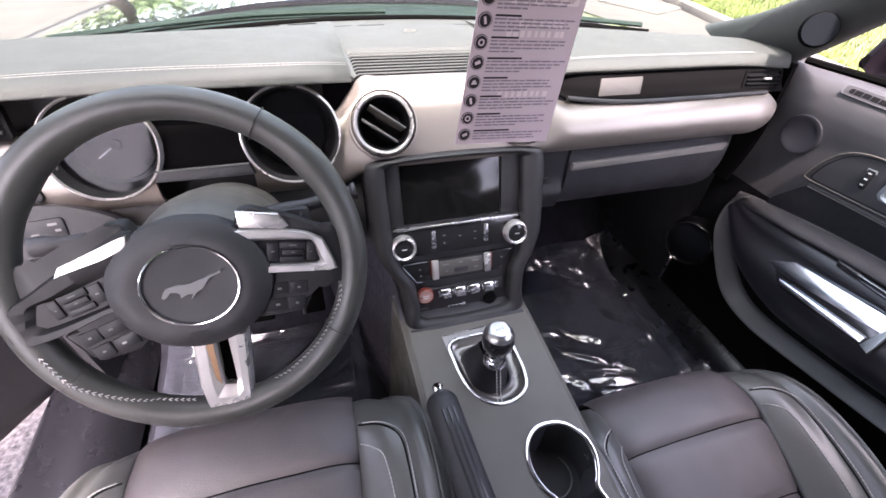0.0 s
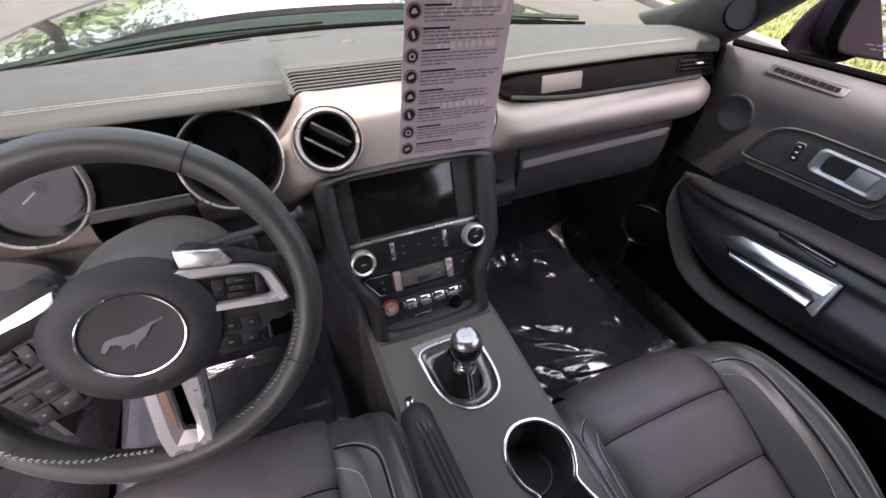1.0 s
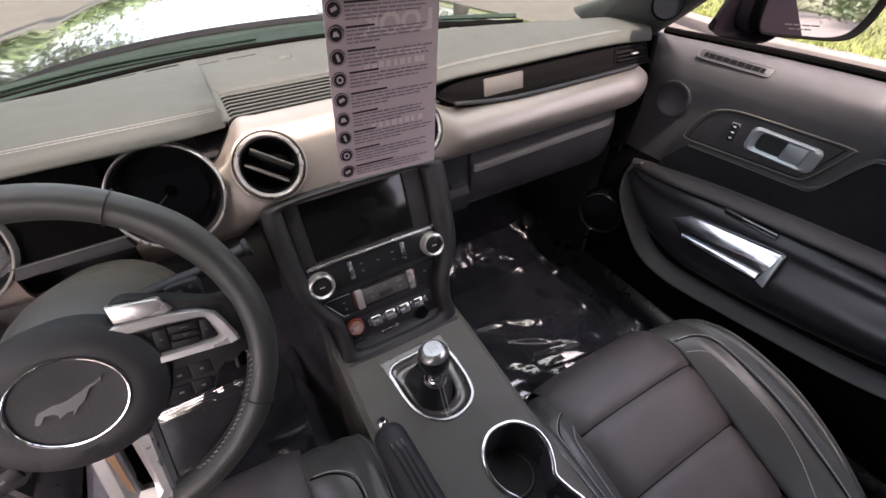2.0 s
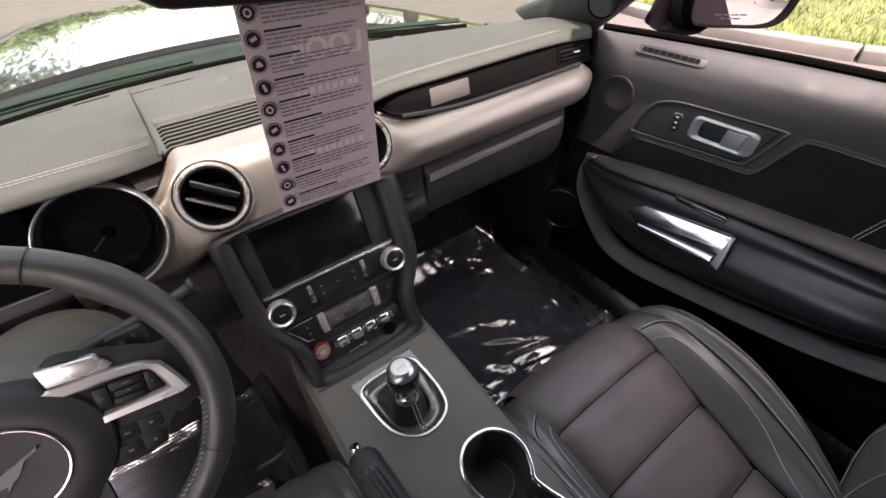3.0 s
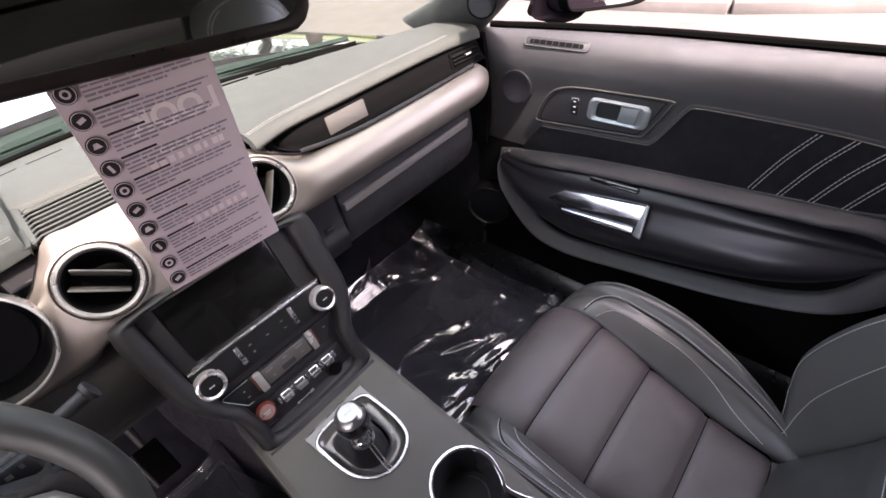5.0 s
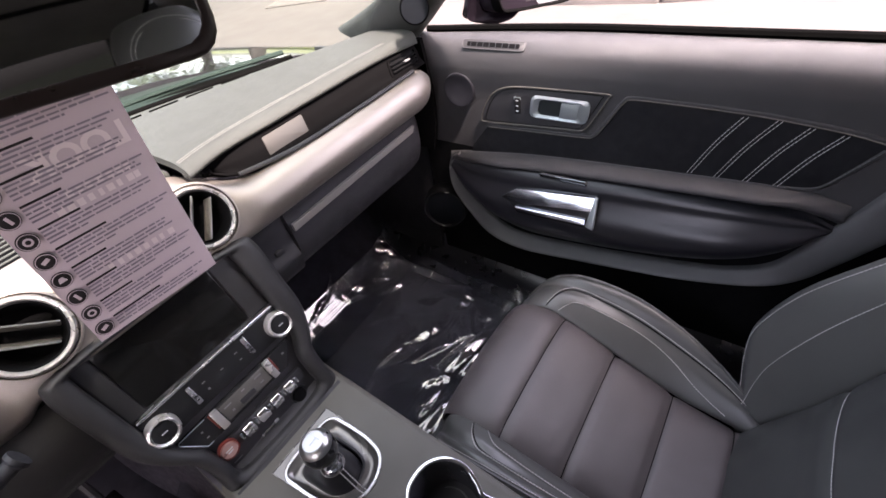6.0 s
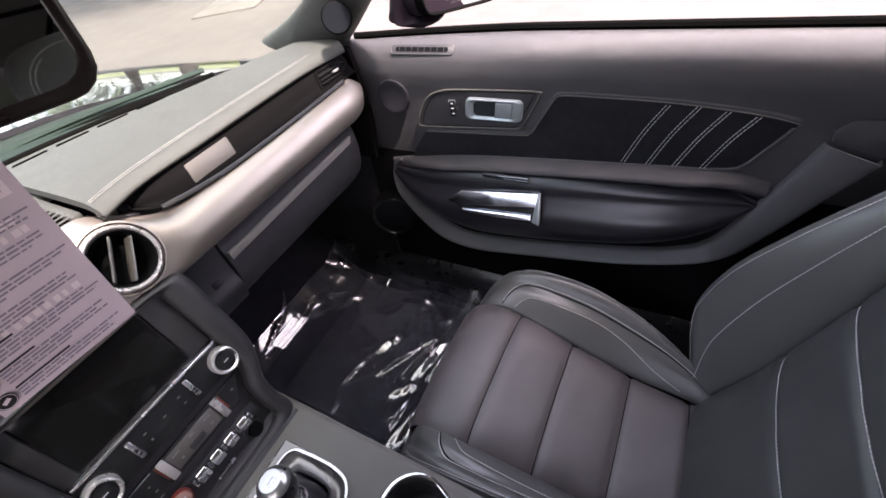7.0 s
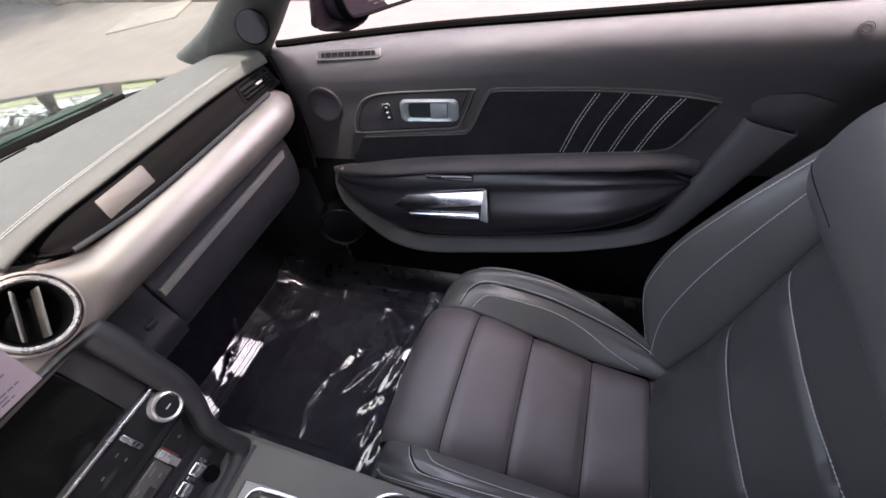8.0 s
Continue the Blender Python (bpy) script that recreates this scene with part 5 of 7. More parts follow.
    part("emblem", prism(swoosh[::-1], 0.0018, WHEEL @ pose(0.0, -0.008, 0.0255)), PIPING, hub, "plain silver emblem shape")
    # side spokes: a pod of keys in a silver bracket, and a lower key group
    def bracket(outer, inner, z):
        mid = [[(a[0] + (b[0] - a[0]) * k, a[1] + (b[1] - a[1]) * k) for a, b in zip(outer, inner)] for k in (0.12, 0.7)]
        bm = bmesh.new()
        quads(bm, [wheel_pts(o, z + h) for o, h in ((outer, 0.0), (outer, 0.007), (mid[0], 0.010), (mid[1], 0.009), (inner, 0.003), (inner, -0.003))], False, True)
        return bm
    R_OUT = [(0.042, 0.038), (0.0869, 0.0325), (0.100, 0.0295), (0.1102, 0.0262), (0.1229, 0.0181), (0.1275, 0.0062), (0.1318, -0.008), (0.1335, -0.0152), (0.1264, -0.0168), (0.0798, -0.0115), (0.042, -0.007)]
    R_IN = [(0.044, 0.0250), (0.0825, 0.0212), (0.096, 0.0195), (0.107, 0.0178), (0.111, 0.0165), (0.1141, 0.0081), (0.1163, -0.001), (0.1170, -0.0045), (0.1136, -0.0058), (0.0812, -0.0024), (0.044, 0.001)]
    L_OUT = [(-0.042, 0.0470), (-0.0855, 0.0290), (-0.105, 0.0185), (-0.1275, 0.0044), (-0.1476, -0.008), (-0.1550, -0.025), (-0.1545, -0.0415), (-0.1415, -0.0455), (-0.1139, -0.0400), (-0.079, -0.0272), (-0.042, -0.012)]
    L_IN = [(-0.046, 0.0160), (-0.0724, 0.0083), (-0.095, 0.0005), (-0.1087, -0.0046), (-0.1271, -0.0093), (-0.130, -0.018), (-0.1322, -0.0277), (-0.1248, -0.0320), (-0.105, -0.0275), (-0.082, -0.0209), (-0.046, -0.008)]
    R_LOW = [(0.060, -0.014), (0.0793, -0.0176), (0.1099, -0.0203), (0.1048, -0.0391), (0.0951, -0.0567), (0.0717, -0.0575), (0.050, -0.0566)]
    L_LOW = [(-0.1172, -0.044), (-0.1034, -0.0659), (-0.0933, -0.0735), (-0.0618, -0.0685), (-0.052, -0.0600), (-0.070, -0.032)]
    for s, out, inn, lowo in ((1, R_OUT, R_IN, R_LOW), (-1, L_OUT, L_IN, L_LOW)):
        arm = soft_outline([(s * 0.045, 0.050), (s * 0.085, 0.046), (s * 0.120, 0.030), (s * 0.144, 0.022), (s * 0.146, -0.030), (s * 0.120, -0.030), (s * 0.095, -0.045), (s * 0.050, -0.050)], 48)
        part("spoke", prism(arm if s > 0 else list(reversed(arm)), 0.022, WHEEL @ pose(0, 0, -0.014), 0.005), SPOKE, root)
        if s > 0:
            part("spoke_tab", prism([(0.0470, 0.0550), (0.0480, 0.0385), (0.0870, 0.0325), (0.0926, 0.0345), (0.0844, 0.0482)], 0.010, WHEEL @ pose(0, 0, 0.004), 0.0025), TRIM, root, "silver tab above the keys")
        if s > 0:
            part("spoke_trim", bracket(out, inn, 0.006), TRIM, root, "silver bracket round the keys")
        else:
            part("spoke_frame", bracket(soft_outline(out, 66), soft_outline(inn, 66), 0.006), SPOKE, root, "dark satin bracket round the keys")
            part("spoke_trim", prism([(-0.044, 0.0450), (-0.0553, 0.0410), (-0.101, 0.0239), (-0.1065, 0.0139), (-0.0656, 0.0262), (-0.046, 0.0330)][::-1], 0.004, WHEEL @ pose(0, 0, 0.0135), 0.0012), TRIM, root, "silver upper bar of the spoke")
        ring = inn if s < 0 else inn[::-1]
        pod = part("key_pod", prism([(x * 1.01, y) for x, y in ring], 0.004, WHEEL @ pose(0, 0, 0.006), 0.0), GLOSS if s > 0 else SPOKE, root)
        mk = WHEEL @ (pose(0.093, 0.0082, 0.0105, 0, 0, -8) if s > 0 else pose(-0.098, -0.0110, 0.0105, 0, 0, 17))
        for kx, ky, kw, kh in ((-0.019, 0.0, 0.011, 0.019), (0.0, 0.0065, 0.025, 0.0075), (0.0, -0.001, 0.021, 0.0062), (-0.001, -0.0083, 0.023, 0.0065), (0.0175, 0.0005, 0.0085, 0.019)):
            part("key", rbox((kw, kh, 0.0035), 0.0012, mk @ pose(kx * s, ky, 0)), KEYTOP, pod)
        bars(pod, mk @ pose(0, 0, 0.0019), [(0.0, 0.0065, 0.007, 0.0009), (0.0, -0.001, 0.003, 0.0009), (s * 0.0175, 0.0, 0.002, 0.0009), (s * -0.019, 0.0, 0.003, 0.0012)], MARK_DIM)
        low = part("lower_keys", prism(lowo if s < 0 else lowo[::-1], 0.010, WHEEL @ pose(0, 0, -0.003), 0.003), SPOKE, root)
        part("key_rim", tube(wheel_pts(lowo, 0.0062), 0.0006, 5, True), PLASTIC, low)
        mk = WHEEL @ (pose(0.079, -0.0385, 0.007, 0, 0, -4) if s > 0 else pose(-0.083, -0.0530, 0.007, 0, 0, 17))
        for kx, ky, kw, kh in ((-0.008, 0.0085, 0.022, 0.014), (0.013, 0.0085, 0.018, 0.014), (-0.011, -0.0085, 0.022, 0.014), (0.010, -0.0085, 0.017, 0.014)):
            part("key", rbox((kw, kh, 0.004), 0.0015, mk @ pose(kx * s, ky, 0)), KEYTOP, low)
        bars(low, mk @ pose(0, 0, 0.0022), [(-s * 0.006, 0.0085, 0.004, 0.002), (s * 0.013, 0.0085, 0.003, 0.002), (-s * 0.009, -0.0085, 0.004, 0.002), (s * 0.010, -0.0085, 0.003, 0.002)], MARK_DIM)
    # lower spoke with its slot, bevelled
    o = [(-0.0165, -0.070), (-0.0187, -0.1217), (-0.0157, -0.150), (0.0141, -0.1525), (0.0271, -0.1446), (0.0345, -0.070)]
    i = [(0.0042, -0.072), (0.0032, -0.118), (0.0034, -0.1255), (0.0145, -0.1280), (0.0157, -0.122), (0.0156, -0.072)]
    m1 = [(a[0] * 0.88 + b[0] * 0.12, a[1] * 0.93 + b[1] * 0.07) for a, b in zip(o, i)]
    m2 = [(a[0] * 0.45 + b[0] * 0.55, a[1] * 0.45 + b[1] * 0.55) for a, b in zip(o, i)]
    bm = bmesh.new()
    quads(bm, [wheel_pts(p, z) for p, z in ((o, -0.014), (o, 0.008), (m1, 0.012), (m2, 0.012), (i, 0.006), (i, -0.004))], False, True)
    part("lower_spoke", bm, TRIM, root, "silver lower spoke with a slot", smooth=False)
    # Brown sliver paints a reflection on the silver beside the slot
    part("slot_reflection", prism([(-0.0045, -0.072), (-0.0020, -0.115), (0.0020, -0.122), (0.0022, -0.072)], 0.0006, WHEEL @ pose(0, 0, 0.0108)), REFLECTED_BROWN, root)
    part("lower_spoke_back", prism([(x, y + 0.001) for x, y in o], 0.008, WHEEL @ pose(0, 0, -0.020), 0.003), DARK, root)
    # column shroud and stalks
    col = loft([wheel_pts([(0.065 * k * math.cos(2 * math.pi * j / 16), -0.002 + 0.056 * k * math.sin(2 * math.pi * j / 16)) for j in range(16)], z) for z, k in ((-0.012, 0.92), (-0.05, 1.12), (-0.11, 1.25), (-0.20, 1.2))], 16, 40, True, True)
    shroud = part("column_shroud", col, CONSOLE, root)
    for pts in ([(0.06, 0.035, -0.070), (0.11, 0.040, -0.075), (0.155, 0.047, -0.080), (0.170, 0.050, -0.080)], [(-0.06, 0.03, -0.07), (-0.11, 0.03, -0.075), (-0.165, 0.028, -0.078)]):
        st = spline([WHEEL @ Vector(p) for p in pts], 14)
        stalk = part("stalk", tube(st, [0.009] * 4 + [0.0075] * 7 + [0.011] * 3, 12), PLASTIC, shroud)
    part("stalk_switch", rbox((0.034, 0.022, 0.022), 0.005, WHEEL @ pose(0.095, 0.030, -0.064)), PLASTIC, shroud)
    bars(shroud, WHEEL @ pose(0, 0, -0.052), [(0.092, 0.032, 0.005, 0.004), (0.103, 0.034, 0.003, 0.004)], MARK_DIM)


steering_wheel()


def light_panel():
    root = thing("switch_panel", (-0.54, 0.57, 0.70), "black switch panel beside the steering column", "switch panel")
    m = frame_at((-0.545, 0.565, 0.712), (0.1, -0.9, 0.42))
    p = part("panel", prism(soft_outline([(-0.065, 0.020), (0.0, 0.034), (0.06, 0.012), (0.075, -0.010), (0.03, -0.04), (-0.06, -0.042)], 40), 0.02, m, 0.005), PLASTIC, root)
    part("lamp_key", prism(rounded(0.06, 0.026, 0.005), 0.004, m @ pose(-0.01, 0.004, 0.019), 0.001), KEYTOP, root)
    bars(p, m @ pose(0, 0, 0.0236), [(0.008, 0.010, 0.010, 0.003), (-0.012, 0.0, 0.008, 0.002), (0.012, 0.002, 0.006, 0.003)], MARK_DIM)


light_panel()


def pedals():
    for x, w, lab in ((-0.57, 0.075, "metal-edged black foot rest pedal"), (-0.40, 0.07, "black rubber brake pedal"), (-0.27, 0.05, "slim black accelerator pedal")):
        root = thing("pedal", (x, 0.86, 0.20), lab, "pedal", "foot pedals")
        m = frame_at((x, 0.80, 0.28), (0, -0.8, 0.6))
        part("pad", rbox((w, 0.085, 0.012), 0.004, m), RUBBER, root)
        part("edge", tube([m @ Vector((-w / 2, -0.042, 0.006)), m @ Vector((-w / 2, 0.042, 0.006))], 0.004, 6), PLASTIC, root)
        part("arm", tube([m @ Vector((0, 0, -0.006)), Vector((x, 0.90, 0.40)), Vector((x, 0.92, 0.56))], 0.008, 8), PLASTIC, root)


pedals()


# ---- seats ----
def lerp3(a, b, t):
    return Vector(a).lerp(Vector(b), t)


def seat(cx, dy, dz):
    """The passenger seat form, centred on cx and moved by dy, dz."""
    root = thing("bucket_seat", (cx, dy, 0.13), "black leather bucket seat with grey contrast stitching", "seat", "front seats")

    def P(u, y, z):
        return Vector((cx + u, y + dy, z + dz))
    base = [(0.350, 0.250), (0.348, 0.300), (0.338, 0.345), (0.310, 0.374), (0.270, 0.386), (0.226, 0.384), (0.16, 0.360), (0.10, 0.336), (0.04, 0.314), (-0.015, 0.297), (-0.07, 0.288), (-0.12, 0.286), (-0.16, 0.295)]
    line = spline([(0, y, z) for y, z in base], 110)
    seams = (0.214, 0.101, -0.014, -0.126)

    def half(y):
        return 0.148 - 0.03 * max(0.0, min(1.0, (0.22 - y) / 0.36)) ** 1.2

    def top(u, i):
        p = line[i]
        s = abs(u)
        z = p.z + 0.010 * (1 - s * s) - 0.012 * s ** 8
        for y in seams:
            z -= 0.0065 * math.exp(-((p.y - y) / 0.0055) ** 2)
            z -= 0.003 * math.exp(-((p.y - y) / 0.02) ** 2)
        z += 0.0015 * noise.noise((u * 4 + cx * 9, p.y * 18, 1.7))
        return P(u * half(p.y), p.y, z)
    bm = bmesh.new()
    quads(bm, [[top(-1 + 2 * j / 36, i) for j in range(37)] for i in range(110)])
    cushion = part("cushion", bm, LEATHER, root, "smooth black leather seat cushion")
    for y in seams:
        i = min(range(110), key=lambda k: abs(line[k].y - y) + (1 if line[k].z < 0.27 else 0))
        part("seam", tube([top(-1 + 2 * j / 24, i) + Vector((0, 0, 0.0004)) for j in range(25)], 0.0011, 5), DARK, cushion)

    # cushion bolsters: seam line, ridge line, foot line
    def guides(s):
        k = 1.0 if s > 0 else 0.88
        seam = [(0.148, 0.318, 0.352), (0.148, 0.290, 0.372), (0.149, 0.232, 0.378), (0.141, 0.100, 0.332), (0.134, -0.015, 0.292), (0.125, -0.106, 0.286), (0.118, -0.15, 0.286), (0.105, -0.185, 0.270)]
        ridge = [(0.212, 0.332, 0.305), (0.236, 0.288, 0.370), (0.243, 0.215, 0.402), (0.238, 0.110, 0.400), (0.222, 0.020, 0.378), (0.198, -0.06, 0.345), (0.163, -0.13, 0.312), (0.128, -0.185, 0.265)]
        return [(s * u * (1 if i < 0 else 1), y, z) for i, (u, y, z) in enumerate(seam)], [(s * u * k, y, z) for u, y, z in ridge]
    for s in (1, -1):
        seam, ridge = guides(s)
        secs = []
        for (su, sy, sz), (ru, ry, rz) in zip(seam, ridge):
            a, b = P(su, sy, sz), P(ru, ry, rz)
            up = Vector((0, 0, 1))
            secs.append([a - up * 0.012, a + up * 0.001, lerp3(a, b, 0.36) + up * 0.009, lerp3(a, b, 0.66) + up * 0.003, lerp3(a, b, 0.82) + up * 0.011, b + up * 0.003, b + Vector((s * 0.014, 0, -0.018)), b + Vector((s * 0.016, 0, -0.085)), b + Vector((s * 0.0, 0, -0.19))])
        bol = part("bolster", loft(secs, 60, 44, thick=0.004), LEATHER_SIDE, root, "raised leather side bolster")
        part("piping", tube(on_skin(secs, [(a, 5.0) for a in (0, 1, 2, 3, 4, 5, 6, 7)], 70, 0.0010), 0.0019, 6), PIPING, bol)
        band = [(1.60, 1.1), (1.72, 1.9), (1.98, 2.75), (2.5, 2.95), (3.2, 3.05), (4.0, 3.05), (5.0, 3.0), (6.5, 2.9)]
        leaf = [(1.98, 1.1), (2.08, 1.6), (2.25, 1.95), (2.8, 2.2), (3.4, 2.3), (3.9, 2.1), (4.4, 1.6), (5.0, 1.15)]
        part("band_groove", tube(on_skin(secs, band, 90, 0.0), 0.0014, 5), DARK, bol)
        part("stitching", stitches(on_skin(secs, [(a, b + 0.22) for a, b in band], 110, 0.0022), 0.0011, 0.005, 0.0004), STITCH, bol)
        part("stitching", stitches(on_skin(secs, leaf, 110, 0.0018), 0.0011, 0.005, 0.0004), STITCH, bol)
        part("stitching", stitches(on_skin(secs, [(a, 4.7) for a in (0.1, 1, 2, 3, 4, 5, 6)], 110, 0.0018), 0.0009, 0.005, 0.0004), STITCH if s < 0 else PIPING, bol)
    # side valance and front skirt
    part("skirt", loft([[P(u, 0.345 - 0.3 * u * u, 0.30), P(u, 0.335 - 0.3 * u * u, 0.22), P(u, 0.31 - 0.3 * u * u, 0.17)] for u in (-0.2, -0.1, 0, 0.1, 0.2)], 20, 10, thick=0.01), PLASTIC, root)
    # Near-black pan carries the shade under the cushion
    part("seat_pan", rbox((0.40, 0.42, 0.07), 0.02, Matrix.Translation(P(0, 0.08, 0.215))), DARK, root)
    for s in (-1, 1):
        part("seat_rail", rbox((0.035, 0.56, 0.03), 0.006, Matrix.Translation(P(s * 0.185, 0.09, 0.150 - dz * 0.5))), RUBBER, root)

    # backrest in its own tilted plane
    U, N = Vector((0, -0.4226, 0.9063)), Vector((0, 0.9063, 0.4226))
    O = P(0, -0.15, 0.300)

    def B(u, v, w):
        return O + Vector((u, 0, 0)) + U * v + N * w
    bs = (0.168, 0.300, 0.390)

    def bhalf(v):
        return 0.138 + 0.115 * v

    def face(u, v):
        w = 0.004 + 0.016 * (1 - u * u) - 0.012 * abs(u) ** 8 - 0.03 * max(0.0, (v - 0.40) / 0.06) ** 2 * (1 if v > 0.40 else 0)
        for q in bs[:2]:
            w -= 0.006 * math.exp(-((v - q) / 0.006) ** 2)
        w += 0.0015 * noise.noise((u * 4, v * 16, 7 + cx)) + 0.11 * max(0.0, v - 0.12)
        return w

    def insert_top(u):
        return 0.445 - 0.045 * abs(u) ** 5
    bm = bmesh.new()
    rows = []
    for i in range(70):
        row = []
        for j in range(33):
            u = -1 + 2 * j / 32
            v = -0.03 + (insert_top(u) + 0.03) * i / 69
            row.append(B(u * bhalf(v), v, face(u, v)))
        rows.append(row)
    quads(bm, rows)
    # Same leather as the seat; the darker tone stands for shade
    back = part("backrest", bm, SHADED_LEATHER, root, "black leather backrest centre")
    for q in bs[:2]:
        part("stitching", stitches([B(u * bhalf(q) / 16, q + 0.0035, face(u / 16, q + 0.0035) + 0.0012) for u in range(-16, 17)], 0.0009, 0.005, 0.0007), STITCH, back)
    for s in (1, -1):
        secs = []
        for v, wr, ur in ((-0.05, 0.014, 0.158), (0.0, 0.040, 0.188), (0.05, 0.078, 0.226), (0.10, 0.103, 0.250), (0.20, 0.117, 0.252), (0.30, 0.107, 0.250), (0.40, 0.088, 0.247), (0.48, 0.074, 0.240)):
            a = bhalf(v)
            secs.append([B(s * (a - 0.003), v, -0.010), B(s * a, v, 0.006 + 0.11 * max(0.0, v - 0.12)), B(s * (a + (ur - a) * 0.35), v, 0.010 + wr * 0.55 + 0.05 * max(0.0, v - 0.12)), B(s * (a + (ur - a) * 0.75), v, wr), B(s * ur, v, wr * 0.98), B(s * (ur + 0.012), v, wr * 0.7), B(s * (ur + 0.014), v, -0.02), B(s * (ur - 0.01), v, -0.09)])
        bol = part("back_bolster", loft(secs, 50, 44, thick=0.004), LEATHER_SIDE, root, "raised leather backrest wing")
        for k in (12, 19):
            g = [spline(sec, 44)[k] for sec in secs]
            part("stitching", stitches([p + N * 0.002 + Vector((-s * 0.0025, 0, 0)) for p in spline(g, 80)], 0.0008, 0.005, 0.0007), STITCH, bol)
        g = [spline(sec, 44)[27] for sec in secs]
        part("piping", tube([p + N * 0.001 for p in spline(g, 60)], 0.0020, 6), PIPING, bol)
    # shoulder panel and headrest
    secs = []
    for v, hw, w in ((0.35, 0.246, -0.01), (0.405, 0.254, 0.072), (0.50, 0.252, 0.090), (0.58, 0.205, 0.070), (0.64, 0.150, 0.045), (0.665, 0.11, -0.01)):
        secs.append([B(-hw, v, -0.07), B(-hw * 1.03, v, -0.02), B(-hw * 0.92, v, w), B(-hw * 0.45, v, w + 0.006), B(0, v, w + 0.002), B(hw * 0.45, v, w + 0.006), B(hw * 0.92, v, w), B(hw * 1.03, v, -0.02), B(hw, v, -0.07), B(0, v, -0.085)])
    shell = part("shoulder_panel", loft(secs, 40, 70, True, True), LEATHER_SIDE, root, "black leather shoulder panel")
    for s in (-1, 1):
        run = [(1.25, 6.6 if s > 0 else 1.4), (1.22, 6.2 if s > 0 else 1.8), (1.18, 5.6 if s > 0 else 2.4), (1.12, 5.0 if s > 0 else 3.0)]
        part("shoulder_seam", tube(on_skin(secs, run, 30, 0.0), 0.0008, 6), DARK, shell)
    part("back_shell", loft([[B(-hw, v, -0.05), B(-hw * 0.9, v, -0.10), B(0, v, -0.115), B(hw * 0.9, v, -0.10), B(hw, v, -0.05)] for v, hw in ((-0.08, 0.22), (0.2, 0.255), (0.42, 0.25), (0.62, 0.17))], 24, 24, thick=0.006), PLASTIC, root)
    secs = []
    for v, hw, t in ((0.675, 0.085, 0.030), (0.69, 0.115, 0.044), (0.75, 0.128, 0.052), (0.82, 0.122, 0.050), (0.865, 0.095, 0.036), (0.875, 0.07, 0.02)):
        secs.append([B(hw * math.cos(a) * (1.0 if abs(math.cos(a)) < 0.9 else 0.97), v, 0.012 + t * math.sin(a)) for a in [2 * math.pi * j / 14 for j in range(14)]])
    rest = part("headrest", loft(secs, 26, 48, True, True), LEATHER_SIDE, root, "rounded leather headrest with double stitching")
    for off in (-0.004, 0.004):
        arc = []
        for a in range(0, 181, 6):
            u = (0.098 + off) * math.cos(radians(a))
            arc.append(B(u, 0.765 + (0.078 + off) * math.sin(radians(a)), 0.0135 + 0.051 * (1 - 0.18 * math.sin(radians(a)) ** 4) * math.sqrt(1 - (u / 0.127) ** 2)))
        part("stitching", stitches(arc, 0.0009, 0.005, 0.0007), STITCH, rest)
    for s in (-1, 1):
        part("post", tube([B(s * 0.05, 0.60, 0.0), B(s * 0.05, 0.70, 0.006)], 0.006, 10), RUBBER, root)
    part("hinge_cover", rbox((0.03, 0.10, 0.10), 0.012, Matrix.Translation(P(0.235, -0.17, 0.255))), PLASTIC, root)
    part("belt_buckle", rbox((0.022, 0.035, 0.07), 0.006, Matrix.Translation(P(-0.20 if cx > 0 else 0.20, -0.06, 0.36)) @ pose(0, 0, 0, 20, 0, 0)), PLASTIC, root)
    return root


seat(0.352, 0.0, 0.0)
seat(-0.362, 0.075, 0.085)


def rear_bench():
    root = thing("rear_bench", (0, -0.9, 0.2), "dark leather rear seat with two shaped backs", "rear seat")
    part("bench_cushion", rbox((1.24, 0.42, 0.20), 0.06, pose(0, -0.80, 0.30)), LEATHER_SIDE, root)
    for sx in (-1, 1):
        cx = sx * 0.27
        secs = []
        for z, y, hw, t in ((0.34, -0.96, 0.27, 0.05), (0.50, -1.02, 0.275, 0.055), (0.68, -1.10, 0.26, 0.055), (0.80, -1.16, 0.20, 0.055), (0.88, -1.20, 0.13, 0.045), (0.91, -1.215, 0.07, 0.02)):
            secs.append([(cx + hw * math.cos(2 * math.pi * j / 14), y + t * math.sin(2 * math.pi * j / 14), z) for j in range(14)])
        rest = part("seat_back", loft(secs, 30, 44, True, True), LEATHER_SIDE, root, "shaped leather seat back with a stitched arc")
        for k in (0.0, 0.012):
            arc = [(cx + (0.125 - k) * math.cos(radians(a)), -1.075 - 0.075 * math.sin(radians(a)) + 0.004, 0.70 + (0.165 - k) * math.sin(radians(a))) for a in range(0, 181, 6)]
            part("stitching", stitches(arc, 0.0014, 0.006, 0.0008), STITCH, rest)


rear_bench()


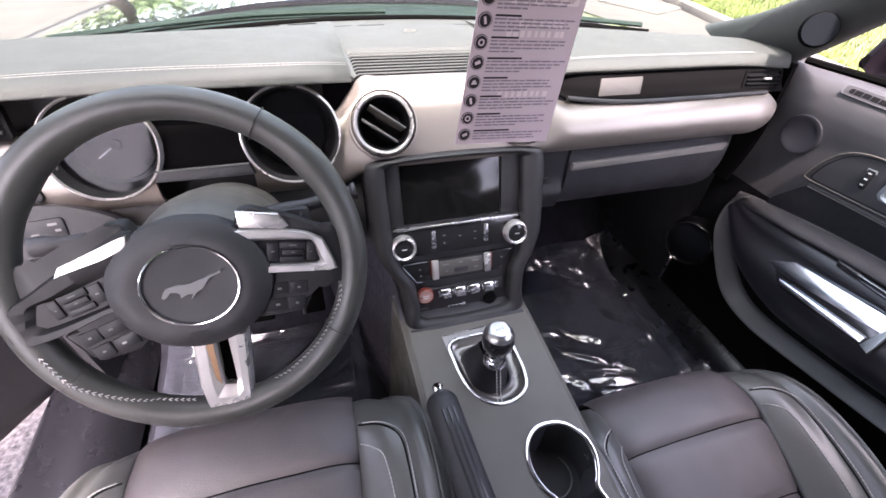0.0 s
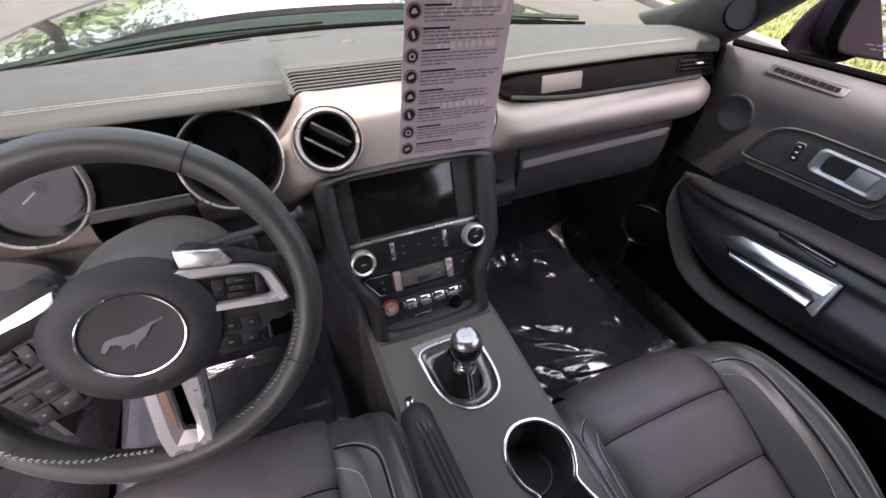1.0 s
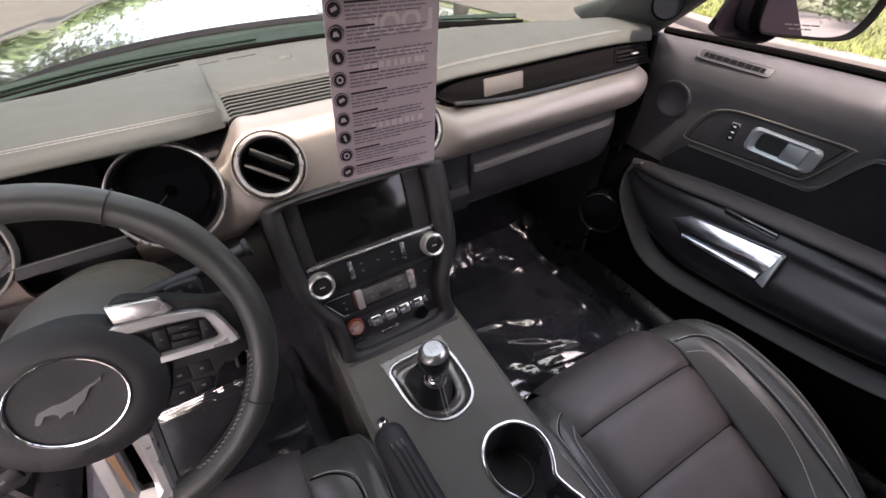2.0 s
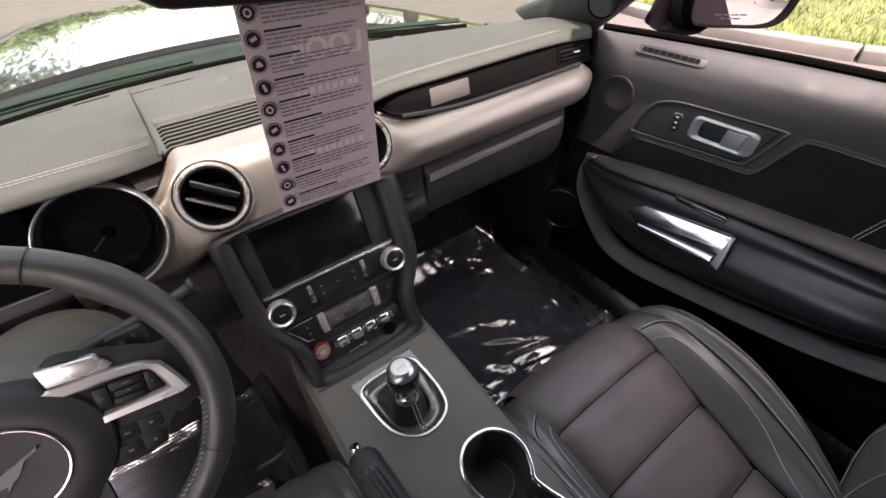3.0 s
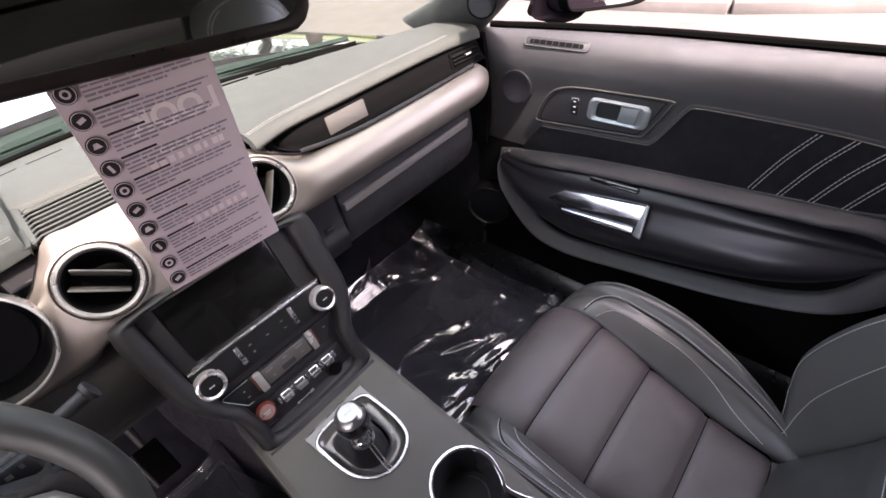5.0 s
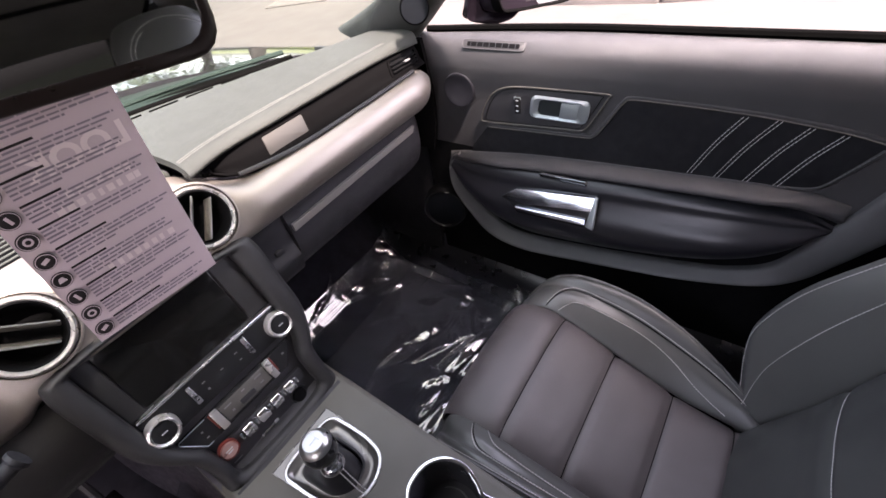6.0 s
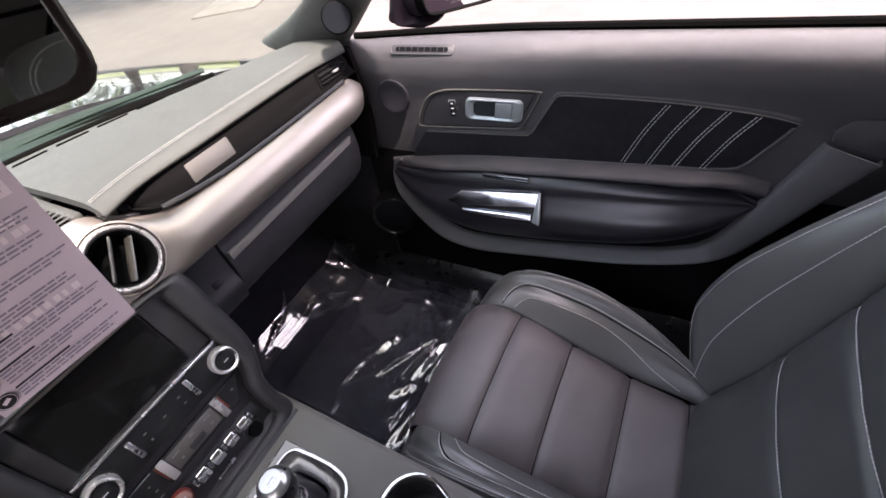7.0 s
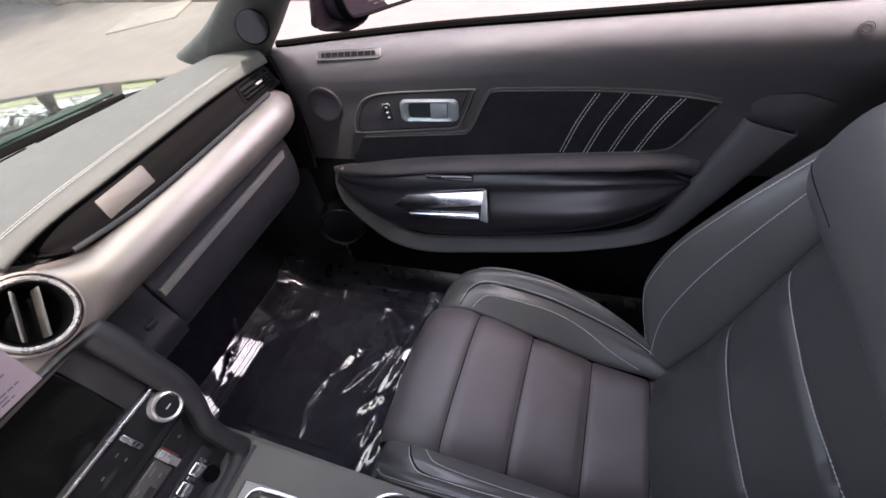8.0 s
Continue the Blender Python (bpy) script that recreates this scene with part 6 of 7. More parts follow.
# ---- passenger door ----
def door():
    root = thing("passenger_door", (0.72, 0.1, 0.22), "closed black passenger door with stitched suede insert", "car door")

    def drop(y):
        return 0.004 + 0.0105 * max(0.0, min(1.2, (y - 0.25) / 0.33)) ** 1.5

    def sec(y):
        g = drop(y)
        return [(0.752, y, 0.860 - g), (0.738, y, 0.860 - g), (0.721, y, 0.849 - g), (0.707, y, 0.829 - g), (0.702, y, 0.802 - g * 0.6), (0.703, y, 0.775 - g * 0.2), (0.707, y, 0.735), (0.708, y, 0.69), (0.708, y, 0.60), (0.712, y, 0.45), (0.714, y, 0.33), (0.714, y, 0.20)]
    ys = (0.69, 0.63, 0.60, 0.55, 0.50, 0.45, 0.40, 0.30, 0.20, 0.10, 0.02, -0.05, -0.10, -0.15, -0.20, -0.30, -0.42, -0.52)
    part("door_upper", loft([sec(y)[:9] for y in ys], 90, 46, thick=0.02), DOOR_PLASTIC, root, "moulded black upper door panel")
    # Pocket coloured near-black, standing for the shade inside it
    part("door_lower", loft([sec(y)[8:] for y in ys], 60, 20, thick=0.012), DARK, root, "recessed door pocket coloured near-black for its shade")

    def plate(pts, x, depth=0.004, r=0.0015):
        # outline in (y, z), facing the cabin
        m = Matrix(((0, 0, -1, x), (-1, 0, 0, 0), (0, 1, 0, 0), (0, 0, 0, 1)))
        return prism([(-y, z) for y, z in pts], depth, m, r)

    def line(pts, n=50, x=0.700):
        return spline([(x, y, z) for y, z in pts], n)

    def curve(pts):
        """z at y, along a smooth line of (y, z) running rearwards."""
        fine = spline([(0, y, z) for y, z in pts], 160)

        def at(y):
            for a, b in zip(fine, fine[1:]):
                if a.y >= y >= b.y:
                    return a.z + (b.z - a.z) * (a.y - y) / max(1e-6, a.y - b.y)
            return fine[0].z if y > fine[0].y else fine[-1].z
        return at

    # suede insert with stitched slashes, inside a rolled edge
    edge_top = [(0.494, 0.6666), (0.40, 0.672), (0.280, 0.6780), (0.257, 0.684), (0.241, 0.7060), (0.2225, 0.738), (0.210, 0.7575), (0.196, 0.7655), (0.1325, 0.766), (0.016, 0.763), (-0.097, 0.7525), (-0.155, 0.741)]
    edge_low = [(-0.150, 0.730), (-0.127, 0.691), (-0.1065, 0.660), (-0.088, 0.6485), (-0.046, 0.643), (0.087, 0.635), (0.368, 0.614), (0.547, 0.588)]
    fine = []
    ins = edge_top + edge_low + [(0.54, 0.61)]
    for a, b in zip(ins, ins[1:] + ins[:1]):
        for i in range(4):
            fine.append((a[0] + (b[0] - a[0]) * i / 4, a[1] + (b[1] - a[1]) * i / 4))
    insert = part("insert", plate(fine, 0.7065, 0.003, 0.0008), SUEDE, root, "dark suede door insert")
    roll = line(edge_top, 80, 0.7055)
    part("insert_roll", tube(roll, 0.0042, 10, flat=0.8, up=(1, 0, 0)), DOOR_PLASTIC, insert, "rolled edge round the suede")
    part("insert_roll", tube(line(edge_low[:5], 40, 0.7055), 0.0042, 10, flat=0.8, up=(1, 0, 0)), DOOR_PLASTIC, insert)
    # Paler tube paints the highlight along the rolled edge
    part("insert_highlight", tube(line([(y, z - 0.0030) for y, z in edge_top], 80, 0.7015), 0.0008, 6), CONSOLE, insert)
    for i in range(4):
        y0, y1 = 0.0842 - 0.0424 * i, 0.0246 - 0.0425 * i
        z0, z1 = 0.6400 + 0.0012 * i, 0.7610 - 0.0034 * i
        for g in (0, 0.0062):
            pts = line([(y0 - g, z0), (0.53 * y0 + 0.47 * y1 - g, z0 * 0.46 + z1 * 0.54), (y1 - g, z1)], 20, 0.7026)
            part("slash_stitching", stitches(pts, 0.0007, 0.0058, 0.0007), STITCH, insert)
    part("slash_stitching", stitches(line([(-0.150, 0.732), (-0.128, 0.697), (-0.108, 0.665)], 16, 0.7010), 0.0005, 0.0055, 0.0010), PIPING, insert)

    # handle bezel
    bz = soft_outline([(0.511, 0.681), (0.502, 0.708), (0.488, 0.731), (0.47, 0.749), (0.441, 0.7605), (0.402, 0.765), (0.315, 0.7675), (0.237, 0.7685), (0.236, 0.760), (0.251, 0.7306), (0.2705, 0.698), (0.283, 0.6895), (0.32, 0.687), (0.395, 0.682), (0.46, 0.678), (0.502, 0.676)], 80)
    bezel = part("handle_bezel", plate(bz, 0.7050, 0.004, 0.002), PLASTIC, root, "black bezel round the door handle")

    def about(k):
        return [((y - 0.375) * k + 0.375, (z - 0.724) * k + 0.724) for y, z in bz]
    # First tube paints the bezel's edge highlight in paler plastic
    part("bezel_edge_line", tube([Vector((0.7008, y, z)) for y, z in about(0.985)], 0.0012, 6, True), CONSOLE, bezel)
    part("bezel_edge_line", tube([Vector((0.7006, y, z)) for y, z in about(0.90)], 0.0008, 6, True), DARK, bezel)
    mm = Matrix(((0, 0, -1, 0.7005), (-1, 0, 0, 0.329), (0, 1, 0, 0.728), (0, 0, 0, 1)))
    ho = rounded(0.120, 0.046, 0.012, 6, 0.12)
    hi = [(x - 0.002, y + 0.001) for x, y in rounded(0.080, 0.032, 0.009, 6, 0.12)]
    hm = [(a[0] * 0.6 + b[0] * 0.4, a[1] * 0.6 + b[1] * 0.4) for a, b in zip(ho, hi)]
    rows = [[mm @ Vector((x, y, z)) for x, y in o] for o, z in ((ho, 0.0), (ho, 0.003), (hm, 0.007), (hi, 0.004), (hi, -0.002))]
    bm = bmesh.new()
    quads(bm, rows, False, True)
    part("handle_frame", bm, HANDLE, root, "satin chrome door handle frame")
    part("handle_cup", plate([(0.370, 0.745), (0.29, 0.746), (0.295, 0.710), (0.374, 0.710)][::-1], 0.7003, 0.0012, 0.0), HCUP, root)
    part("handle_lever", plate([(0.322, 0.744), (0.287, 0.745), (0.292, 0.713), (0.327, 0.7125)][::-1], 0.6985, 0.005, 0.002), HANDLE, root, "satin release lever")
    lock = part("lock_switch", rbox((0.004, 0.013, 0.036), 0.0015, pose(0.6995, 0.418, 0.725)), GLOSS, root)
    for z in (0.714, 0.725, 0.736):
        part("lock_mark", rbox((0.0012, 0.0050, 0.0020), 0.0, pose(0.6972, 0.418, z)), MARK, lock, smooth=False)
    part("lock_rim", tube([Vector((0.698, y, z)) for y, z in ((0.425, 0.738), (0.425, 0.7420), (0.411, 0.7430), (0.410, 0.739))], 0.0011, 6), HANDLE, lock)

    # armrest: a long leaf with a ledge on top, a hollow, and a swelling face
    up = curve([(0.612, 0.560), (0.590, 0.565), (0.547, 0.566), (0.45, 0.582), (0.368, 0.592), (0.2, 0.604), (0.087, 0.610), (-0.02, 0.612), (-0.07, 0.607), (-0.11, 0.598), (-0.146, 0.583)])
    rim = curve([(0.612, 0.574), (0.60, 0.578), (0.547, 0.588), (0.368, 0.614), (0.087, 0.635), (-0.046, 0.643), (-0.10, 0.640), (-0.15, 0.628)])

    def shelf(y):
        z = rim(y)
        k = max(0.0, min(1.0, (0.61 - y) / 0.15)) * max(0.0, min(1.0, (y + 0.15) / 0.12))
        return [(0.7065, y, z + 0.003), (0.7030, y, z), (0.701 - 0.014 * k, y, z - 0.007), (0.699 - 0.022 * k, y, z - 0.015), (0.700 - 0.021 * k, y, z - 0.024), (0.709, y, z - 0.036)]
    down = curve([(0.612, 0.535), (0.590, 0.506), (0.543, 0.4585), (0.50, 0.430), (0.457, 0.412), (0.40, 0.399), (0.3665, 0.396), (0.25, 0.407), (0.119, 0.431), (0.03, 0.455), (-0.044, 0.484), (-0.085, 0.510), (-0.112, 0.536), (-0.146, 0.579)])

    def leaf(y):
        a, b = up(y), down(y)
        f = max(0.0, min(1.0, (0.63 - y) / 0.22))
        r = max(0.0, min(1.0, (y + 0.146) / 0.20))
        k = (1 - (1 - f) ** 2) * (1 - (1 - r) ** 2.2)
        d = 0.058 * k
        h = a - b
        return [(0.7065, y, a + 0.004), (0.7035 - d * 0.10, y, a), (0.7025 - d * 0.38, y, a - 0.05 * h), (0.7015 - d * 0.52, y, a - 0.13 * h), (0.702 - d * 0.58, y, a - 0.22 * h), (0.702 - d * 0.72, y, a - 0.32 * h), (0.702 - d * 0.95, y, a - 0.46 * h), (0.702 - d * 1.0, y, a - 0.60 * h), (0.703 - d * 0.85, y, a - 0.76 * h), (0.704 - d * 0.50, y, a - 0.90 * h), (0.708, y, b)]
    steps = [0.612, 0.60, 0.585, 0.56, 0.53, 0.49, 0.44, 0.38, 0.30, 0.22, 0.14, 0.06, 0.0, -0.05, -0.09, -0.115, -0.135, -0.146]
    part("ledge", loft([shelf(0.61 - 0.04 * i) for i in range(20)], 90, 24, thick=0.003), DOOR_PLASTIC, root, "narrow ledge between the suede and the armrest")
    arm = part("armrest", loft([leaf(y) for y in steps], 110, 56, thick=0.004), DOOR_SOFT, root, "soft black padded armrest")
    part("armrest_seam", tube([Vector((0.7022, y, rim(y) + 0.0015)) for y in [0.55 - 0.0125 * i for i in range(50)]], 0.0011, 6), LIP, arm)

    # bright pull on the armrest face: a slanted upper blade, a slim strip and an end piece
    def chrome_plate(pts, x0, x1, depth, material, name, label="", lean=0.40):
        bm = plate(pts, 0.0, depth, 0.0022)
        for v in bm.verts:
            t = (0.44 - v.co.y) / 0.22
            v.co.x += x0 + (x1 - x0) * t + lean * (v.co.z - 0.535)
        return part(name, bm, material, root, label)
    chrome_plate([(0.4387, 0.5267), (0.404, 0.551), (0.2262, 0.5735), (0.2245, 0.549), (0.382, 0.5255), (0.41, 0.521)], 0.6590, 0.6440, 0.012, PULL, "door_pull", "bright chrome door pull", 0.52)
    chrome_plate([(0.400, 0.5150), (0.237, 0.5300), (0.2362, 0.5205), (0.390, 0.5065)], 0.6590, 0.6440, 0.012, PULL, "pull_strip", "slim chrome strip under the pull", 0.52)
    chrome_plate([(0.2275, 0.5735), (0.2215, 0.5735), (0.2175, 0.5130), (0.2345, 0.5165)], 0.6580, 0.6435, 0.010, HANDLE, "pull_end")
    chrome_plate([(0.428, 0.521), (0.395, 0.498), (0.222, 0.511), (0.224, 0.552), (0.41, 0.528)], 0.6625, 0.6475, 0.008, GLOSS, "pull_recess")
    part("window_key", rbox((0.010, 0.104, 0.014), 0.003, pose(0.6755, 0.305, 0.588, 0, -18, 0)), GLOSS, root, "window switch in the armrest")
    part("key_line", tube([Vector((0.6715, 0.355, 0.5905)), Vector((0.6700, 0.30, 0.5935)), Vector((0.6695, 0.255, 0.596))], 0.0008, 6), HANDLE, root)
    part("screw_cap", lathe([(0, 0.002), (0.004, 0.0018), (0.005, 0)], frame_at((0.6815, 0.472, 0.549), (-1, 0, 0.1)), 12), SATIN, root)

    # pocket lip that sweeps up into the strip along the door's rear edge
    inner = spline([(0, y, z) for y, z in ((0.580, 0.580), (0.594, 0.568), (0.600, 0.548), (0.597, 0.515), (0.583, 0.482), (0.5516, 0.4449), (0.484, 0.3850), (0.4057, 0.3680), (0.26, 0.384), (0.1203, 0.4060), (0.03, 0.424), (-0.0388, 0.4437), (-0.0945, 0.4795), (-0.1346, 0.5556), (-0.168, 0.633), (-0.1981, 0.7088))], 90)
    outer = spline([(0, y, z) for y, z in ((0.586, 0.592), (0.606, 0.584), (0.620, 0.556), (0.622, 0.512), (0.608, 0.464), (0.5773, 0.4180), (0.5077, 0.3560), (0.4104, 0.3400), (0.26, 0.360), (0.1197, 0.3831), (0.02, 0.403), (-0.0826, 0.4337), (-0.1355, 0.4696), (-0.1756, 0.5315), (-0.218, 0.608), (-0.2622, 0.6895))], 90)
    rows = []
    for i, (p, q) in enumerate(zip(inner, outer)):
        k = max(0.0, min(1.0, (i - 55) / 20), min(1.0, (24 - i) / 14))
        k = k * k * (3 - 2 * k)
        d = (q - p) * (1.0 - 0.45 * max(0.0, min(1.0, (42 - i) / 16))) * (0.15 + 0.85 * min(1.0, i / 14))

        def at(t, x):
            return Vector((x, p.y + d.y * t, p.z + d.z * t))
        rows.append([at(-0.10, 0.712), at(0.0, 0.704 - 0.006 * k), at(0.35, 0.694 - 0.001 * k), at(0.75, 0.682 + 0.009 * k), at(0.95, 0.679 + 0.012 * k), at(1.05, 0.683 + 0.011 * k), at(1.10, 0.712)])
    bm = bmesh.new()
    quads(bm, [spline(r, 20) for r in rows])
    back(bm, 0.003)
    part("pocket_lip", bm, LIP, root, "grey plastic lip sweeping up the door's rear edge")
    part("rear_cap", plate([(-0.200, 0.712), (-0.263, 0.694), (-0.300, 0.700), (-0.300, 0.735), (-0.255, 0.752), (-0.212, 0.750), (-0.196, 0.733)][::-1], 0.7085, 0.006, 0.003), DOOR_PLASTIC, root, "black cap above the rear strip")

    # speaker
    m = frame_at((0.676, 0.640, 0.405), (-0.93, -0.36, 0.06))
    sp = part("door_speaker", lathe([(0.0, -0.012), (0.02, -0.010), (0.046, 0.000), (0.052, 0.002), (0.055, 0.006), (0.058, 0.0065), (0.061, 0.0), (0.064, -0.03)], m, 48), DARK, root, "round black door speaker")
    part("speaker_ring", tube([m @ Vector((0.0565 * math.cos(2 * math.pi * i / 48), 0.0565 * math.sin(2 * math.pi * i / 48), 0.0062)) for i in range(48)], 0.0022, 8, True), GLOSS, sp, "glossy black ring")
    part("speaker_mesh", lathe([(0.0, 0.003), (0.047, 0.004), (0.052, 0.001)], m, 40), MESH, sp)
    m = frame_at((0.7010, 0.560, 0.742), (-1, -0.10, 0.05))
    part("round_cap", lathe([(0, 0.004), (0.028, 0.004), (0.032, 0.0055), (0.036, 0.005), (0.039, -0.01)], m, 40), DOOR_SOFT, root, "round black cover on the door front")

    # side defroster slot on the sill
    m = frame_at((0.7155, 0.476, 0.8345), (-0.81, 0, 0.58), (0, 1, 0))
    d = part("defroster", prism(rounded(0.018, 0.142, 0.006), 0.0025, m, 0.0015), DOOR_PLASTIC, root)
    part("defroster_slot", prism(rounded(0.0085, 0.118, 0.003), 0.0008, m @ pose(0, 0, 0.0023)), DARK, d)
    for i in range(8):
        part("defroster_rib", rbox((0.0080, 0.0014, 0.0010), 0.0003, m @ pose(0, -0.050 + 0.0143 * i, 0.0030)), DOOR_SOFT, d)
    part("defroster_rim", tube([m @ Vector((x, y, 0.0026)) for x, y in rounded(0.0165, 0.139, 0.006)], 0.0006, 6, True), LIP, d)
    # window seal
    part("window_seal", tube([Vector((0.753, 0.66 - 0.04 * i, 0.8655 - drop(0.66 - 0.04 * i))) for i in range(31)], 0.0075, 8), RUBBER, root)
    skin = loft([[(0.765, y, 0.820), (0.85, y, 0.76), (0.90, y, 0.66), (0.92, y, 0.40), (0.86, y, 0.05)] for y in (0.78, 0.3, -0.2, -0.55)], 20, 20, thick=0.01)
    part("outer_skin", skin, PAINT, root, "dark glossy outer door skin")
    m = frame_at((0.945, -0.40, 0.62), (1, 0, 0.1))
    part("outer_handle", prism(rounded(0.20, 0.026, 0.012), 0.012, m @ pose(0, 0, -0.03), 0.004), CHROME, root)
    m = frame_at((0.7110, -0.292, 0.834), (-1, 0, 0.55))
    for rr in (0.0085, 0.0045):
        part("round_mark", tube([m @ Vector((rr * math.cos(2 * math.pi * i / 24), rr * math.sin(2 * math.pi * i / 24), 0.001)) for i in range(24)], 0.0008, 5, True), PLASTIC, root)
    return root


door()


# ---- outside mirror ----
def side_mirror():
    root = thing("side_mirror", (0.86, 0.56, 0.86), "dark door mirror with a bright glass", "side mirror")
    O = Vector((0.900, 0.470, 0.922))
    m = frame_at(O, (-0.40, -0.91, 0.10)) @ pose(0, 0, 0, 0, 0, -5) @ Matrix.Scale(1.15, 4)
    face = frame_at(O, (-0.425, -0.90, 0.082)) @ pose(0, 0, 0, 0, 0, -5) @ Matrix.Scale(1.15, 4)
    ol = [(-0.090, -0.050), (-0.098, -0.01), (-0.094, 0.045), (-0.07, 0.066), (0.0, 0.072), (0.085, 0.066), (0.118, 0.045), (0.122, 0.0), (0.105, -0.045), (0.07, -0.060), (0.0, -0.060), (-0.06, -0.058)]
    def ringo(k, z):
        return [m @ Vector((x * k, y * k, z)) for x, y in ol]
    part("housing", loft([ringo(0.96, 0.0), ringo(1.0, -0.012), ringo(0.95, -0.06), ringo(0.62, -0.10), ringo(0.2, -0.115)], 22, 60, True, True), HOUSING, root, "dark satin mirror housing")
    part("mirror_rim", loft([ringo(1.0, -0.012), ringo(1.0, 0.010), ringo(0.94, 0.009), ringo(0.92, -0.014)], 10, 60, True), RUBBER, root)
    bm = bmesh.new()
    bm.faces.new([bm.verts.new(face @ Vector((x * 0.935, y * 0.935, 0.001))) for x, y in soft_outline(ol, 60)])
    g = part("mirror_face", bm, MIRROR, root, "mirror glass")
    bars(g, face @ pose(0, 0, 0.0018), [(-0.030 + 0.017 * i, -0.040, 0.013, 0.0022) for i in range(4)] + [(-0.020 + 0.015 * i, -0.046, 0.011, 0.0022) for i in range(3)], INK)
    arm = loft([[(0.808, 0.588, 0.850), (0.810, 0.592, 0.872), (0.818, 0.605, 0.872), (0.82, 0.605, 0.85), (0.83, 0.535, 0.836), (0.815, 0.560, 0.842)], [(0.812, 0.578, 0.855), (0.815, 0.582, 0.910), (0.838, 0.600, 0.910), (0.85, 0.60, 0.85), (0.845, 0.500, 0.846), (0.82, 0.540, 0.850)], [(0.82, 0.56, 0.868), (0.83, 0.565, 0.955), (0.89, 0.585, 0.95), (0.90, 0.565, 0.865), (0.885, 0.490, 0.862), (0.85, 0.520, 0.864)]], 14, 36, True, True)
    part("mirror_arm", arm, HOUSING, root)


side_mirror()


# ---- rear-view mirror and card ----
def rear_mirror():
    root = thing("rear_view_mirror", (0.0, 0.40, 1.09), "frameless-look black rear-view mirror", "rear-view mirror")
    m = frame_at((0.0101, 0.380, 1.090), (-0.050, -1.0, 0.085)) @ pose(0, 0, 0, 0, 0, -4.5)
    ol = rounded(0.254, 0.088, 0.024, 8)
    ol = resample(ol, 64)
    def ringo(k, z):
        return [m @ Vector((x * (1 - (1 - k) * 0.35), y * k, z)) for x, y in ol]
    part("mirror_case", loft([ringo(0.76, 0.001), ringo(0.78, 0.0035), ringo(0.95, 0.004), ringo(1.0, -0.003), ringo(0.98, -0.014), ringo(0.7, -0.028), ringo(0.3, -0.032)], 30, 64, True, True), MIRROR_RIM, root, "brownish black mirror case")
    bm = bmesh.new()
    bm.faces.new([bm.verts.new(p) for p in ringo(0.785, 0.0026)])
    part("mirror_face", bm, TINTED_MIRROR, root)
    part("stem", tube(spline([m @ Vector((0, 0.01, -0.025)), Vector((0.0, 0.445, 1.135)), Vector((0.0, 0.50, 1.165))], 10), 0.011, 10), PLASTIC, root)
    part("mount", rbox((0.04, 0.05, 0.012), 0.005, pose(0, 0.505, 1.165, -32, 0, 0)), PLASTIC, root)


rear_mirror()


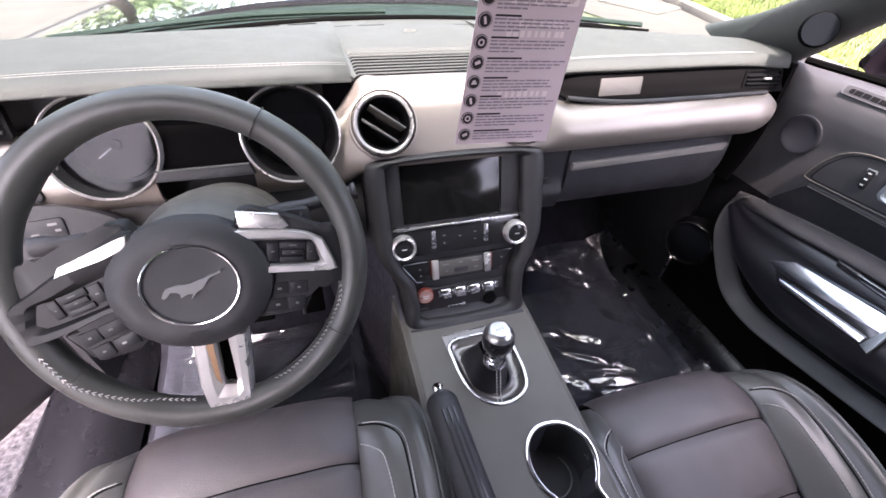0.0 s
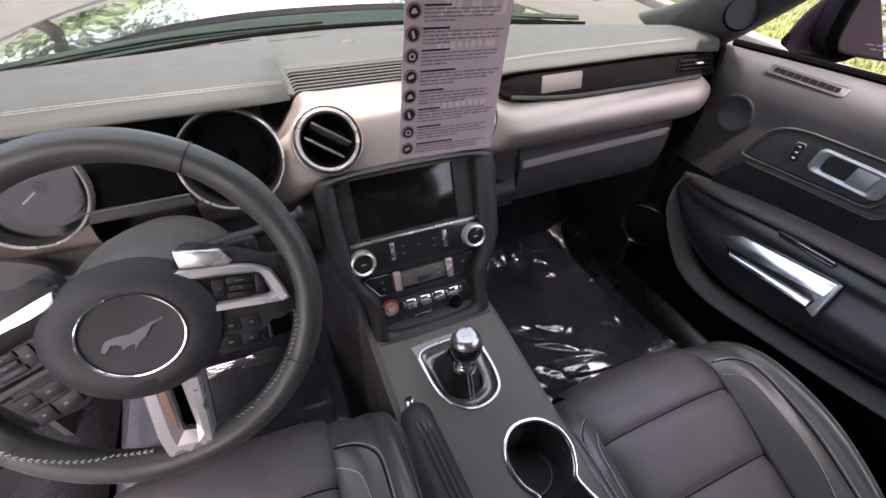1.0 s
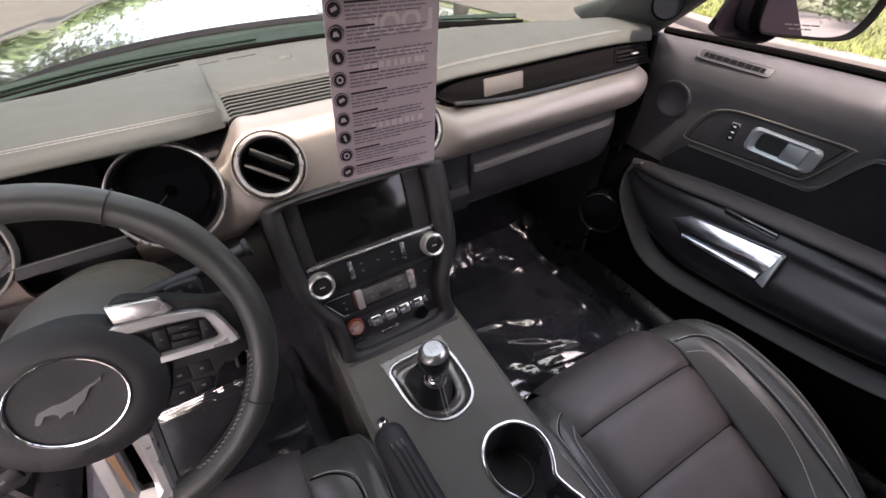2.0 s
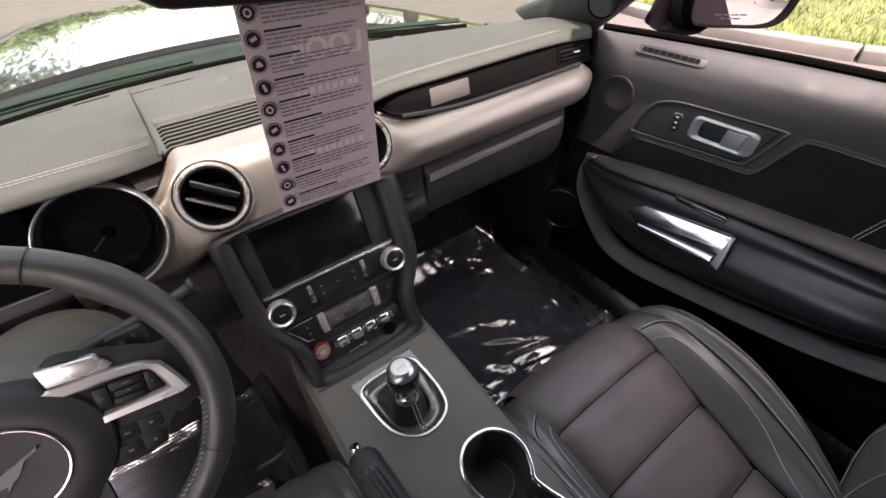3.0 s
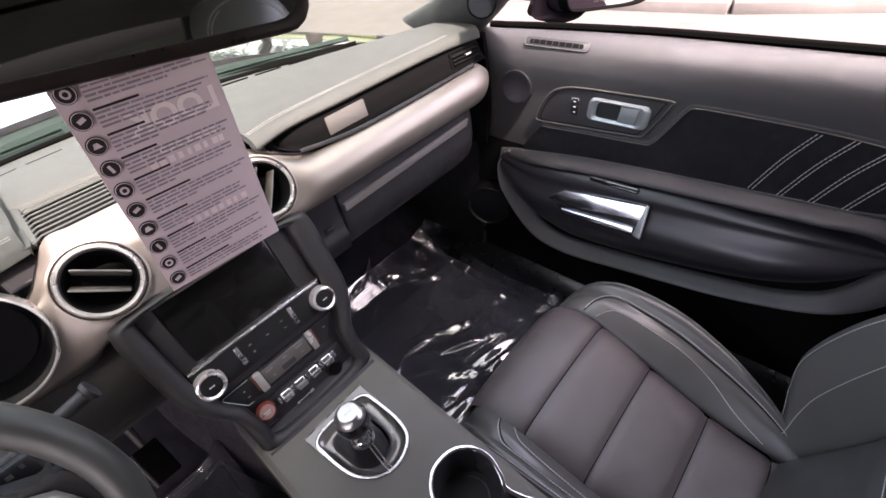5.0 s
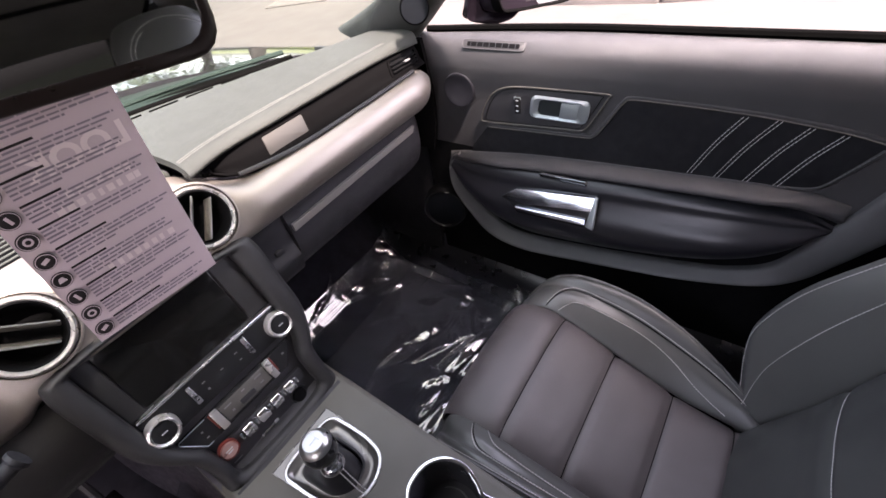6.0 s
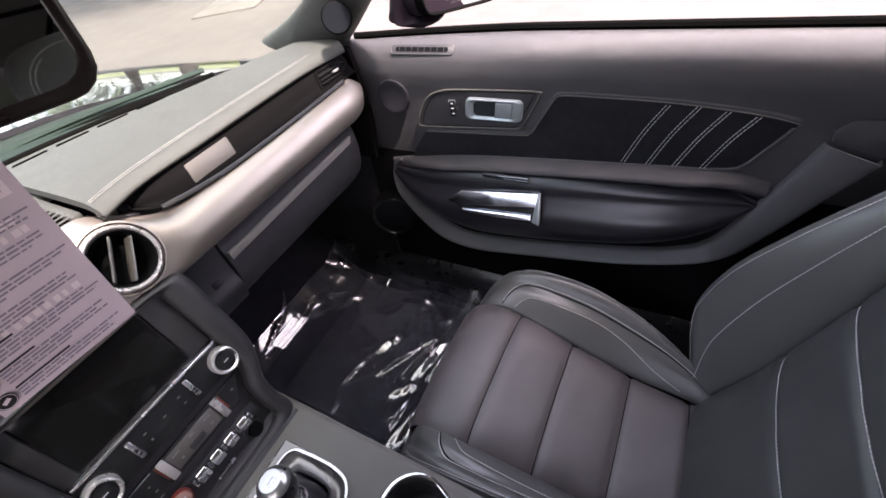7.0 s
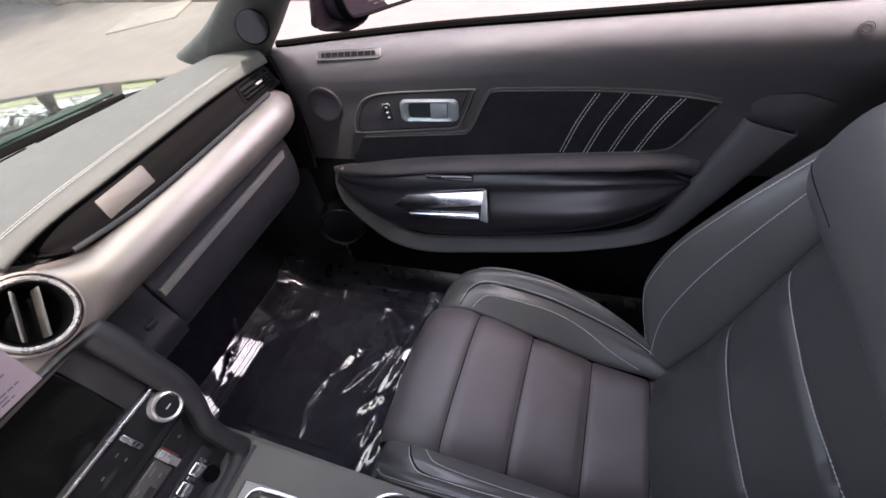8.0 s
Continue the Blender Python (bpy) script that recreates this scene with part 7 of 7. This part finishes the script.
def hang_card():
    root = thing("hanging_card", (0.0, 0.42, 0.86), "printed paper tag with round icons hanging from the mirror", "paper tag")
    # corners of the sheet, its lower edge nearer the windscreen
    bl, br, tr, tl = Vector((-0.066, 0.420, 0.860)), Vector((0.047, 0.421, 0.8535)), Vector((0.066, 0.420, 1.110)), Vector((-0.047, 0.415, 1.115))

    def at(u, v, lift=0.0):
        p = bl.lerp(br, u).lerp(tl.lerp(tr, u), v)
        p.y += 0.004 * math.sin(v * 3.1) * (u - 0.3) - lift
        return p
    part("paper", sheet(lambda u, v: at(u, v), 16, 30, 0.0006), PAPER, root, "pale pinkish paper sheet")

    def patch(u0, u1, v0, v1, lift):
        bm = bmesh.new()
        n = max(2, int((u1 - u0) * 14))
        quads(bm, [[at(u0 + (u1 - u0) * i / n, v, lift) for v in (v0, v1)] for i in range(n + 1)])
        return bm
    rng = random.Random(12)
    # large reversed lettering of the other side, showing through the sheet
    def lettering(body, u0, u1, v0, v1, lift, material, name):
        data = bpy.data.curves.new(name, "FONT")
        data.body = body
        data.resolution_u = 4
        data.offset = 0.035
        tmp = bpy.data.objects.new(name, data)
        me = bpy.data.meshes.new_from_object(tmp)
        bm = bmesh.new()
        bm.from_mesh(me)
        bpy.data.objects.remove(tmp)
        bpy.data.curves.remove(data)
        bpy.data.meshes.remove(me)
        xs, ys = [v.co.x for v in bm.verts], [v.co.y for v in bm.verts]
        for v in bm.verts:
            a, b = (v.co.x - min(xs)) / (max(xs) - min(xs)), (v.co.y - min(ys)) / (max(ys) - min(ys))
            v.co = at(u1 - (u1 - u0) * a, v0 + (v1 - v0) * b, lift)
        return part(name, bm, material, root, smooth=False)
    lettering("LOOK", 0.27, 0.93, 0.540, 0.612, 0.0009, INK_PALE, "ghost_lettering")
    for v, u0, n_let in ((0.465, 0.40, 7), (0.432, 0.30, 9), (0.205, 0.34, 8)):
        for j in range(n_let):
            u = u0 + 0.066 * j + rng.uniform(-0.006, 0.006)
            part("ghost_bar", patch(u, u + rng.uniform(0.030, 0.050), v, v + 0.022, 0.0009), INK_PALE, root, smooth=False)
    for i in range(13):
        v = 0.045 + 0.0735 * i
        # round icon
        c = at(0.075, v)
        m = frame_at(c + Vector((0, -0.0015, 0)), (0, -1, 0))
        ic = part("icon_disc", lathe([(0, 0.0006), (0.0068, 0.0006), (0.007, 0)], m, 24), INK, root, "black round icon")
        part("icon_ring", lathe([(0.0058, 0.0006), (0.0058, 0.0010), (0.0063, 0.0010), (0.0063, 0.0006)], m, 24), PAPER, ic)
        kind = i % 4
        if kind == 0:
            part("icon_mark", rbox((0.0055, 0.0028, 0.0006), 0.0, m @ pose(0, 0.0004, 0.0009, 0, 0, 20)), PAPER, ic, smooth=False)
        elif kind == 1:
            part("icon_mark", lathe([(0.0018, 0.0008), (0.0018, 0.0011), (0.0032, 0.0011), (0.0032, 0.0008)], m, 16), PAPER, ic)
        elif kind == 2:
            part("icon_mark", rbox((0.0022, 0.0062, 0.0006), 0.0, m @ pose(0, 0, 0.0009, 0, 0, 12)), PAPER, ic, smooth=False)
        else:
            part("icon_mark", prism([(-0.003, -0.0016), (0.003, -0.0016), (0.0012, 0.0024), (-0.0016, 0.0020)], 0.0006, m @ pose(0, 0, 0.0006)), PAPER, ic, smooth=False)
        # unreadable text as bars: a dark heading and grey lines
        part("heading_bar", patch(0.16, 0.16 + rng.uniform(0.2, 0.38), v + 0.014, v + 0.021, 0.0016), INK, root, smooth=False)
        for j in range(4):
            vv = v + 0.003 - 0.0125 * j
            if vv < 0.012:
                continue
            u = 0.16
            end = rng.uniform(0.80, 0.96) if j < 3 else rng.uniform(0.35, 0.8)
            while u < end:
                w = rng.uniform(0.03, 0.12)
                part("text_bar", patch(u, min(end, u + w), vv, vv + rng.uniform(0.0048, 0.0064), 0.0016), INK_GREY, root, smooth=False)
                u += w + 0.010


hang_card()


# ---- clear protective film on the floor ----
def film(cx, y0, y1, w, seed, ridges, many, rough, flaps, label):
    """Thin sheet with long pulled ridges (x, y, degrees, length, height, width) and small random creases."""
    root = thing("floor_film", (cx, (y0 + y1) / 2, 0.15), label, "plastic film")
    rng = random.Random(seed)
    folds = [(x, y, radians(a), ln, h, wd, rng.uniform(-0.8, 0.8)) for x, y, a, ln, h, wd in ridges]
    for _ in range(many):
        folds.append((cx + rng.uniform(-0.46, 0.46) * w, rng.uniform(y0 + 0.03, y1 - 0.03), rng.gauss(-0.3, 0.55), rng.uniform(0.04, 0.11), rng.uniform(0.003, 0.008) * rough, rng.uniform(0.004, 0.009), rng.uniform(-2, 2)))
        if folds[-1][1] > 0.66:
            folds[-1] = folds[-1][:4] + (folds[-1][4] * 0.45,) + folds[-1][5:]
    line = spline([(0, y, z) for y, z in FLOOR_LINE], 200)

    def f(i, j):
        u, v = i - 0.5, j
        x = cx + u * w
        y = y0 + (y1 - y0) * v
        z = min(line, key=lambda q: abs(q.y - y)).z + 0.026 + (0.05 if u > 0 else 0.012) * max(0.0, (abs(u) - 0.34) / 0.16) ** 2
        z += 0.004 * noise.noise((u * 5 + seed, v * 6, 0)) + 0.0009 * noise.noise((u * 16, v * 20, seed))
        for fx, fy, ang, ln, h, wd, bend in folds:
            dx, dy = x - fx, y - fy
            if abs(dx) > ln + 0.03 or abs(dy) > ln + 0.03:
                continue
            c, t = math.cos(ang), math.sin(ang)
            a, b = dx * c + dy * t, -dx * t + dy * c
            b += bend * a * a
            r = a / (ln * 0.6)
            if abs(r) < 1:
                side = 2.6 if b * bend > 0 else 0.75
                z += h * math.exp(-(b / (wd * side * (0.5 + 0.8 * (1 + r) / 2))) ** 2) * (1 - r * r) ** 1.5
        return Vector((x, y, z))
    part("film_sheet", facing(sheet(f, 190, 250)), FILM, root, turned=True)
    # loose flaps pinched up out of the sheet
    for path, h, wd in flaps:
        run = spline([f((x - cx) / w + 0.5, (y - y0) / (y1 - y0)) for x, y in path], 40)
        rows = []
        for i, p in enumerate(run):
            d = (run[min(i + 1, 39)] - run[max(i - 1, 0)]).normalized()
            n = d.cross(Vector((0, 0, 1)))
            k = math.sin(math.pi * (i + 0.5) / 40) ** 0.6 * (1 + 0.25 * noise.noise(p * 40))
            rows.append([p - n * wd * k - Vector((0, 0, 0.004)), p - n * wd * 0.6 * k + Vector((0, 0, h * 0.55 * k)), p + n * wd * 0.1 + Vector((0, 0, h * k)), p + n * wd * 0.9 * k + Vector((0, 0, h * 0.35 * k)), p + n * wd * 1.8 * k - Vector((0, 0, 0.004))])
        bm = bmesh.new()
        quads(bm, [spline(r, 12) for r in rows])
        part("fold", facing(bm), FILM, root, "pinched fold of clear film", turned=True)


film(0.425, 0.27, 0.935, 0.54, 3, [(0.468, 0.458, -14, 0.22, 0.014, 0.010), (0.395, 0.545, -30, 0.13, 0.010, 0.008), (0.25, 0.44, -15, 0.16, 0.011, 0.010), (0.36, 0.975, -9, 0.13, 0.005, 0.008), (0.34, 0.907, 14, 0.16, 0.005, 0.004), (0.46, 0.878, -7, 0.09, 0.009, 0.009), (0.526, 0.79, -28, 0.16, 0.010, 0.007), (0.328, 0.6425, -13, 0.10, 0.008, 0.007), (0.435, 0.43, -13, 0.15, 0.012, 0.009), (0.64, 0.94, -80, 0.10, 0.010, 0.009), (0.605, 0.592, -79, 0.11, 0.010, 0.009), (0.45, 0.60, -33, 0.10, 0.008, 0.007), (0.30, 0.80, 40, 0.12, 0.005, 0.004), (0.56, 0.66, -50, 0.10, 0.006, 0.006)], 40, 1.0, [([(0.228, 0.415), (0.226, 0.455), (0.246, 0.482), (0.263, 0.458), (0.264, 0.42)], 0.010, 0.004), ([(0.36, 0.508), (0.43, 0.490), (0.50, 0.468)], 0.009, 0.006), ([(0.405, 0.850), (0.430, 0.856), (0.456, 0.832)], 0.010, 0.006), ([(0.345, 0.895), (0.40, 0.93), (0.45, 0.965)], 0.007, 0.005)], "crumpled clear protective film over the floor mat")
film(-0.40, 0.36, 0.82, 0.46, 8, [(-0.20, 0.52, 70, 0.18, 0.0015, 0.008), (-0.19, 0.44, 60, 0.12, 0.0015, 0.008), (-0.45, 0.60, 30, 0.14, 0.004, 0.008), (-0.50, 0.52, -40, 0.12, 0.004, 0.008)], 46, 0.45, [([(-0.205, 0.60), (-0.196, 0.65), (-0.205, 0.70)], 0.006, 0.003), ([(-0.56, 0.70), (-0.53, 0.74), (-0.49, 0.76)], 0.008, 0.006)], "crumpled clear protective film over the floor mat")


def mats():
    for cx, y0, y1, w in ((0.42, 0.30, 0.80, 0.42), (-0.40, 0.40, 0.80, 0.40)):
        ob = part("floor_mat", rbox((w, y1 - y0, 0.010), 0.004, pose(cx, (y0 + y1) / 2, 0.1235)), MAT, None, at=(cx, (y0 + y1) / 2, 0.118))
        tagged(ob, "black carpet floor mat under clear film", "floor mat", "floor mats")


mats()


# ---- driver's door, swung wide open ----
def open_door():
    root = thing("driver_door", (-0.80, 0.74, 0.2), "black inner panel of the open driver's door", "car door")
    m = pose(-0.815, 0.745, 0.0, 0, 0, 58 + 180)
    # along x from the hinge, y towards the cabin
    secs = [[(x, -0.035, 0.86), (x, 0.0, 0.855), (x, 0.012, 0.80), (x, 0.010, 0.66), (x, 0.035 * k + 0.012, 0.60), (x, 0.04 * k + 0.012, 0.53), (x, 0.014, 0.47), (x, 0.010, 0.36), (x, 0.004, 0.215), (x, -0.035, 0.20)] for x, k in ((0.0, 0.0), (0.12, 0.2), (0.25, 1), (0.6, 1), (0.9, 0.6), (1.12, 0.0))]
    bm = loft(secs, 30, 40, thick=0.01)
    bm.transform(m)
    part("door_panel", bm, PLASTIC, root)
    bm = loft([[(x, -0.05, 0.86), (x, -0.10, 0.80), (x, -0.13, 0.60), (x, -0.12, 0.35), (x, -0.05, 0.19)] for x in (0.0, 0.5, 1.12)], 10, 20, thick=0.01)
    bm.transform(m)
    part("outer_skin", bm, PAINT, root, "dark glossy outer skin")
    part("pocket_lip", tube(spline([m @ Vector(p) for p in ((0.06, 0.016, 0.46), (0.10, 0.018, 0.36), (0.2, 0.022, 0.325), (0.6, 0.022, 0.33), (0.95, 0.018, 0.38))], 40), 0.009, 8), CONSOLE, root)


open_door()
